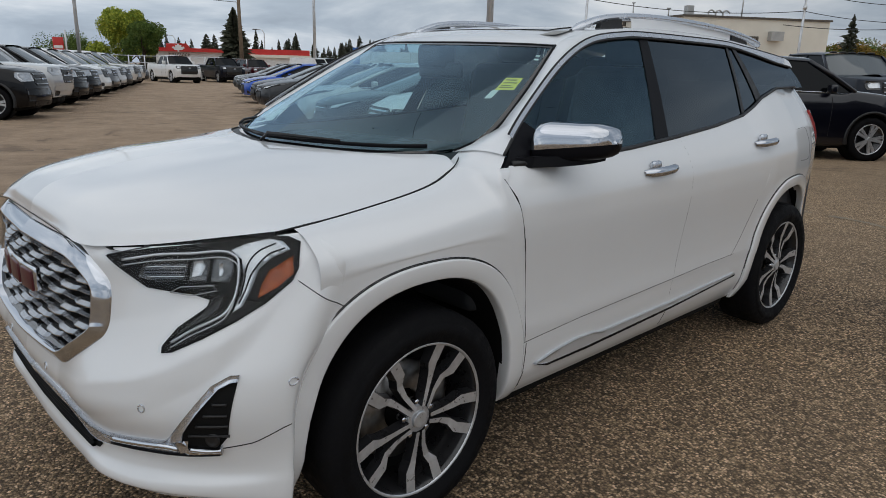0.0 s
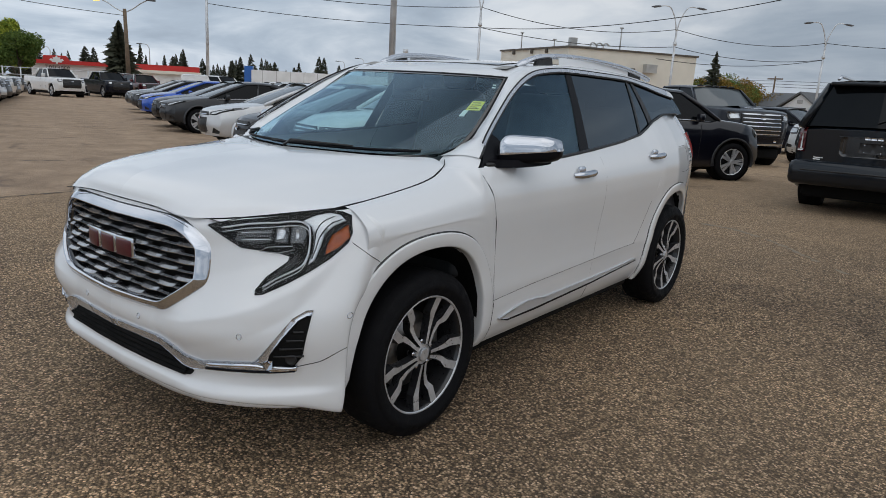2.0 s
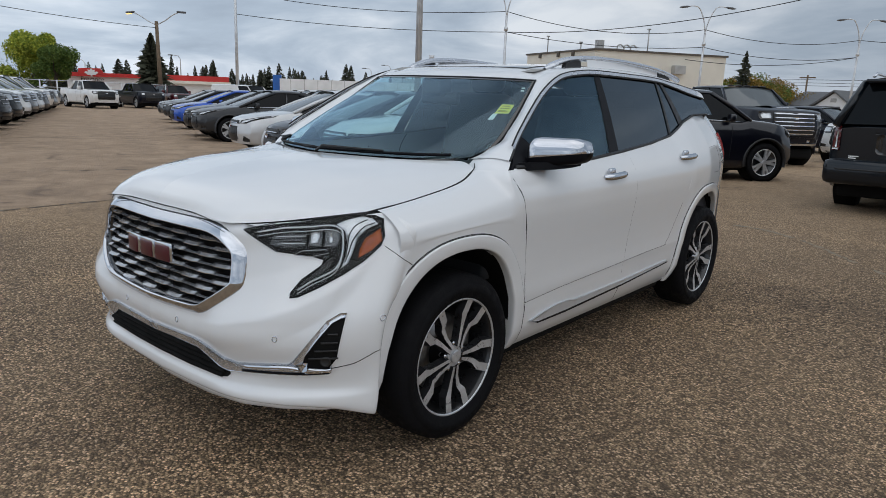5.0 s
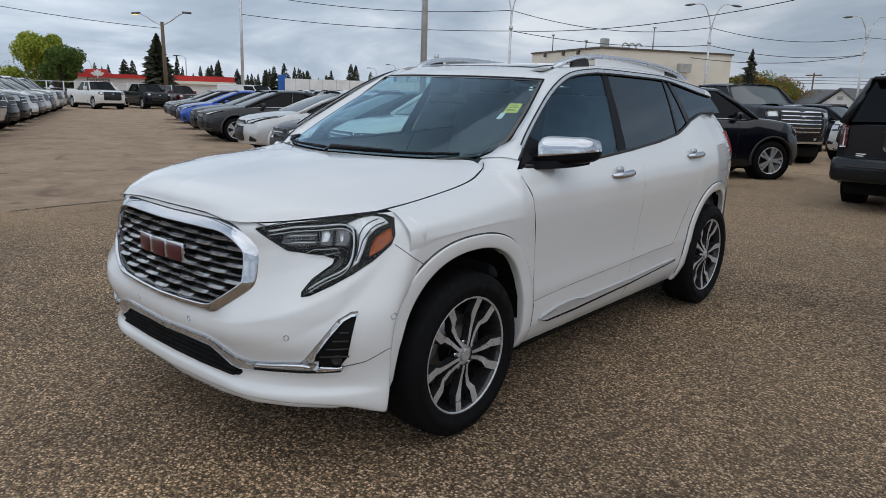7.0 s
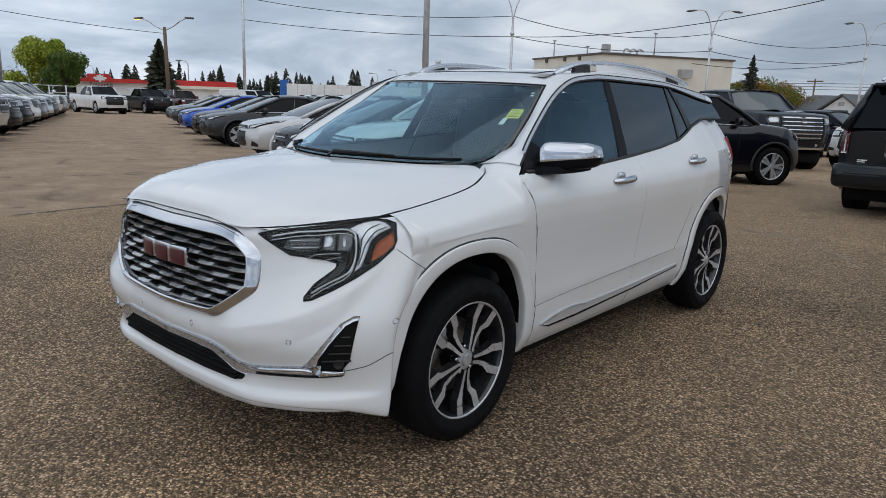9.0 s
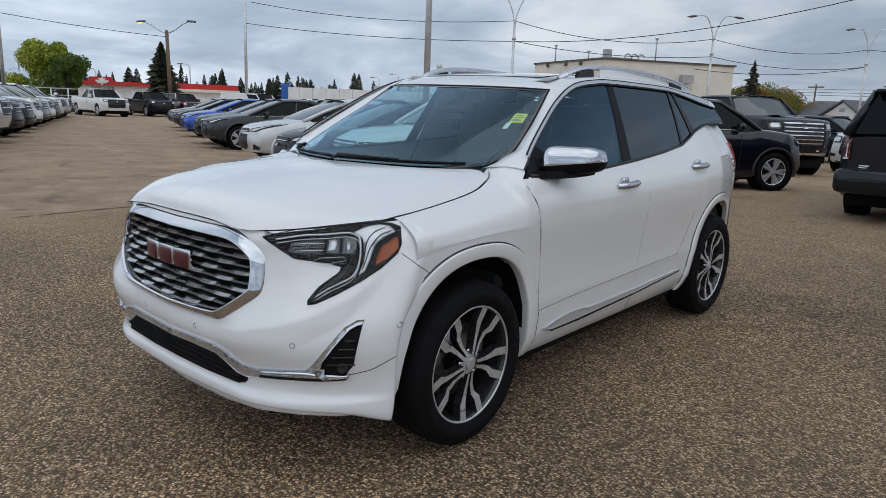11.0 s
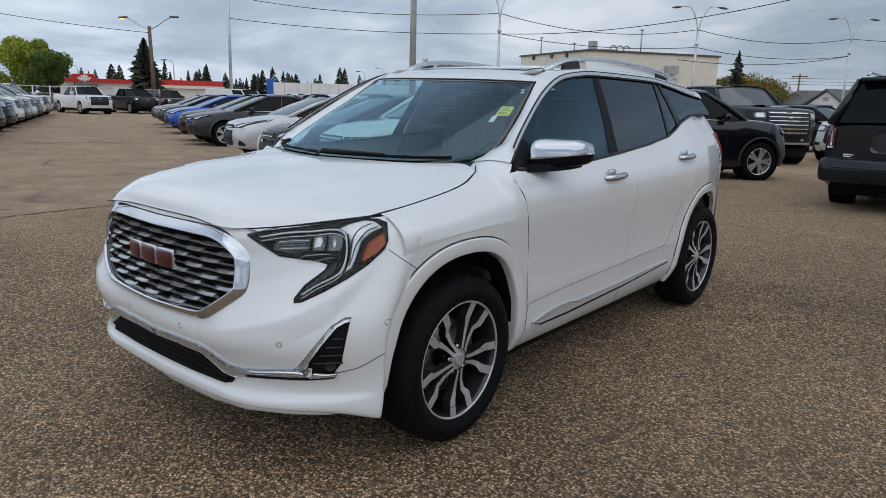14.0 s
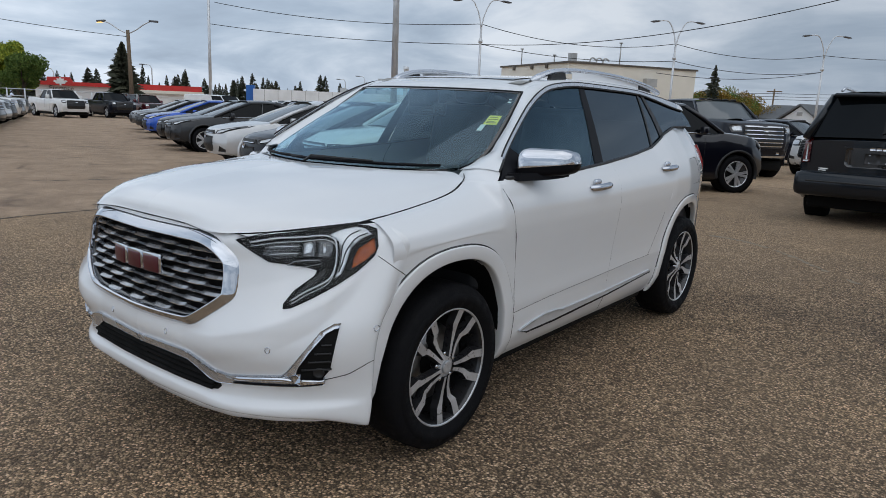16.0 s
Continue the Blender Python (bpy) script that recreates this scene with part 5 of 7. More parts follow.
WS_N = Vector((0, -0.45, 0.89)).normalized()
band_ = lambda s0, s1, t0, t1, n=30, m=3, off=0.002: sheet([[tuple(ws_at(s, t) + WS_N * off) for t in np.linspace(t0, t1, n)] for s in np.linspace(s0, s1, m)])
obj("windscreen_border", *join(band_(0.0, 0.075, -1, 1, 60), band_(0.984, 1.0, -1, 1, 60), band_(0.0, 1.0, 0.965, 1.0, 3, 30), band_(0.0, 1.0, -1.0, -0.988, 3, 30)), M_GLOSSBLACK, SUV)
edge_ = [tuple(ws_at(s, 1.0) + Vector((0.004, -0.004, 0.004))) for s in np.linspace(0.02, 1, 30)]
obj("windscreen_seal", *tube(edge_, 0.005, 5), M_PILLAR, SUV)
obj("windscreen_seal", *mirror(tube(edge_, 0.003, 5)), M_BLACK, SUV)
obj("roof_seal", *tube([tuple(ws_at(1.0, t) + Vector((0, 0, 0.004))) for t in np.linspace(-1, 1, 40)], 0.003, 5), M_BLACK, SUV)
cowl_ = patch([[(x, y - 0.035, z + 0.004) for x, y, z in WS_BASE], [(x, y + 0.012, z + 0.010) for x, y, z in WS_BASE]], 4, 30)
obj("cowl", *both(sheet(cowl_)), M_BLACK, SUV)
for t0_, t1_, s0_, s1_, piv_ in ((-0.90, -0.02, 0.07, 0.095, -0.80), (-0.12, 0.80, 0.085, 0.105, 0.02)):
    bl_ = [ws_at(s0_ + (s1_ - s0_) * u, t0_ + (t1_ - t0_) * u) + WS_N * 0.016 for u in np.linspace(0, 1, 16)]
    w_ = obj("wiper", *tube([tuple(p) for p in bl_], 0.007, 5), M_PILLAR, SUV)
    p0_ = ws_at(0.0, piv_) + WS_N * 0.02
    obj("wiper_arm", *tube([tuple(p0_), tuple(p0_ + Vector((0.05, 0.0, 0.03))), tuple((bl_[8] + p0_) / 2 + WS_N * 0.022), tuple(bl_[8] + WS_N * 0.01)], 0.007, 5, r2=0.005), M_BLACK, w_)


def card(name, s0, s1, t0, t1, material, off, parent=SUV, lean=0.0):
    c = [ws_at(s0, t0 - lean), ws_at(s0, t1 - lean), ws_at(s1, t1), ws_at(s1, t0)]
    v = [tuple(p - WS_N * off) for p in c] + [tuple(p - WS_N * (off + 0.001)) for p in c]
    return obj(name, v, [(0, 1, 2, 3), (7, 6, 5, 4), (0, 4, 5, 1), (1, 5, 6, 2), (2, 6, 7, 3), (3, 7, 4, 0)], material, parent, smooth=False)


stk_ = tagged(card("yellow_sticker", 0.690, 0.775, 0.79, 0.910, M_YELLOW, 0.003), "yellow price sticker with dark bars")
for s_, t_ in ((0.702, 0.895), (0.716, 0.87), (0.735, 0.895), (0.755, 0.88)):
    card("print_bar", s_, s_ + 0.006, 0.805, t_, M_PRINT, 0.0015, stk_)
card("window_tag", 0.63, 0.690, 0.775, 0.815, M_PAPER, 0.004)
card("window_decal", 0.925, 0.935, 0.87, 0.91, M_PAPER, 0.003)
card("window_decal", 0.900, 0.910, 0.88, 0.92, M_PAPER, 0.003)

# --- cabin
obj("cabin_tub", *join(box(-0.80, 0.80, 0.42, 3.30, 0.38, 0.90, 0.03), box(-0.80, 0.80, 0.30, 0.75, 0.6, 1.03, 0.04)), M_CABIN, SUV)
obj("dashboard", *sheet(patch([[(-0.74, 0.42, 1.075), (-0.3, 0.30, 1.09), (0.3, 0.30, 1.09), (0.74, 0.42, 1.075)], [(-0.74, 0.62, 1.085), (-0.3, 0.60, 1.10), (0.3, 0.60, 1.115), (0.74, 0.62, 1.085)], [(-0.74, 0.78, 1.05), (-0.3, 0.80, 1.06), (0.3, 0.80, 1.08), (0.74, 0.78, 1.05)], [(-0.74, 0.80, 0.85), (-0.3, 0.83, 0.85), (0.3, 0.83, 0.85), (0.74, 0.80, 0.85)]], 20, 24)), M_CABIN, SUV)
wh_ = [Vector((0.37 + 0.18 * math.cos(t), 0.93 + 0.06 * math.sin(t), 1.03 + 0.17 * math.sin(t))) for t in np.linspace(0, 2 * math.pi, 30)]
obj("steering_wheel", *join(tube([tuple(p) for p in wh_], 0.015, 6, cap=False), tube([(0.20, 0.93, 1.03), (0.54, 0.93, 1.03)], 0.02, 6), box(0.31, 0.43, 0.90, 0.95, 0.98, 1.08, 0.02)), M_CABIN, SUV)
for x_ in (-0.37, 0.37):
    s_ = obj("front_seat", *join(move(box(-0.25, 0.25, -0.07, 0.07, -0.05, 0.62, 0.06), pose(x_, 1.62, 0.83, -14, 0, 0)), box(x_ - 0.25, x_ + 0.25, 1.10, 1.62, 0.72, 0.90, 0.06)), M_LEATHER, SUV)
    obj("headrest", *move(box(-0.13, 0.13, -0.05, 0.05, 0.0, 0.18, 0.045), pose(x_, 1.80, 1.44, -10, 0, 0)), M_LEATHER, s_)
obj("rear_seat", *join(move(box(-0.66, 0.66, -0.08, 0.08, -0.05, 0.58, 0.06), pose(0, 2.55, 0.80, -16, 0, 0)), box(-0.66, 0.66, 2.0, 2.5, 0.7, 0.86, 0.06)), M_LEATHER, SUV)
for x_ in (-0.42, 0.42):
    obj("rear_headrest", *move(box(-0.13, 0.13, -0.05, 0.05, 0.0, 0.16, 0.045), pose(x_, 2.73, 1.33, -10, 0, 0)), M_LEATHER, SUV)
M_LINER = mat("grey_headliner", (0.30, 0.30, 0.29), 0.9, vary=0.06, vscale=10)
obj("headliner", *sheet([[(x, y, min(1.575, 1.515 + (y - 0.86) * 0.25) if y < 2.4 else 1.56 - (y - 2.4) * 0.10) for x in np.linspace(-0.525, 0.525, 10)] for y in np.linspace(1.02, 3.15, 24)]), M_LINER, SUV)
obj("camera_housing", *move(box(-0.07, 0.07, -0.05, 0.07, -0.07, 0.03, 0.02), pose(-0.02, 0.86, 1.48)), M_BLACK, SUV)
obj("rear_view_mirror", *move(box(-0.12, 0.12, -0.02, 0.02, -0.035, 0.035, 0.015), pose(0.0, 0.88, 1.40, 0, 0, 8)), M_BLACK, SUV)

# --- tail
tail_ = []
for z in np.linspace(0.30, 1.335, 14):
    ye = 3.70 - 0.10 * max(0, (z - 0.9) / 0.4)
    xe = max(0.02, side_x(3.64, max(z, 0.42)))
    tail_.append([(-xe, 3.64, z), (-xe * 0.6, ye, z), (0, ye + 0.02, z), (xe * 0.6, ye, z), (xe, 3.64, z)])
obj("tailgate", *sheet(patch(tail_, 14, 16)), M_WHITE, SUV)
obj("rear_window", *outward(sheet(patch([[(-0.46, 3.62, 1.33), (0, 3.64, 1.33), (0.46, 3.62, 1.33)], [(-0.58, 3.16, 1.48), (0, 3.26, 1.50), (0.58, 3.16, 1.48)]], 6, 10)), (0, 1.5, 1.0)), M_GLASSDARK, SUV)
twin("rear_pillar", sheet(patch([[(glass_x(1.34) - 0.006, 3.08, 1.338), (0.60, 3.34, 1.33), (0.46, 3.54, 1.33)], [(0.665, 3.03, 1.452), (0.60, 3.12, 1.475), (0.58, 3.17, 1.482)]], 6, 10)), M_GLOSSBLACK)
twin("tail_lamp", drape(SIDE, [(3.17, 1.205), (3.28, 1.20), (3.44, 1.16), (3.51, 1.08), (3.47, 1.0), (3.34, 0.985), (3.24, 1.05)], D_S, 0.012, 0.02, 0.05), M_RED)

# ---------------------------------------------------------------- other parked vehicles
CAR_GLASS = mat("parked_car_glass", (0.003, 0.004, 0.005), 0.02, spec=0.2)
# same glass with a paler base that stands in for reflected sky
CAR_GLASS_SKY = mat("parked_glass_sky_tint", (0.075, 0.088, 0.094), 0.03, spec=0.9)
PAINTS = {}


def paint(name, color, metal=0.35, rough=0.3, coat=0.9, spec=0.5):
    if name not in PAINTS:
        PAINTS[name] = mat(name + "_car_paint", color, rough, metal=metal, coat=coat, spec=spec, vary=0.06, vscale=3.0)
    return PAINTS[name]


SPECS = {
    # front overhang, wheelbase, rear overhang, half width, wheel radius, top line (y, z), cabin: cowl, roof start, roof end, tail foot (y, z)
    "sedan": dict(fo=0.88, wb=2.70, ro=1.02, hw=0.90, r=0.335, hood=((-0.88, 0.76), (-0.84, 0.81), (-0.66, 0.865), (-0.25, 0.925), (0.15, 0.975), (0.45, 1.0)), cabin=((0.28, 0.985), (1.32, 1.43), (2.05, 1.435), (3.32, 1.08)), tail=((3.30, 1.06), (3.72, 1.02)), belt=0.95, rise=0.10, nose=0.28, taper=0.16, bow=0.40),
    "suv": dict(bow=0.32, fo=0.90, wb=2.73, ro=0.95, hw=0.92, r=0.36, hood=((-0.90, 0.86), (-0.60, 0.98), (0.40, 1.10)), cabin=((0.35, 1.10), (1.15, 1.60), (2.75, 1.62), (3.45, 1.15)), tail=((3.45, 1.12), (3.66, 1.10)), belt=1.08, rise=0.06, nose=0.26, taper=0.20),
    "large_suv": dict(fo=0.98, wb=2.95, ro=1.25, hw=1.02, r=0.405, hood=((-0.98, 1.10), (-0.90, 1.17), (-0.70, 1.20), (0.55, 1.26)), cabin=((0.50, 1.22), (1.15, 1.83), (3.86, 1.85), (4.12, 1.22)), tail=((4.10, 1.2), (4.20, 1.18)), belt=1.22, nose=0.20, taper=0.16, lo=0.32),
    "pickup": dict(fo=0.98, wb=3.75, ro=1.15, hw=1.02, r=0.42, hood=((-0.98, 1.14), (-0.90, 1.22), (-0.60, 1.27), (0.55, 1.32)), cabin=((0.52, 1.29), (1.15, 1.86), (2.45, 1.88), (2.78, 1.30)), tail=((2.80, 1.32), (4.90, 1.34)), belt=1.28, nose=0.18, taper=0.14, lo=0.36),
    "mid_suv": dict(bow=0.30, fo=0.86, wb=2.86, ro=1.05, hw=0.95, r=0.375, hood=((-0.86, 1.00), (-0.78, 1.07), (-0.52, 1.13), (0.40, 1.20)), cabin=((0.35, 1.19), (1.15, 1.72), (2.95, 1.74), (3.65, 1.25)), tail=((3.65, 1.2), (3.9, 1.18)), belt=1.15, rise=0.06, nose=0.24, taper=0.18),
    "heavy_pickup": dict(fo=1.0, wb=4.0, ro=1.2, hw=1.04, r=0.43, hood=((-1.0, 1.32), (-0.92, 1.40), (-0.62, 1.45), (0.60, 1.50)), cabin=((0.55, 1.46), (1.2, 2.02), (2.6, 2.05), (2.95, 1.46)), tail=((2.95, 1.45), (5.2, 1.48)), belt=1.42, nose=0.10, lo=0.48),
    "van": dict(fo=0.95, wb=3.40, ro=1.30, hw=1.0, r=0.36, hood=((-0.95, 0.95), (-0.6, 1.10), (0.10, 1.22)), cabin=((0.05, 1.2), (0.75, 2.02), (4.45, 2.05), (4.68, 1.25)), tail=((4.68, 1.2), (4.70, 1.15)), belt=1.2, nose=0.2),
}
WHEELS = {}


def far_wheel(parent, x, y, side, r, dark=False):
    """Tyre and five-spoke rim for parked vehicles; alike wheels share their meshes."""
    key = (round(r, 3), dark)
    if key not in WHEELS:
        W, rim = 0.11, r * 0.70
        t = obj("tyre", *lathe([(-W, rim), (-W, r - 0.03), (-W * 0.8, r), (W * 0.8, r), (W, r - 0.03), (W * 1.02, rim + 0.03), (W * 0.9, rim)], 32), M_RUBBER)
        well = obj("wheel_disc", *lathe([(W * 0.9, rim + 0.004), (W * 0.85, rim - 0.012), (W * 0.35, rim - 0.03), (W * 0.30, 0.0)], 32), M_ALLOYDARK)
        sp = []
        for k in range(5):
            for s in (-0.17, 0.17):
                o = [(0.03, -0.02), (rim * 0.97, -0.026), (rim * 0.97, 0.026), (0.03, 0.02)]
                pz = prism(o, W * 0.55, W * 0.86)
                sp.append(move(pz, pose(0, 0, 0, math.degrees(2 * math.pi * k / 5 + s))))
        sp.append(lathe([(W * 0.92, 0), (W * 0.92, 0.035), (W * 0.7, 0.06)], 16))
        sp.append(lathe([(W * 0.88, rim + 0.004), (W * 0.92, rim - 0.004), (W * 0.86, rim - 0.014)], 32))
        s_ = obj("rim", *join(*sp), M_ALLOYDARK if dark else M_ALLOY, smooth=False)
        WHEELS[key] = [(o.name.split(".")[0], o.data) for o in (t, well, s_)]
        for o in (t, well, s_):
            bpy.data.objects.remove(o)
    m = pose(x, y, r, 0, 0, 0 if side > 0 else 180)
    made = []
    for nm, me in WHEELS[key]:
        o = new(nm, me)
        o.parent = parent if nm == "tyre" else made[0]
        o.matrix_basis = m if nm == "tyre" else Matrix()
        made.append(o)


def body_loft(S, ny=84, nx=28):
    fo, wb, ro, hw = S["fo"], S["wb"], S["ro"], S["hw"]
    top = list(S["hood"]) + [(S["cabin"][0][0] + 0.2, S["belt"]), (S["cabin"][3][0] - 0.1, S["belt"] + S.get("rise", 0.0))] + list(S["tail"])
    ty, tz = [p[0] for p in top], [p[1] for p in top]
    y1 = wb + ro
    g = []
    us = 0.5 - 0.5 * np.cos(np.linspace(0, math.pi, ny))
    for u in us:
        y = -fo + (y1 + fo) * u
        zt = interp(y, ty, tz)
        # plan: rounded nose and tail
        n = S["nose"]
        df = max(0.0, 1 - (y + fo) / (n * 3.0)); dr = max(0.0, 1 - (y1 - y) / 0.45)
        w = hw * (1 - S.get("taper", 0.34) * df**2.2 - (0.12 if "lo" not in S else 0.05) * dr**2.5)
        inset = 0.10 * df**3
        lo = S.get("lo", 0.24) + 0.06 * df**2 + 0.10 * dr**2
        sh = zt - 0.05
        sec = [(w - 0.12, lo), (w - 0.05, lo + 0.03), (w - 0.02, lo + 0.12), (w - 0.012, lo + (sh - lo) * 0.35), (w, lo + (sh - lo) * 0.6), (w - 0.008, lo + (sh - lo) * 0.82), (w - 0.05, sh), (w - 0.11, sh + 0.035), (w * 0.62, zt + 0.010), (0, zt + 0.022)]
        row = cr([(x, y, z) for x, z in sec], nx)
        # the nose leans back above and below the bumper
        zb = lo + 0.55 * (zt - lo) if "lo" in S else 0.50
        fw = max(0.0, 1 - (y + fo) / 0.7)
        row = [(p[0], p[1] + fw * ((S.get("lean", 0.5) if p[2] > zb else 0.8) * abs(p[2] - zb) ** 1.35 * (0.75 if "lo" not in S else 0.5)), p[2]) for p in row]
        g.append(row)
    g = np.array(g)

    def bowed(p):
        """Nose and tail curve back towards the corners."""
        x, y, z = p
        k = (abs(x) / hw) ** 2.3
        front = max(0.0, 1 - (y + fo) / 1.15) ** 1.6
        back = max(0.0, 1 - (y1 - y) / 0.9) ** 1.6
        return x, y + S.get("bow", 0.20) * k * front - 0.16 * k * back, z

    caps = []
    for i in (0, ny - 1):
        rows = [[bowed((p[0] * t, p[1], p[2])) for p in g[i]] for t in np.linspace(0, 1, 9)]
        caps.append(sheet(rows))
    v, f = sheet(g)
    v = [bowed(p) for p in v]
    # wheel openings
    r = S["r"]
    keep = []
    for q in f:
        cx, cy, cz = (sum(v[i][k] for i in q) / 4 for k in range(3))
        if cx > hw * 0.6 and any(math.hypot(cy - yc, cz - r - 0.02) < r * 1.15 for yc in (0, wb)):
            continue
        keep.append(q)
    return join((v, keep), *caps)


def vehicle(name, kind, paint_mat, m, label, group="", chrome=True, grille="bars", tail_lamps=True, badge=None, dark_wheels=False, bright_lamps=False):
    S = SPECS[kind]
    pane = CAR_GLASS if group.startswith("trucks") else CAR_GLASS_SKY if kind in ("sedan", "suv", "heavy_pickup") or group else CAR_GLASS
    car = root(name, m, label, {"pickup": "pickup truck", "heavy_pickup": "pickup truck", "van": "van"}.get(kind, "car"), group)
    fo, wb, ro, hw, r, belt = S["fo"], S["wb"], S["ro"], S["hw"], S["r"], S["belt"]
    B = both(body_loft(S))
    obj("body", *B, paint_mat, car)
    tree = bvh_of(B)
    (cy, cz), (ry0, rz0), (ry1, rz1), (by, bz) = S["cabin"]
    xb, xt = hw - 0.085, hw - {"van": 0.16, "large_suv": 0.34}.get(kind, 0.27)
    # cabin: roof cap and pillars in paint, panes between
    A0, A1 = (xb, cy, cz - 0.02), (xt, ry0, rz0 - 0.045)
    C0, C1 = (xb, by, bz - 0.02), (xt, ry1, rz1 - 0.045)
    n = 14
    rows = []
    for i in range(n):
        u = i / (n - 1)
        y = ry0 - 0.05 + (ry1 - ry0 + 0.12) * u
        z = rz0 + (rz1 - rz0) * u + 0.02 * math.sin(math.pi * u)
        rows.append([(0, y, z + 0.025), (xt * 0.55, y, z + 0.018), (xt * 0.9, y, z - 0.008), (xt + 0.015, y, z - 0.045), (xt + 0.018, y, z - 0.065)])
    obj("roof", *both(sheet(patch(rows, 18, 12))), paint_mat, car)
    ws = patch([[(0, cy - 0.10, cz + 0.02), (xb * 0.6, cy - 0.05, cz + 0.01), (xb - 0.05, cy + 0.06, cz)], [(0, ry0 - 0.03, rz0), (xt * 0.6, ry0 - 0.02, rz0 - 0.01), (xt - 0.03, ry0, rz0 - 0.04)]], 6, 8)
    obj("windscreen", *outward(both(sheet(ws)), (0, (cy + by) / 2, belt)), pane, car)
    bk = patch([[(0, by + 0.03, bz + 0.02), (xb * 0.6, by + 0.01, bz + 0.01), (xb - 0.05, by - 0.04, bz)], [(0, ry1 + 0.07, rz1 - 0.01), (xt * 0.6, ry1 + 0.05, rz1 - 0.02), (xt - 0.03, ry1 + 0.03, rz1 - 0.04)]], 6, 8)
    obj("rear_window" if kind != "van" else "rear_doors", *outward(both(sheet(bk)), (0, (cy + by) / 2, belt)), pane if kind != "van" else paint_mat, car)
    yl = [cy + 0.02, by - 0.02]
    for flip in (lambda p: p, mirror):
        g = []
        for u in np.linspace(0, 1, 16):
            yb = yl[0] + (yl[1] - yl[0]) * u
            yt = ry0 + 0.02 + (ry1 - ry0) * u
            g.append([(xb + (xt - xb) * s, yb + (yt - yb) * s, belt - 0.03 + ((rz0 + (rz1 - rz0) * u) - 0.05 - belt + 0.03) * s) for s in (0, 0.5, 1)])
        if kind == "van":
            k = 5
            obj("side_window", *flip(outward(sheet(np.array(g)[:k]), (0, 1.5, 1))), CAR_GLASS, car)
            obj("cargo_side", *flip(sheet(np.array(g)[k - 1:] + np.array((0.01, 0, 0)))), paint_mat, car)
        else:
            obj("side_window", *flip(outward(sheet(np.array(g)), (0, 1.5, 1))), CAR_GLASS, car)
        obj("windscreen_pillar", *flip(tube([A0, ((A0[0] + A1[0]) / 2, (A0[1] + A1[1]) / 2, (A0[2] + A1[2]) / 2 + 0.02), A1], 0.042, 6)), paint_mat, car)
        obj("rear_pillar", *flip(tube([C0, ((C0[0] + C1[0]) / 2, (C0[1] + C1[1]) / 2, (C0[2] + C1[2]) / 2 + 0.01), C1], 0.055 if kind != "sedan" else 0.075, 6)), paint_mat, car)
        mid = {"sedan": (1.62,), "suv": (1.55, 2.45), "mid_suv": (1.60, 2.60), "large_suv": (1.75, 2.95), "pickup": (1.70,), "heavy_pickup": (1.80,), "van": ()}[kind]
        for my in mid:
            t = (my - ry0) / (ry1 - ry0)
            obj("door_pillar", *flip(tube([(xb + 0.004, my, belt - 0.02), (xt + 0.006, my + 0.05, rz0 + (rz1 - rz0) * t - 0.05)], 0.030, 5)), M_GLOSSBLACK if "pickup" not in kind else paint_mat, car)
        obj("window_sill", *flip(tube([(xb + 0.012, y, belt - 0.005 + S.get("rise", 0.0) * (y - cy) / (by - cy)) for y in np.linspace(cy + 0.15, by - 0.1, 12)], 0.012, 5)), M_CHROME if chrome else M_BLACK, car)
        mx = 0.16 if kind in ("sedan", "suv", "mid_suv") else 0.24
        mo = obj("door_mirror", *flip(box(xb + 0.02, xb + 0.02 + mx, cy + 0.42, cy + 0.54, belt + 0.0, belt + (0.14 if kind in ("sedan", "suv", "mid_suv") else 0.24), 0.03)), paint_mat, car)
        for hy in ((1.35, 2.25) if kind != "large_suv" else (1.6, 2.6)):
            obj("door_handle", *flip(tube([(hw + 0.012, hy, belt - 0.14), (hw + 0.012, hy + 0.2, belt - 0.135)], 0.014, 5)), M_CHROME if chrome else paint_mat, car)
        for sy in (cy + 0.42, mid[0] + 0.04 if mid else 1.3):
            line = on_body(tree, [(sy, z) for z in np.linspace(0.42, belt - 0.07, 10)], (-1, 0, 0), 0.001)
            if len(line) > 2:
                obj("door_gap", *flip(tube(line, 0.005, 4)), M_SEAM, car)
        for yc in (0, wb):
            arc = lathe([(hw - 0.30, 0.0), (hw - 0.30, r * 1.14), (hw - 0.03, r * 1.14)], 32)
            obj("wheel_opening", *flip(move(arc, pose(0, yc, r + 0.02))), M_UNDER, car)
            lip = [[(a, b * math.cos(t), b * math.sin(t)) for a, b in ((hw - 0.08, r * 1.12), (hw + 0.012, r * 1.13), (hw + 0.010, r * 1.22), (hw - 0.03, r * 1.27))] for t in np.linspace(-0.25, math.pi + 0.25, 28)]
            obj("wheel_arch", *flip(move(sheet(lip), pose(0, yc, r + 0.02))), paint_mat if kind not in ("suv", "mid_suv") else M_BLACK, car)
    for yc in (0, wb):
        for sd in (1, -1):
            far_wheel(car, sd * (hw - 0.115), yc, sd, r, dark_wheels)
    obj("underbody", *box(-hw + 0.15, hw - 0.15, -fo + 0.4, wb + ro - 0.35, 0.20, 0.45, 0.04), M_UNDER, car)
    # nose: headlamps, grille, lower intake
    hz = interp(-fo + 0.1, [p[0] for p in S["hood"]], [p[1] for p in S["hood"]])
    d_f = (0, 1, 0)
    tall = kind in ("pickup", "large_suv", "heavy_pickup")
    def front(name_, pts, material, off=0.006, depth=0.03, parent=car, lab=""):
        return obj(name_, *drape(tree, pts, d_f, off, depth, 0.08), material, parent, lab)
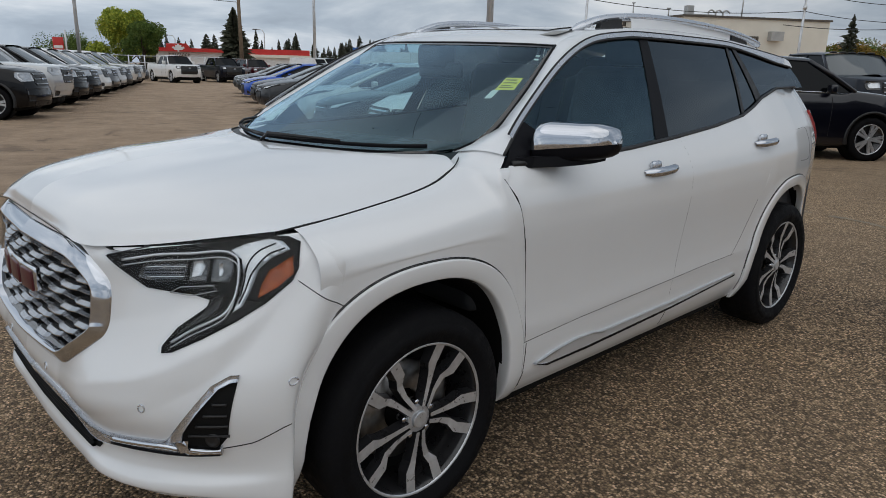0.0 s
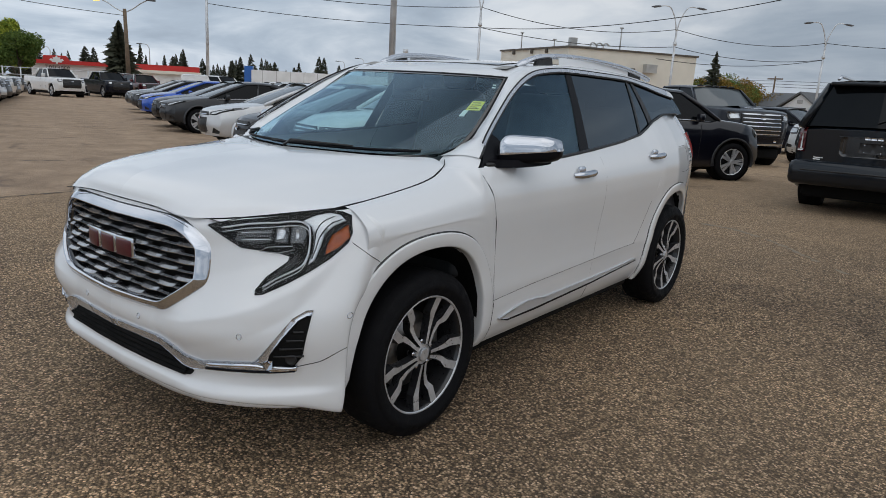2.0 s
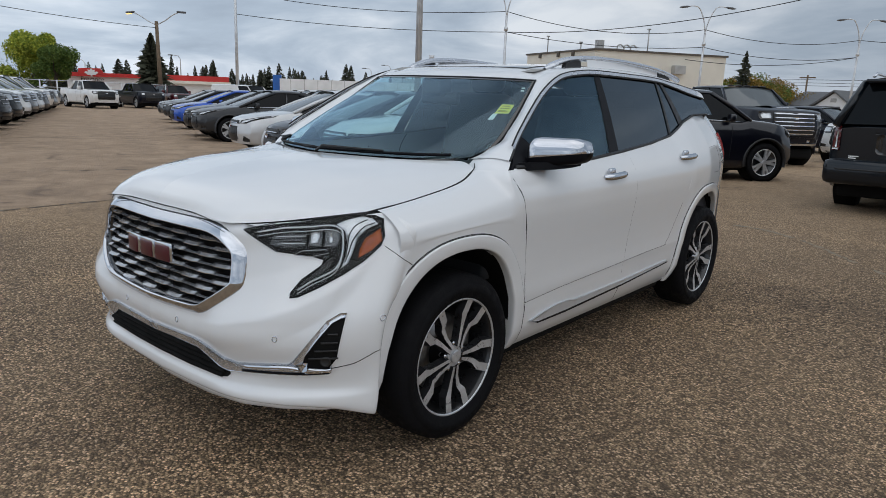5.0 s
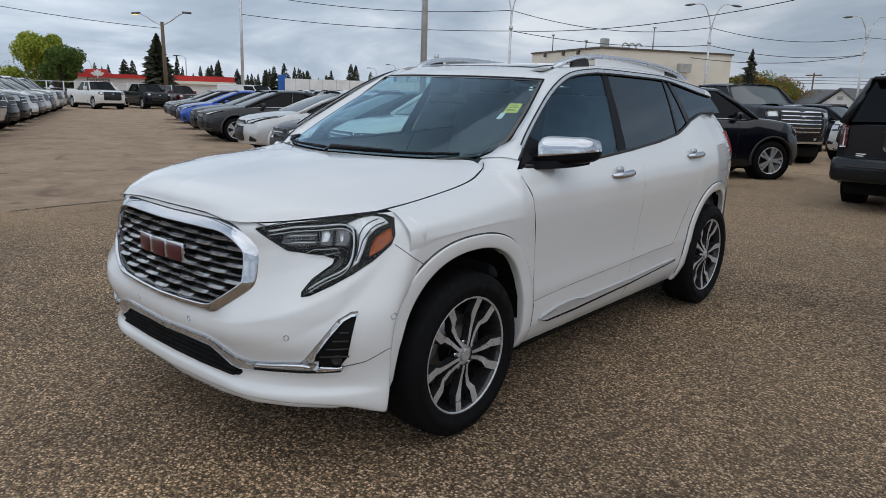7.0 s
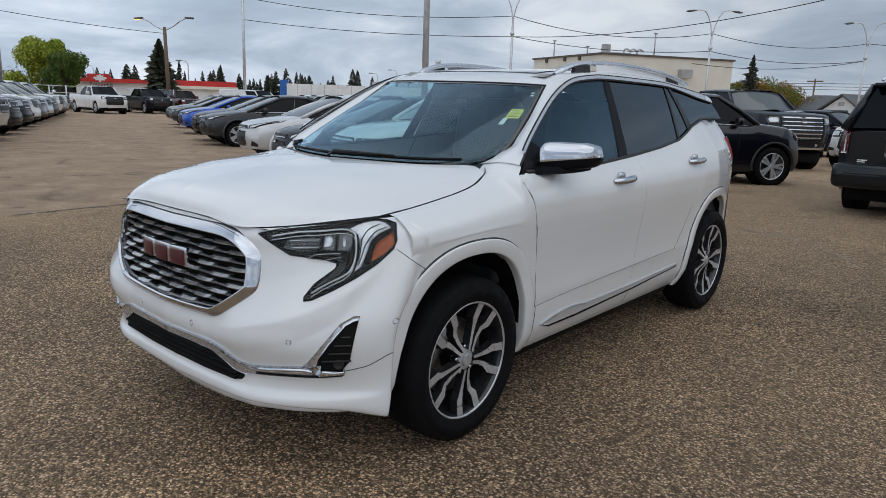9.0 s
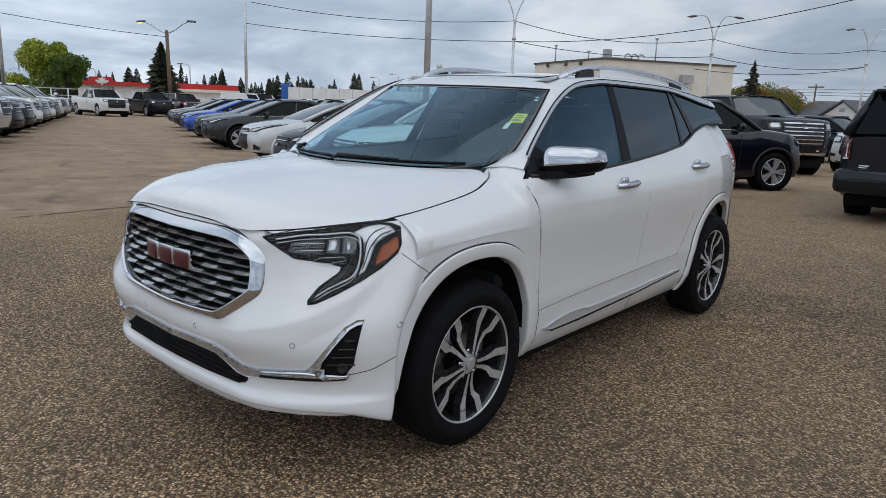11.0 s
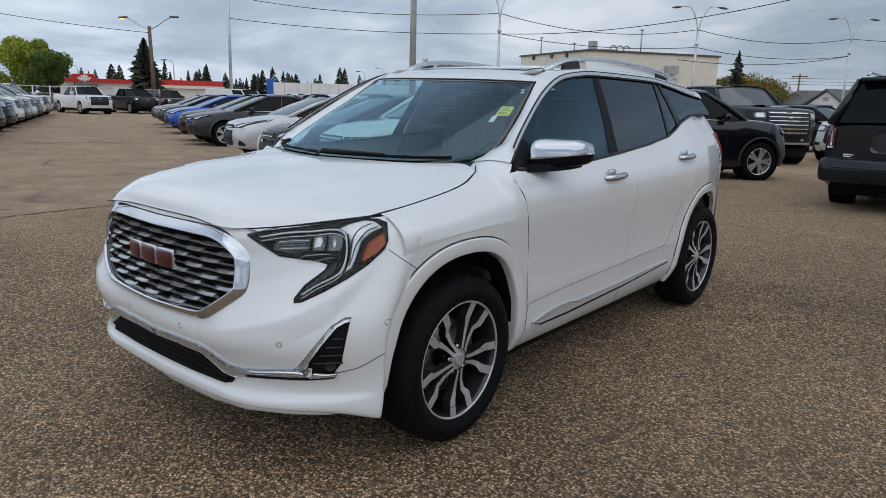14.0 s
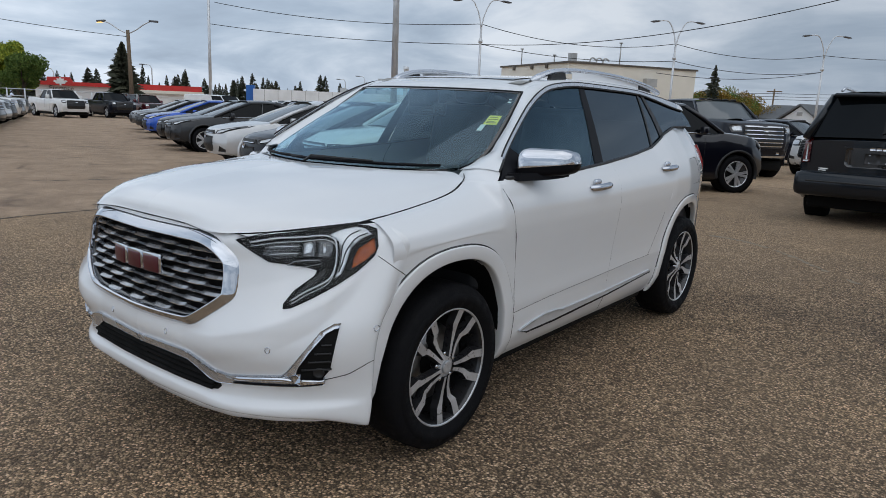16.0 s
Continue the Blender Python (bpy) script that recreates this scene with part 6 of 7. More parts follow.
    if kind == "sedan":
        front("grille", [(-0.44, hz - 0.115), (-0.38, hz - 0.045), (0.38, hz - 0.045), (0.44, hz - 0.115)], M_BLACK)
        front("lower_intake", [(-0.32, 0.35), (-0.40, 0.43), (-0.37, hz - 0.165), (0.37, hz - 0.165), (0.40, 0.43), (0.32, 0.35)], M_BLACK, 0.008)
        front("bumper_lip", [(-0.60, 0.255), (-0.60, 0.275), (0.60, 0.275), (0.60, 0.255)], M_SATIN, 0.014)
        for gz in (0.40, 0.47, 0.53):
            front("intake_bar", [(-0.40, gz - 0.006), (-0.40, gz + 0.006), (0.40, gz + 0.006), (0.40, gz - 0.006)], M_BLACK, 0.012)
        for s in (-1, 1):
            hl = front("headlamp", [(s * 0.45, hz - 0.11), (s * 0.46, hz - 0.05), (s * 0.64, hz + 0.0), (s * 0.84, hz + 0.08), (s * 0.845, hz + 0.04), (s * 0.64, hz - 0.10)], M_GLOSSBLACK, 0.008)
            front("lamp_unit", [(s * 0.50, hz - 0.095), (s * 0.52, hz - 0.055), (s * 0.66, hz - 0.02), (s * 0.78, hz + 0.03), (s * 0.64, hz - 0.075)], M_LAMPCLEAR, 0.014, 0.02, hl)
            front("fog_pocket", [(s * 0.54, 0.36), (s * 0.60, 0.47), (s * 0.73, 0.40), (s * 0.70, 0.35)], M_BLACK, 0.010)
        front("grille_bar", [(-0.36, hz - 0.105), (-0.36, hz - 0.09), (0.36, hz - 0.09), (0.36, hz - 0.105)], M_CHROME, 0.02)
    else:
        gw = 0.42 if bright_lamps else 0.60 if tall else 0.46
        gt, gb = hz - 0.03, (0.80 if kind == "heavy_pickup" else 0.74 if bright_lamps else 0.62 if tall else 0.52)
        front("grille", [(-gw, gb + 0.06), (-gw, gt - 0.05), (-gw + 0.05, gt), (gw - 0.05, gt), (gw, gt - 0.05), (gw, gb + 0.06), (gw - 0.06, gb), (-gw + 0.06, gb)], M_BLACK, 0.006)
        nb = 6 if grille == "bars" else 3
        for k in range(nb):
            z = gb + 0.05 + (gt - gb - 0.09) * k / max(1, nb - 1)
            front("grille_bar", [(-gw + 0.03, z - 0.012), (-gw + 0.03, z + 0.012), (gw - 0.03, z + 0.012), (gw - 0.03, z - 0.012)], M_CHROME if chrome else M_GLOSSBLACK, 0.02)
        for s in (-1, 1):
            hl = front("headlamp", [(s * (gw + 0.02), gt - 0.19), (s * (gw + 0.02), gt - 0.01), (s * (hw * 0.84), gt + 0.0), (s * (hw * 0.88), gt - 0.10), (s * (hw * 0.84), gt - 0.20)], M_LAMPCLEAR if bright_lamps else M_GLOSSBLACK, 0.008)
            front("lamp_unit", [(s * (gw + 0.05), gt - 0.15), (s * (gw + 0.05), gt - 0.04), (s * (hw * 0.80), gt - 0.03), (s * (hw * 0.83), gt - 0.09), (s * (hw * 0.80), gt - 0.16)], M_LAMPCLEAR, 0.014, 0.02, hl)
            front("fog_pocket", [(s * 0.56, 0.42), (s * 0.56, 0.54), (s * 0.76, 0.56), (s * 0.74, 0.42)], M_BLACK, 0.010)
        front("bumper_bar", [(-hw * 0.80, gb - 0.18), (-hw * 0.80, gb - 0.05), (hw * 0.80, gb - 0.05), (hw * 0.80, gb - 0.18)], M_CHROME if (kind == "pickup" and chrome) else paint_mat, 0.012)
        front("lower_intake", [(-0.55, 0.28), (-0.55, 0.41), (0.55, 0.41), (0.55, 0.28)], M_BLACK, 0.012)
    if kind == "heavy_pickup":
        front("bumper_strip", [(-hw * 0.82, gb - 0.24), (-hw * 0.82, gb - 0.19), (hw * 0.82, gb - 0.19), (hw * 0.82, gb - 0.24)], M_CHROME, 0.03)
        for s in (-1, 1):
            front("tow_hook", [(s * 0.42, gb - 0.15), (s * 0.42, gb - 0.10), (s * 0.52, gb - 0.10), (s * 0.52, gb - 0.15)], M_CHROME, 0.03)
        hs = patch([[(-0.36, -0.55, 1.462), (0, -0.58, 1.47), (0.36, -0.55, 1.462)], [(-0.34, -0.30, 1.53), (0, -0.32, 1.54), (0.34, -0.30, 1.53)], [(-0.30, 0.40, 1.50), (0, 0.40, 1.51), (0.30, 0.40, 1.50)]], 8, 10)
        obj("hood_scoop", *sheet(hs), paint_mat, car)
        obj("scoop_mouth", *box(-0.26, 0.26, -0.54, -0.50, 1.475, 1.50, 0.008), M_SATIN, car)
        for x in (-0.5, -0.25, 0, 0.25, 0.5):
            obj("cab_lamp", *box(x - 0.06, x + 0.06, 1.16, 1.30, 2.03, 2.075, 0.015), M_BLACK, car)
    front("front_badge", [(-0.07, hz - 0.20), (-0.07, hz - 0.14), (0.07, hz - 0.14), (0.07, hz - 0.20)], badge or M_CHROME, 0.028)
    if tail_lamps:
        for s in (-1, 1):
            zt = bz if "pickup" not in kind else S["belt"]
            pts = [(s * (hw * 0.62), zt - 0.22), (s * (hw * 0.62), zt - 0.08), (s * (hw * 0.85), zt - 0.06), (s * (hw * 0.85), zt - 0.24)]
            obj("tail_lamp", *drape(tree, [(-u, v) for u, v in pts], (0, -1, 0), 0.006, 0.03, 0.1), M_RED, car)
    return car, tree


def stand(x, y, heading):
    """Pose of a vehicle whose front axle is over (x, y), nose pointing along the heading (dx, dy)."""
    a = math.degrees(math.atan2(heading[0], -heading[1]))
    # tilt with the ground
    e = 0.5
    gx = (ground_z(x + e, y) - ground_z(x - e, y)) / (2 * e); gy = (ground_z(x, y + e) - ground_z(x, y - e)) / (2 * e)
    up = Vector((-gx, -gy, 1)).normalized()
    tilt = Vector((0, 0, 1)).rotation_difference(up).to_matrix().to_4x4()
    return Matrix.Translation((x, y, ground_z(x, y))) @ tilt @ pose(0, 0, 0, 0, 0, a)


P_WHITE = paint("white", (0.78, 0.78, 0.77), 0.0, 0.3)
P_BLACK = paint("black", (0.003, 0.003, 0.004), 0.0, 0.3, 0.6, 0.1)
P_BLACKNAVY = paint("black_navy", (0.003, 0.0035, 0.008), 0.0, 0.3, 1.0, 0.2)
P_NAVY = paint("dark_navy", (0.003, 0.005, 0.012), 0.0, 0.3, 0.55, 0.1)
P_SILVER = paint("silver", (0.60, 0.61, 0.62), 0.35, 0.3)
P_GREY = paint("dark_grey", (0.028, 0.030, 0.034), 0.2, 0.35, 0.6, 0.2)
P_MIDGREY = paint("mid_grey", (0.16, 0.165, 0.17), 0.7, 0.3)
P_BLUE = paint("bright_blue", (0.010, 0.085, 0.48), 0.3, 0.3)
P_MAROON = paint("maroon", (0.10, 0.012, 0.018), 0.5, 0.3)
P_TEAL = paint("blue_black", (0.003, 0.006, 0.010), 0.0, 0.3, 0.7, 0.15)

ROW_R = (-0.37, -0.93)
row_cars = [("dark navy", P_NAVY), ("silver", P_SILVER), ("dark grey", P_GREY), ("black", P_BLACK), ("bright blue", P_BLUE), ("dark grey", P_GREY), ("mid grey", P_MIDGREY)]
row_spots = [(-6.9, 5.7), (-10.35, 7.25), (-15.4, 9.3), (-17.4, 10.2), (-21.5, 12.0), (-26.3, 14.3), (-29.6, 15.8)]
for (nm_, pm_), (x_, y_) in zip(row_cars, row_spots):
    vehicle("parked_sedan", "sedan", pm_, stand(x_, y_, ROW_R), f"{nm_} compact sedan parked nose-out in a row", "sedans in the row")

back_row = [("dark grey", P_GREY), ("white", P_WHITE), ("black", P_BLACK), ("silver", P_SILVER), ("white", P_WHITE), ("black", P_BLACK), ("mid grey", P_MIDGREY), ("white", P_WHITE), ("black", P_BLACK), ("silver", P_SILVER), ("white", P_WHITE)]
for k_, (nm_, pm_) in enumerate(back_row):
    vehicle("parked_suv", "mid_suv", pm_, stand(-11.5 - 2.57 * k_, 17.0 + 1.05 * k_, ROW_R), f"{nm_} SUV in the row behind the sedans", "SUVs in the back row")

ROW_L = (0.52, 0.855)
left_cars = [("mid_suv", "black", P_BLACK), ("large_suv", "silver", P_SILVER), ("mid_suv", "black", P_BLACK), ("mid_suv", "black", P_BLACK), ("mid_suv", "white", P_WHITE), ("mid_suv", "mid grey", P_MIDGREY), ("mid_suv", "silver", P_SILVER), ("mid_suv", "dark grey", P_GREY), ("large_suv", "white", P_WHITE), ("mid_suv", "mid grey", P_MIDGREY), ("large_suv", "silver", P_SILVER), ("suv", "dark navy", P_NAVY)]
for k_, (kd_, nm_, pm_) in enumerate(left_cars):
    nx_, ny_ = -16.2 - 2.68 * k_, 3.36 + 1.235 * k_
    fo_ = SPECS[kd_]["fo"]
    what_ = {"suv": "SUV", "mid_suv": "SUV", "large_suv": "large SUV"}[kd_]
    vehicle("parked_suv", kd_, pm_, stand(nx_ - ROW_L[0] * fo_, ny_ - ROW_L[1] * fo_, ROW_L), f"{nm_} {what_} in the long row beside the lane", "vehicles in the long row", chrome=k_ % 2 == 1, grille="wide", bright_lamps=True)

vehicle("pickup_truck", "pickup", P_WHITE, stand(-48.05, 20.4, (1.0, -0.03)), "white pickup truck with black grille, across the lane's end", "trucks at the lane's end", chrome=False)
vehicle("pickup_truck", "pickup", P_NAVY, stand(-50.2, 25.0, (0.98, -0.10)), "dark navy pickup truck across the lane's end", "trucks at the lane's end", chrome=False)
vehicle("parked_suv", "large_suv", P_MAROON, stand(-51.5, 28.4, (0.98, -0.15)), "maroon SUV beside the trucks", "trucks at the lane's end", chrome=False)
vehicle("white_van", "van", P_WHITE, stand(-44.0, 31.0, (0.96, 0.2)), "white cargo van behind the row of sedans", "")
vehicle("white_neighbour_suv", "suv", P_WHITE, stand(-4.62, 5.08, ROW_R), "white SUV parked on the far side of the white SUV", "")
vehicle("black_suv", "mid_suv", P_BLACKNAVY, stand(-2.17, 13.07, (0.64, 0.77)), "black SUV with bright alloy wheels on sandy asphalt", "")
vehicle("black_pickup", "heavy_pickup", P_NAVY, stand(-2.9, 17.8, (0.78, -0.62)), "dark navy heavy pickup with a tall chrome-barred grille", "", tail_lamps=False)
vehicle("parked_suv", "suv", P_NAVY, stand(-2.2, 26.0, (0.95, -0.3)), "dark SUV partly hidden behind the pickup", "")
vehicle("parked_suv", "mid_suv", P_WHITE, stand(-1.2, 20.7, (-0.35, -0.94)), "white SUV with a barred grille, mostly hidden behind the dark SUV", "", chrome=False)
YUKON, YUK_TREE = vehicle("large_black_suv", "large_suv", P_TEAL, stand(1.34, 13.1, (0.0, 1.0)), "blue-black full-size SUV seen from behind", "", tail_lamps=False)


# --- the back of the full-size SUV
D_R = (0, -1, 0)


def back_part(name, pts, material, off=0.008, depth=0.02, parent=None, label="", fine=0.08):
    """A panel on the tail; points as (x towards the driver's side, z)."""
    return obj(name, *drape(YUK_TREE, [(-x, z) for x, z in pts], D_R, off, depth, fine), material, parent or YUKON, label)


for s_ in (-1, 1):
    tl_ = back_part("tail_lamp", [(s_ * 0.85, 0.86), (s_ * 0.85, 1.19), (s_ * 0.935, 1.19), (s_ * 0.945, 0.86)], M_DARKRED, 0.02, 0.05)
    back_part("lamp_bar", [(s_ * 0.88, 0.90), (s_ * 0.88, 1.12), (s_ * 0.90, 1.12), (s_ * 0.90, 0.90)], M_LAMPCLEAR, 0.03, 0.02, tl_)
    back_part("reverse_lamp", [(s_ * 0.86, 0.87), (s_ * 0.86, 0.90), (s_ * 0.935, 0.90), (s_ * 0.935, 0.87)], M_LAMPCLEAR, 0.03, 0.02, tl_)
pl_ = back_part("plate_recess", [(-0.36, 0.83), (-0.40, 0.87), (-0.40, 1.06), (-0.36, 1.10), (0.36, 1.10), (0.40, 1.06), (0.40, 0.87), (0.36, 0.83)], M_GLOSSBLACK, 0.006)
back_part("recess_edge", [(-0.42, 1.10), (-0.42, 1.125), (0.42, 1.125), (0.42, 1.10)], P_TEAL, 0.03, 0.04, pl_)
back_part("plate_holder", [(-0.16, 0.89), (-0.16, 1.03), (0.16, 1.03), (0.16, 0.89)], M_BLACK, 0.014, 0.02, pl_)
for x_ in (-0.10, 0.10):
    for z_ in (0.91, 1.01):
        back_part("plate_screw", [(x_ - 0.008, z_ - 0.008), (x_ - 0.008, z_ + 0.008), (x_ + 0.008, z_ + 0.008), (x_ + 0.008, z_ - 0.008)], M_CHROME, 0.018, 0.006, pl_)
for x_ in (0.075, 0.0, -0.075):
    back_part("tail_badge", [(x_ - 0.032, 1.075), (x_ - 0.032, 1.115), (x_ + 0.032, 1.115), (x_ + 0.032, 1.075)], M_CHROME, 0.036, 0.012)
for k_ in range(5):
    x_ = 0.70 - 0.052 * k_
    back_part("name_bar", [(x_ - 0.04, 0.685), (x_ - 0.04, 0.708), (x_, 0.708), (x_, 0.685)], M_SATIN, 0.012, 0.006)
for z_, w_ in ((0.79, 0.13), (0.765, 0.10)):
    back_part("decal_bar", [(0.72 - w_, z_ - 0.008), (0.72 - w_, z_ + 0.008), (0.72, z_ + 0.008), (0.72, z_ - 0.008)], M_PAPER, 0.010, 0.003)
obj("rear_bumper", *box(-1.0, 1.0, 4.02, 4.30, 0.40, 0.74, 0.08), P_TEAL, YUKON)
obj("bumper_step", *box(-0.84, 0.84, 4.16, 4.306, 0.60, 0.628, 0.010), M_BLACK, YUKON)
obj("rear_spoiler", *box(-0.66, 0.66, 3.80, 4.08, 1.79, 1.84, 0.02), P_TEAL, YUKON)
obj("rear_wiper", *tube([(0.0, 4.14, 1.30), (-0.22, 4.10, 1.40), (-0.42, 4.09, 1.43)], 0.012, 5), M_BLACK, YUKON)
for s_ in (-1, 1):
    obj("roof_rail", *tube([(s_ * 0.66, 1.5, 1.90), (s_ * 0.66, 1.65, 1.94), (s_ * 0.66, 3.3, 1.95), (s_ * 0.66, 3.5, 1.90)], 0.022, 6), M_SATIN, YUKON)

# ---------------------------------------------------------------- poles, wires, buildings, trees
EYE = (2.58, -2.19)


def bearing(deg_left, dist):
    """A place so far from the middle of the aisle, that many degrees to the left of north."""
    a = radians(deg_left)
    return EYE[0] - math.sin(a) * dist, EYE[1] + math.cos(a) * dist


def plan_box(x0, y0, ux, uy, w, d, z0, z1, grow=0.0):
    """A block on a turned rectangle: corner, direction of its front, width and depth (to the left of the front)."""
    n = (-uy, ux)
    c = [(x0 + ux * a + n[0] * b, y0 + uy * a + n[1] * b) for a, b in ((-grow, -grow), (w + grow, -grow), (w + grow, d + grow), (-grow, d + grow))]
    v = [(x, y, z0) for x, y in c] + [(x, y, z1) for x, y in c]
    return v, [(3, 2, 1, 0), (4, 5, 6, 7), (0, 1, 5, 4), (1, 2, 6, 5), (2, 3, 7, 6), (3, 0, 4, 7)]


M_GALV = mat("galvanised_steel", (0.62, 0.63, 0.64), 0.45, metal=0.6, vary=0.15, vscale=3)
M_WOODPOLE = mat("weathered_pole_wood", (0.16, 0.115, 0.075), 0.85, vary=0.3, vscale=6, bump=0.3, bscale=30)
M_WIRE = mat("black_cable", (0.02, 0.02, 0.022), 0.6, vary=0.1, vscale=5)
M_LAMPHEAD = mat("lamp_head_grey", (0.10, 0.10, 0.105), 0.5, vary=0.15, vscale=10)
M_STUCCO = mat("cream_stucco", (0.74, 0.70, 0.61), 0.85, vary=0.07, vscale=0.6, bump=0.15, bscale=20)
M_FASCIA = mat("dark_roof_edge", (0.10, 0.085, 0.07), 0.7, vary=0.15, vscale=3)
M_METALBOX = mat("roof_unit_metal", (0.45, 0.45, 0.44), 0.5, metal=0.4, vary=0.15, vscale=2)
M_REDROOF = mat("red_fascia", (0.55, 0.030, 0.026), 0.45, vary=0.10, vscale=1.0)
M_WHITEWALL = mat("white_cladding", (0.78, 0.79, 0.79), 0.7, vary=0.08, vscale=0.8)
M_BLUESIGN = mat("blue_sign", (0.02, 0.12, 0.42), 0.4, vary=0.1, vscale=2)
M_DARKGLASS = mat("dark_shop_glass", (0.02, 0.024, 0.028), 0.08, coat=1.0, vary=0.2, vscale=1)
M_SHINGLE = mat("grey_shingles", (0.12, 0.125, 0.13), 0.85, vary=0.25, vscale=2.5, bump=0.4, bscale=8)
M_BARK = mat("bark", (0.075, 0.055, 0.04), 0.9, vary=0.3, vscale=8, bump=0.5, bscale=20)


def leaf_mat(name, c1, c2):
    m = bpy.data.materials.new(name)
    m.use_nodes = True
    nt = m.node_tree
    b = nt.nodes["Principled BSDF"]
    g = nt.nodes.new("ShaderNodeNewGeometry")
    r = nt.nodes.new("ShaderNodeValToRGB")
    r.color_ramp.elements[0].color = (*c1, 1); r.color_ramp.elements[1].color = (*c2, 1)
    nt.links.new(g.outputs["Random Per Island"], r.inputs[0])
    nt.links.new(r.outputs[0], b.inputs["Base Color"])
    b.inputs["Roughness"].default_value = 0.7
    b.inputs["Specular IOR Level"].default_value = 0.2
    return m


L_GREEN = leaf_mat("yellow_green_leaves", (0.13, 0.21, 0.03), (0.52, 0.54, 0.08))
L_DARK = leaf_mat("dark_green_leaves", (0.05, 0.095, 0.022), (0.16, 0.22, 0.05))
L_AUTUMN = leaf_mat("autumn_leaves", (0.12, 0.10, 0.02), (0.36, 0.21, 0.04))
L_SPRUCE = leaf_mat("spruce_needles", (0.026, 0.032, 0.022), (0.085, 0.085, 0.055))


def leafy_tree(x, y, h, spread, leaf, label, n=2600, base=None, seed=1):
    rng = random.Random(seed)
    z0 = ground_z(x, y) if base is None else base
    t = root("tree", pose(x, y, z0), label, "tree")
    limbs = [tube([(0, 0, -0.3), (0.05, 0.02, h * 0.25), (0.0, 0.05, h * 0.55)], h * 0.028, 7, r2=h * 0.016)]
    tips = []
    for k in range(9):
        a = 2 * math.pi * k / 9 + rng.random()
        z1 = h * rng.uniform(0.10, 0.5)
        ln = spread * rng.uniform(0.55, 0.95)
        e = (math.cos(a) * ln, math.sin(a) * ln, z1 + h * rng.uniform(0.12, 0.40))
        limbs.append(tube([(0, 0, z1), (e[0] * 0.5, e[1] * 0.5, z1 + (e[2] - z1) * 0.65), e], h * 0.011, 5, r2=h * 0.004))
        tips.append(e)
    tips += [(rng.uniform(-.5, .5) * spread, rng.uniform(-.5, .5) * spread, h * rng.uniform(0.6, 0.92)) for _ in range(9)]
    obj("trunk", *join(*limbs), M_BARK, t)
    vs, fs = [], []
    lobes = [(p, spread * rng.uniform(0.26, 0.46)) for p in tips]
    for _ in range(n):
        p, rad = rng.choice(lobes)
        d = Vector((rng.gauss(0, 1), rng.gauss(0, 1), rng.gauss(0, 0.8))).normalized() * rad * rng.uniform(0.55, 1.08)
        c = Vector(p) + d
        if c.z < h * 0.12:
            continue
        s = h * rng.uniform(0.010, 0.022)
        a = Vector((rng.gauss(0, 1), rng.gauss(0, 1), rng.gauss(0, 1))).normalized()
        b = a.cross(Vector((rng.gauss(0, 1), rng.gauss(0, 1), rng.gauss(0, 1)))).normalized()
        k = len(vs)
        vs += [tuple(c - a * s), tuple(c + b * s * 0.7), tuple(c + a * s), tuple(c - b * s * 0.7)]
        fs.append((k, k + 1, k + 2, k + 3))
    obj("crown", vs, fs, leaf, t, smooth=False)
    return t


SPRUCES = {}


def spruce(x, y, h, label="dark green spruce beyond the lot", seed=1, base=None, fine=1.0, wide=1.0, ragged=0.3):
    """Conifer: straight trunk and drooping boughs of many small sprays, ragged outline."""
    rng = random.Random(seed)
    z0 = ground_z(x, y) if base is None else base
    t = root("spruce_tree", pose(x, y, z0, 0, 0, rng.uniform(0, 360)), label, "tree", "spruces on the skyline")
    obj("trunk", *tube([(0, 0, -0.3), (0, 0, h * 0.97)], h * 0.018, 6, r2=h * 0.003), M_BARK, t)
    vs, fs = [], []
    slim = rng.uniform(0.15, 0.23) * wide
    for i in range(int(330 * fine)):
        f = rng.random() ** 1.25
        z = h * (0.06 + 0.92 * f)
        a = rng.uniform(0, 2 * math.pi)
        tier = abs((f * 13 + 0.35 * math.sin(2 * a + seed)) % 1 - 0.5) * 2
        lobe = 0.80 + 0.2 * math.sin(3 * a + 9 * f + seed) + rng.uniform(-0.12, 0.14) - ragged * 0.34 * tier + ragged * 0.16 * math.sin(5 * a + 23 * f)
        rad = h * slim * (1 - f) ** 0.8 * lobe + h * 0.006
        d = Vector((math.cos(a), math.sin(a), -0.45 + 0.35 * f))
        sd = Vector((-math.sin(a), math.cos(a), 0))
        p0 = Vector((0, 0, z)) + d * rad * rng.uniform(0.0, 0.45)
        p1 = Vector((0, 0, z)) + d * rad * rng.uniform(0.85, 1.12)
        w = (rad * 0.24 + h * 0.012) / max(1.0, fine**0.4)
        dz = Vector((0, 0, -h * rng.uniform(0.01, 0.035)))
        mid_ = p0 + (p1 - p0) * 0.55
        k = len(vs)
        vs += [tuple(p0), tuple(mid_ + sd * w + dz), tuple(p1), tuple(mid_ - sd * w + dz)]
        fs += [(k, k + 1, k + 2), (k, k + 2, k + 3)]
    obj("crown", vs, fs, L_SPRUCE, t, smooth=False)
    return t


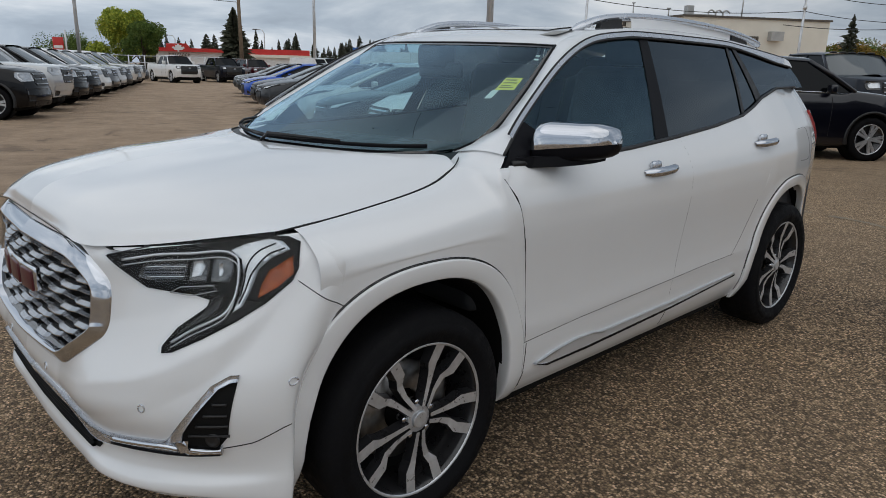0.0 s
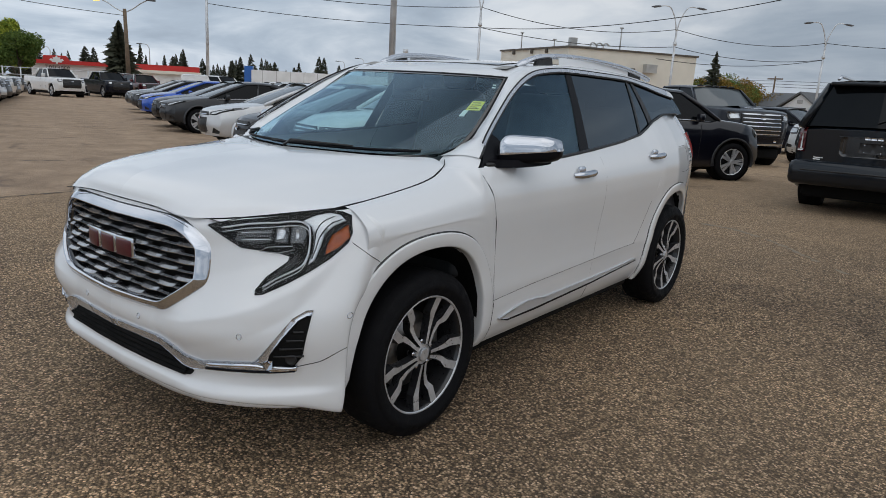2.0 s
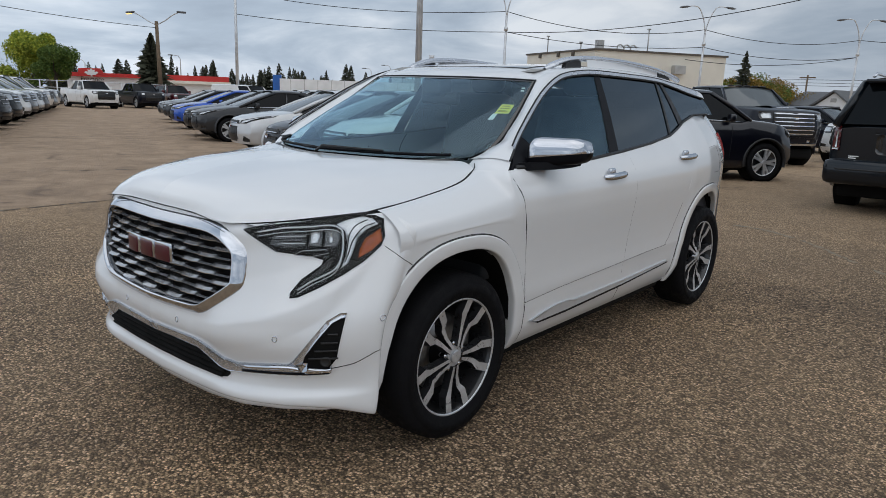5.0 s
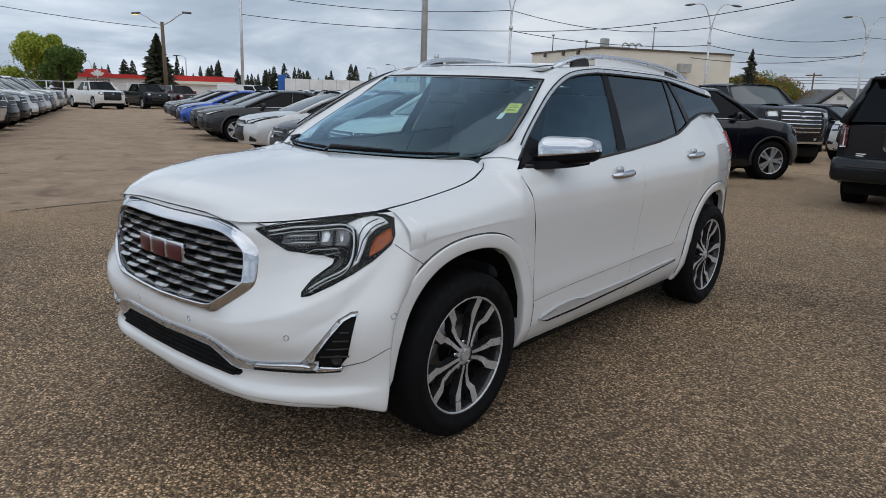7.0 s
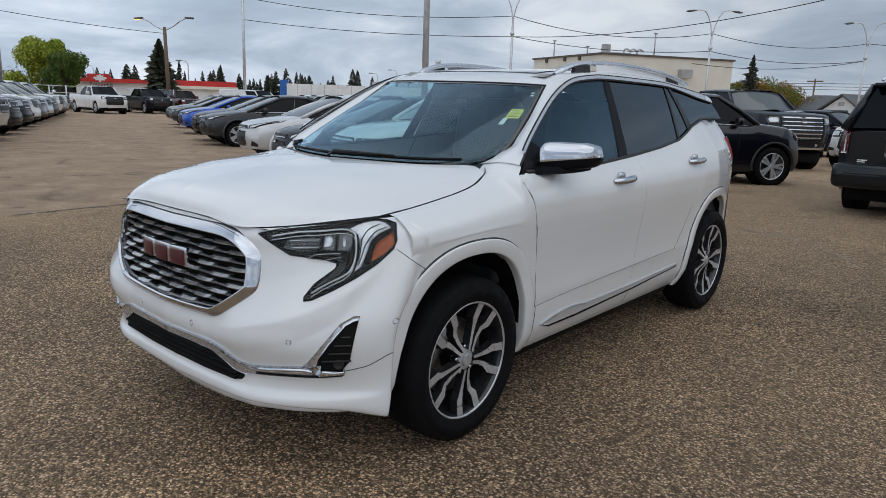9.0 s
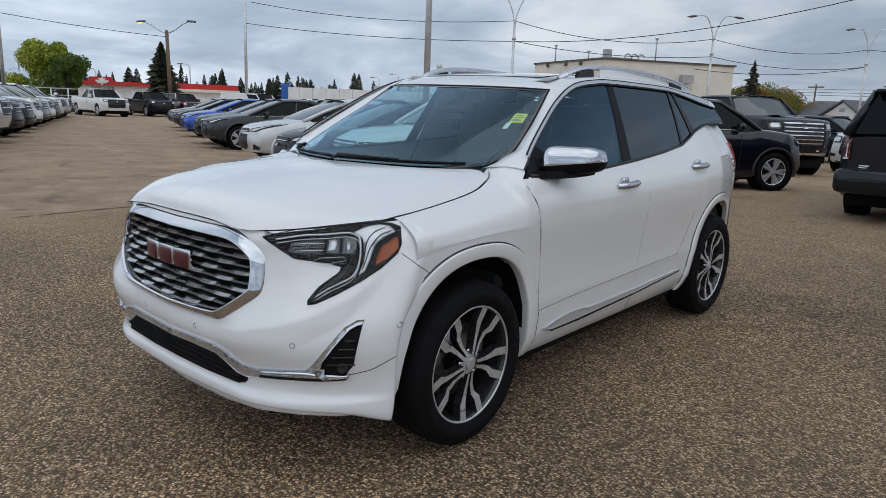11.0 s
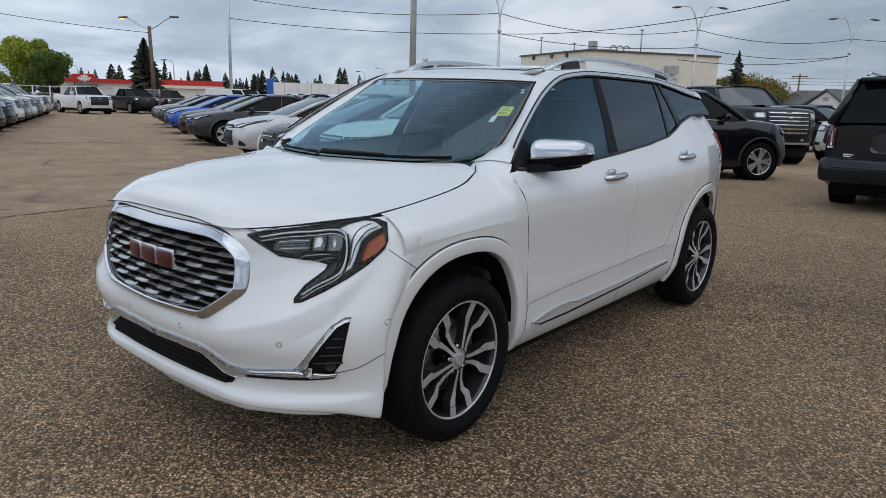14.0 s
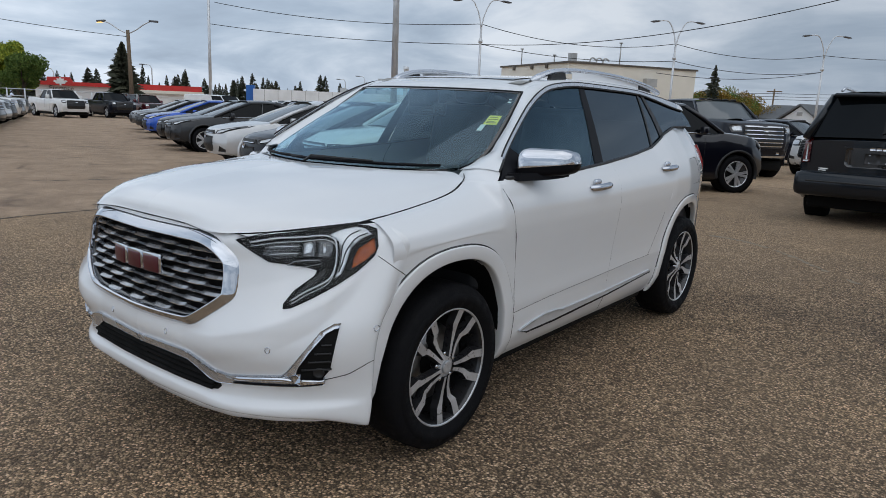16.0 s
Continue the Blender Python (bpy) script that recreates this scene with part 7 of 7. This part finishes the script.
def double_lamp(x, y, h, turn, label, reach=2.0):
    """Steel lamp post whose two arms curve apart at the top."""
    t = root("street_lamp", pose(x, y, ground_z(x, y), 0, 0, turn), label, "street lamp", "double-arm street lamps")
    fork = h * 0.80
    obj("post", *tube([(0, 0, 0), (0, 0, fork)], 0.11, 8, r2=0.075), M_GALV, t)
    obj("collar", *tube([(0, 0, fork * 0.86), (0, 0, fork * 0.86 + 0.22)], 0.14, 8), M_GALV, t)
    for s in (-1, 1):
        arm = cr([(0, 0, fork - 0.1), (s * 0.18, 0, fork + (h - fork) * 0.45), (s * reach * 0.42, 0, h - 0.16), (s * reach * 0.72, 0, h), (s * reach, 0, h - 0.05)], 16)
        a = obj("arm", *tube(arm, 0.048, 6, r2=0.036), M_GALV, t)
        hd = [(s * (reach - 0.08), 0, h - 0.04), (s * (reach + 0.10), 0, h - 0.06), (s * (reach + 0.42), 0, h - 0.10), (s * (reach + 0.66), 0, h - 0.12)]
        rad = [0.05, 0.13, 0.15, 0.05]
        vs, fs = [], []
        for (px, py, pz), r in zip(hd, rad):
            for k in range(8):
                an = 2 * math.pi * k / 8
                vs.append((px, r * math.cos(an), pz + r * 0.55 * math.sin(an)))
        for i in range(3):
            for k in range(8):
                fs.append((i * 8 + k, i * 8 + (k + 1) % 8, (i + 1) * 8 + (k + 1) % 8, (i + 1) * 8 + k))
        fs += [tuple(reversed(range(8))), tuple(range(24, 32))]
        obj("lamp_head", vs, fs, M_LAMPHEAD, a)
    return t


lampC = bearing(40.05 - 4.5, 50)
lampD = bearing(40.05 - 19.4, 56)
lampE = bearing(40.05 - 29.5, 66)
for p_, h_ in ((lampC, 9.1), (lampD, 8.75), (lampE, 8.85)):
    double_lamp(p_[0], p_[1], h_, 38, "tall steel street lamp with two curved arms", reach=1.35)

# plain light poles of the lot
def light_pole(x, y, h, r, label, lean=0.0, name="light_pole"):
    t = root(name, pose(x, y, ground_z(x, y)) @ pose(0, 0, 0, 0, lean, 0), label, "pole")
    obj("shaft", *tube([(0, 0, 0), (0, 0, h)], r, 10, r2=r * 0.7), M_GALV, t)
    obj("base", *box(-0.22, 0.22, -0.22, 0.22, 0, 0.5, 0.04), M_FASCIA, t)
    return t


pc_ = bearing(40.05 + 2.27, 25); light_pole(pc_[0], pc_[1], 11, 0.125, "thick grey steel light pole in the lot")
pb_ = bearing(40.05 + 16.32, 58); light_pole(pb_[0], pb_[1], 11, 0.13, "slim grey steel light pole behind the sedans")
pf_ = bearing(40.05 - 34.2, 28); light_pole(pf_[0], pf_[1], 12, 0.18, "pale steel light pole behind the large SUV")
pl_ = bearing(40.05 + 32.5, 42); light_pole(pl_[0], pl_[1], 10, 0.10, "grey steel light pole beside the lane")

M_LIT = mat("lit_amber_lens", (1.0, 0.62, 0.22), 0.4, vary=0.05, vscale=5, emit=1.3)
# wooden pole with two lamp arms
wx_, wy_ = bearing(40.05 + 21.83, 66)
wp_ = root("utility_pole", pose(wx_, wy_, ground_z(wx_, wy_), 0, 0, 30) @ pose(0, 0, 0, 0, -0.9, 0), "leaning wooden pole with two street-lamp arms", "pole")
obj("shaft", *tube([(0, 0, 0), (0, 0, 7.1)], 0.20, 8, r2=0.14), M_WOODPOLE, wp_)
for s_ in (-1, 1):
    a_ = obj("arm", *tube(cr([(0, 0, 6.8), (s_ * 0.8, 0, 7.15), (s_ * 1.5, 0, 7.58), (s_ * 2.1, 0, 7.82)], 12), 0.05, 6), M_GALV, wp_)
    obj("lamp_head", *move(box(-0.38, 0.38, -0.14, 0.14, -0.08, 0.08, 0.05), pose(s_ * 2.35, 0, 7.82, 0, 4 * s_, 0)), M_LAMPHEAD, a_)
    if s_ < 0:
        obj("lit_lens", *move(box(-0.36, 0.10, -0.13, 0.13, -0.14, -0.08, 0.03), pose(s_ * 2.35, 0, 7.82, 0, 4 * s_, 0)), M_LIT, a_, "amber lens glowing")


def cable(a, b, sag, r=0.022):
    n = 24
    pts = []
    for i in range(n + 1):
        u = i / n
        p = Vector(a) * (1 - u) + Vector(b) * u
        p.z -= sag * 4 * u * (1 - u)
        pts.append(tuple(p))
    return tagged(obj("overhead_cable", *tube(pts, r, 4), M_WIRE), "thin black overhead cable sagging between poles", "cable", "overhead cables")


def aloft(deg, elev, dist):
    """A point so many degrees over the horizon as seen from the aisle."""
    x, y = bearing(40.05 + deg, dist)
    return x, y, 1.45 + dist * math.tan(radians(elev))


C_UP, C_LOW = aloft(-4.5, 6.08, 50), aloft(-4.6, 4.55, 50)
D_UP, D_LOW = aloft(-19.4, 5.0, 56), aloft(-19.4, 3.75, 56)
E_UP, E_LOW = aloft(-29.5, 4.3, 66), aloft(-29.5, 3.17, 66)
cable(C_UP, D_UP, 0.75)
cable(C_LOW, D_LOW, 0.42)
nx_, ny_ = bearing(40.05 - 36.0, 40)
light_pole(nx_, ny_, 9.0, 0.12, "grey steel pole that holds the overhead cable")
cable(C_LOW, (nx_, ny_, ground_z(nx_, ny_) + 8.6), 1.02)
cable(D_UP, E_UP, 0.62)
cable(D_LOW, E_LOW, 0.50)
cable(aloft(-18.2, 2.85, 54), E_LOW, 0.50)
cable(aloft(15.9, 6.5, 58), C_UP, 0.55)
cable(aloft(16.2, 4.94, 58), C_LOW, 0.32)
cable(E_UP, aloft(-40.0, 4.4, 66), 0.40)
cable(aloft(21.9, 3.62, 66), aloft(45.0, 6.3, 60), 0.55)
for e_ in (1.62, 1.40, 1.20):
    cable(aloft(-26.64, e_, 125), aloft(-36.0, e_ + 0.2, 125), 0.15, 0.03)
    cable(aloft(-16.0, e_ - 0.2, 125), aloft(-26.64, e_, 125), 0.15, 0.03)
up_ = bearing(40.05 - 26.64, 125)
pw_ = root("power_pole", pose(up_[0], up_[1], ground_z(*up_), 0, 0, -30), "far dark wooden power pole with a crossarm", "pole")
obj("shaft", *tube([(0, 0, 0), (0, 0, 7.5)], 0.16, 6, r2=0.12), M_WOODPOLE, pw_)
obj("crossarm", *box(-1.5, 1.5, -0.08, 0.08, 7.0, 7.2, 0.02), M_WOODPOLE, pw_)

# cream flat-roofed building
bx_, by_ = -24.2, 47.1
ux_, uy_ = 0.528, 0.849
bz_ = ground_z(bx_, by_)
cb_ = root("cream_building", pose(0, 0, 0), "cream stucco flat-roofed building with dark roof edge", "building")


def on_wall(along, out, w, d, z0, z1):
    """A block on the front wall: so far along it and so far out."""
    return plan_box(bx_ + ux_ * along + out * uy_, by_ + uy_ * along - out * ux_, ux_, uy_, w, d, z0, z1)


obj("wall", *plan_box(bx_, by_, ux_, uy_, 12.0, 12.4, bz_ - 0.5, 4.78), M_STUCCO, cb_, smooth=False)
rf_ = obj("roof", *plan_box(bx_, by_, ux_, uy_, 12.0, 12.4, 4.78, 4.92, 0.12), M_FASCIA, cb_, smooth=False)
obj("roof_unit", *on_wall(1.6, -2.5, 0.55, 0.5, 4.9, 5.75), M_METALBOX, rf_, smooth=False)
obj("roof_unit", *on_wall(2.5, -3.0, 1.8, 0.9, 4.9, 5.2), M_METALBOX, rf_, smooth=False)
for a_, o_ in ((2.6, -1.2), (3.2, -1.2), (3.8, -1.2)):
    x_, y_ = bx_ + ux_ * a_ + o_ * uy_, by_ + uy_ * a_ - o_ * ux_
    obj("vent_bend", *tube(cr([(x_, y_, 4.9), (x_, y_, 5.25), (x_ + 0.25 * ux_, y_ + 0.25 * uy_, 5.38), (x_ + 0.55 * ux_, y_ + 0.55 * uy_, 5.2)], 10), 0.06, 6), M_METALBOX, rf_)
for a_, o_, h_ in ((0.3, -8.9, 1.35), (0.3, -2.9, 0.55), (5.2, -1.0, 1.7)):
    x_, y_ = bx_ + ux_ * a_ + o_ * uy_, by_ + uy_ * a_ - o_ * ux_
    obj("vent_pipe", *tube([(x_, y_, 4.8), (x_, y_, 4.9 + h_)], 0.05, 6), M_METALBOX, rf_)
    obj("pipe_cap", *box(x_ - 0.12, x_ + 0.12, y_ - 0.12, y_ + 0.12, 4.9 + h_, 5.0 + h_, 0.03), M_METALBOX, rf_)
for o_ in (-9.5, -6.0, -3.4):
    x_, y_ = bx_ + o_ * uy_ - 0.05, by_ - o_ * ux_ - 0.05
    obj("scupper", *box(x_ - 0.12, x_ + 0.12, y_ - 0.12, y_ + 0.12, 4.45, 4.8, 0.02), M_FASCIA, cb_)
wn_ = obj("window", *on_wall(4.6, 0.03, 1.35, 0.1, 2.3, 3.45), M_METALBOX, cb_, smooth=False)
obj("lintel", *on_wall(4.5, 0.10, 1.6, 0.14, 3.45, 3.58), M_FASCIA, wn_, smooth=False)
obj("jamb", *on_wall(5.95, 0.10, 0.16, 0.14, 2.3, 3.45), M_FASCIA, wn_, smooth=False)
obj("wall_vent", *on_wall(6.9, 0.5, 1.0, 0.5, 3.3, 3.95), M_METALBOX, cb_, smooth=False)
obj("wall_lamp", *on_wall(4.2, 0.2, 0.2, 0.2, 3.45, 3.65), M_METALBOX, cb_, smooth=False)


def shed(name, label, deg0, deg1, dist, z0, z1, wall, depth=14.0):
    """A long low building square to the line of sight."""
    a, b = bearing(deg0, dist), bearing(deg1, dist)
    w = math.hypot(b[0] - a[0], b[1] - a[1])
    ux, uy = (b[0] - a[0]) / w, (b[1] - a[1]) / w
    t = root(name, pose(0, 0, 0), label, "building")
    obj("wall", *plan_box(a[0], a[1], ux, uy, w, depth, z0, z1), wall, t, smooth=False)
    return t, a, ux, uy, w


# red-roofed station at the lane's end
st_, a_, ux_, uy_, w_ = shed("red_roofed_station", "white low station building with a red roof band", 40.05 + 28.0, 40.05 + 23.3, 78, -2.2, 1.42, M_WHITEWALL)
obj("roof_band", *plan_box(a_[0], a_[1], ux_, uy_, w_, 14, 1.42, 1.78, 0.4), M_REDROOF, st_, smooth=False)
gab_ = obj("gable_sign", *prism([(0.95, 1.42), (1.05, 2.18), (2.95, 2.22), (3.2, 1.9), (3.3, 1.42)], -0.55, -0.45, "y"), M_REDROOF, st_, smooth=False)
gab_.matrix_basis = Matrix.Translation((a_[0], a_[1], 0)) @ Matrix(((ux_, -uy_, 0, 0), (uy_, ux_, 0, 0), (0, 0, 1, 0), (0, 0, 0, 1)))
leaf_ = [(0, 0.55), (0.10, 0.32), (0.24, 0.38), (0.20, 0.12), (0.36, 0.20), (0.46, 0.02), (0.34, -0.06), (0.28, -0.22), (0.06, -0.20), (0.05, -0.42)]
leaf_ = [(u * 1.35 + 2.15, v * 0.85 + 1.75) for u, v in leaf_] + [(-u * 1.35 + 2.15, v * 0.85 + 1.75) for u, v in reversed(leaf_[1:])]
lf_ = obj("leaf_emblem", *prism(leaf_, -0.62, -0.57, "y"), M_WHITEWALL, gab_, smooth=False)
fc_ = bpy.data.curves.new("entrance_lettering", 'FONT'); fc_.body = "Entrance"; fc_.size = 0.58; fc_.extrude = 0.02; fc_.align_x = 'CENTER'
tmp_ = new("lettering", fc_)
dg_ = bpy.context.evaluated_depsgraph_get()
lm_ = bpy.data.meshes.new_from_object(tmp_.evaluated_get(dg_))
bpy.data.objects.remove(tmp_)
lt_ = new("entrance_lettering", lm_); lm_.materials.clear(); lm_.materials.append(M_INK)
lt_.parent = st_
lt_.matrix_basis = gab_.matrix_basis @ pose(2.2, -0.46, 0.99, 90, 0, 0)
for k_ in range(6):
    obj("window", *plan_box(a_[0] + ux_ * (1.0 + 1.0 * k_) + 0.05 * uy_, a_[1] + uy_ * (1.0 + 1.0 * k_) - 0.05 * ux_, ux_, uy_, 0.8, 0.1, -1.6, -0.3), M_DARKGLASS, st_, smooth=False)
s2_, a_, ux_, uy_, w_ = shed("red_roofed_shop", "white low shop with a long red roof band", 40.05 + 22.0, 40.05 + 17.2, 95, -2.4, 1.3, M_WHITEWALL)
obj("roof_band", *plan_box(a_[0], a_[1], ux_, uy_, w_, 14, 1.3, 1.95, 0.4), M_REDROOF, s2_, smooth=False)
obj("eave", *plan_box(a_[0], a_[1], ux_, uy_, w_, 14, 0.95, 1.3, 0.6), M_STUCCO, s2_, smooth=False)
# long white showroom
s3_, a_, ux_, uy_, w_ = shed("white_showroom", "long white panelled showroom with flat roof", 40.05 + 12.9, 40.05 + 0.4, 118, -2.6, 1.2, M_DARKGLASS)
obj("panel_band", *plan_box(a_[0], a_[1], ux_, uy_, w_, 14, 0.2, 2.2, 0.5), M_WHITEWALL, s3_, smooth=False)
obj("sign_tower", *plan_box(a_[0] - ux_ * 1.65, a_[1] - uy_ * 1.65, ux_, uy_, 1.3, 1.0, -2.6, 2.75), M_BLUESIGN, s3_, smooth=False)
for q0_, h0_, w0_ in ((17.6, 3.6, 1.6), (19.4, 2.9, 2.4), (13.2, 3.0, 1.0)):
    obj("roof_unit", *plan_box(a_[0] + ux_ * q0_ - 3 * uy_, a_[1] + uy_ * q0_ + 3 * ux_, ux_, uy_, w0_, 1.5, 2.2, h0_), M_METALBOX, s3_, smooth=False)
sx_, sy_ = bearing(40.05 + 1.29, 121)
obj("steel_stack", *lathe([(2.0, 0.36), (6.3, 0.36), (6.35, 0.45), (6.95, 0.45), (6.95, 0.3)], 16, "z"), M_GALV, s3_).location = (sx_, sy_, 0)
sx_, sy_ = bearing(40.05 + 3.3, 121)
obj("roof_sign", *box(-0.5, 0.5, -0.1, 0.1, 3.9, 4.8, 0.03), M_METALBOX, s3_).location = (sx_, sy_, 0)
obj("sign_post", *tube([(0, 0, 2.0), (0, 0, 4.0)], 0.06, 6), M_METALBOX, s3_).location = (sx_, sy_, 0)
for k_ in range(12):
    q_ = 1.2 + k_ * w_ / 12
    obj("panel_joint", *plan_box(a_[0] + ux_ * q_ + 0.52 * uy_, a_[1] + uy_ * q_ - 0.52 * ux_, ux_, uy_, 0.08, 0.05, 0.2, 2.2), M_METALBOX, s3_, smooth=False)

px_, py_ = bearing(40.05 + 34.2, 72)
ps_ = root("pylon_sign", pose(px_, py_, ground_z(px_, py_), 0, 0, 70), "red pylon sign with a white band on a steel post", "sign")
obj("panel", *box(-0.42, 0.42, -0.12, 0.12, 1.75, 3.3, 0.03), M_REDROOF, ps_)
obj("band", *box(-0.36, 0.36, -0.14, 0.14, 2.35, 2.6, 0.02), M_WHITEWALL, ps_)
obj("post", *tube([(0.6, 0, 0), (0.6, 0, 3.9)], 0.08, 8), M_GALV, ps_)
obj("bracket", *box(0.35, 0.68, -0.05, 0.05, 2.0, 2.12, 0.02), M_GALV, ps_)

# house with a grey roof behind the lot
hx_, hy_ = bearing(40.05 - 28.2, 84)
hs_ = root("grey_roofed_house", pose(hx_, hy_, -1.6, 0, 0, -16), "cream bungalow with grey shingle gable roof", "house")
obj("wall", *box(-4.4, 2.9, 0, 8, 0, 2.9), M_STUCCO, hs_, smooth=False)
obj("roof", *join(prism([(-0.6, 2.75), (4, 4.3), (8.6, 2.75), (8.6, 2.6), (-0.6, 2.6)], -4.9, 1.5, "x")), M_SHINGLE, hs_, smooth=False)
gb_ = obj("gable", *prism([(-1.5, 2.5), (0.75, 4.15), (3.0, 2.5)], -0.5, 6.0, "y"), M_WHITEWALL, hs_, smooth=False)
obj("gable_vent", *box(0.45, 1.05, -0.56, -0.48, 3.2, 3.6, 0.03), M_METALBOX, gb_)
obj("gable_roof", *join(prism([(-1.9, 2.4), (0.75, 4.25), (3.4, 2.4), (3.4, 2.58), (0.75, 4.43), (-1.9, 2.58)], -0.8, 6.0, "y")), M_SHINGLE, hs_, smooth=False)

# trees
tx_, ty_ = bearing(40.05 + 30.0, 68); leafy_tree(tx_, ty_, 5.5, 2.3, L_GREEN, "large yellow-green leafy tree past the lane's end", 26000, seed=3)
tx_, ty_ = bearing(40.05 + 33.5, 80); leafy_tree(tx_, ty_, 3.7, 3.2, L_DARK, "dark green leafy tree", 15000, seed=4)
tx_, ty_ = bearing(40.05 + 28.75, 64); leafy_tree(tx_, ty_, 4.9, 1.6, L_DARK, "dark green leafy tree", 14000, seed=5)
for k_, (dg_, ds_, h_, lf_) in enumerate(((18.8, 78, 4.6, L_DARK), (17.8, 80, 4.7, L_AUTUMN), (17.0, 80, 4.9, L_AUTUMN), (16.2, 84, 5.3, L_DARK), (15.5, 86, 4.9, L_AUTUMN), (14.6, 88, 4.3, L_AUTUMN))):
    tx_, ty_ = bearing(dg_, ds_); leafy_tree(tx_, ty_, h_, 2.6, lf_, "autumn-coloured tree behind the lot" if lf_ is L_AUTUMN else "dark green tree behind the lot", 6500, seed=20 + k_)
tx_, ty_ = bearing(6.5, 110); leafy_tree(tx_, ty_, 5.5, 4.5, L_DARK, "dark green tree behind the house", 2000, seed=31)
tx_, ty_ = bearing(40.05 + 22.36, 70); spruce(tx_, ty_, 6.6, "tall dark spruce beside the wooden pole", 7, fine=10, wide=2.6, ragged=1.0)
tx_, ty_ = bearing(40.05 - 22.45, 78); spruce(tx_, ty_, 7.6, "tall dark spruce behind the autumn trees", 8, fine=4, wide=1.15, ragged=2.2)
rng_ = random.Random(5)
for k_ in range(104):
    dg_ = 40.05 + rng_.uniform(2.0, 29.0)
    ds_ = rng_.uniform(125, 165)
    tx_, ty_ = bearing(dg_, ds_)
    spruce(tx_, ty_, rng_.uniform(4.2, 7.6), "dark spruce on the skyline", 40 + k_, fine=2.0, wide=rng_.uniform(1.2, 2.0), ragged=0.7)


# single street lamps far off
for dg_, ds_, h_ in ((20.4, 120, 7.0), (6.05, 150, 7.6), (4.54, 150, 8.4), (26.8, 120, 5.6)):
    x_, y_ = bearing(40.05 + dg_, ds_)
    sl_ = root("street_lamp", pose(x_, y_, ground_z(x_, y_), 0, 0, 40), "far single-arm steel street lamp", "street lamp", "far street lamps")
    obj("post", *tube([(0, 0, 0), (0, 0, h_ - 0.6), (-0.3, 0, h_ - 0.1), (-1.1, 0, h_)], 0.09, 6, r2=0.06), M_GALV, sl_)
    obj("lamp_head", *box(-1.9, -1.1, -0.14, 0.14, h_ - 0.10, h_ + 0.06, 0.04), M_LAMPHEAD, sl_)

# wire fence across the end of the lane
fa_, fb_ = bearing(40.05 + 34, 60), bearing(40.05 + 21.5, 63)
fn_ = root("wire_fence", pose(0, 0, 0), "grey steel fence with top rail across the lane's end", "fence")
for k_ in range(13):
    u_ = k_ / 12
    x_, y_ = fa_[0] * (1 - u_) + fb_[0] * u_, fa_[1] * (1 - u_) + fb_[1] * u_
    obj("post", *tube([(x_, y_, ground_z(x_, y_)), (x_, y_, ground_z(x_, y_) + 1.9)], 0.05, 6), M_GALV, fn_)
for z_ in (0.25, 0.8, 1.35, 1.85):
    obj("rail", *tube([(fa_[0] * (1 - u) + fb_[0] * u, fa_[1] * (1 - u) + fb_[1] * u, ground_z(fa_[0] * (1 - u) + fb_[0] * u, fa_[1] * (1 - u) + fb_[1] * u) + z_) for u in np.linspace(0, 1, 12)], 0.025, 5), M_GALV, fn_)
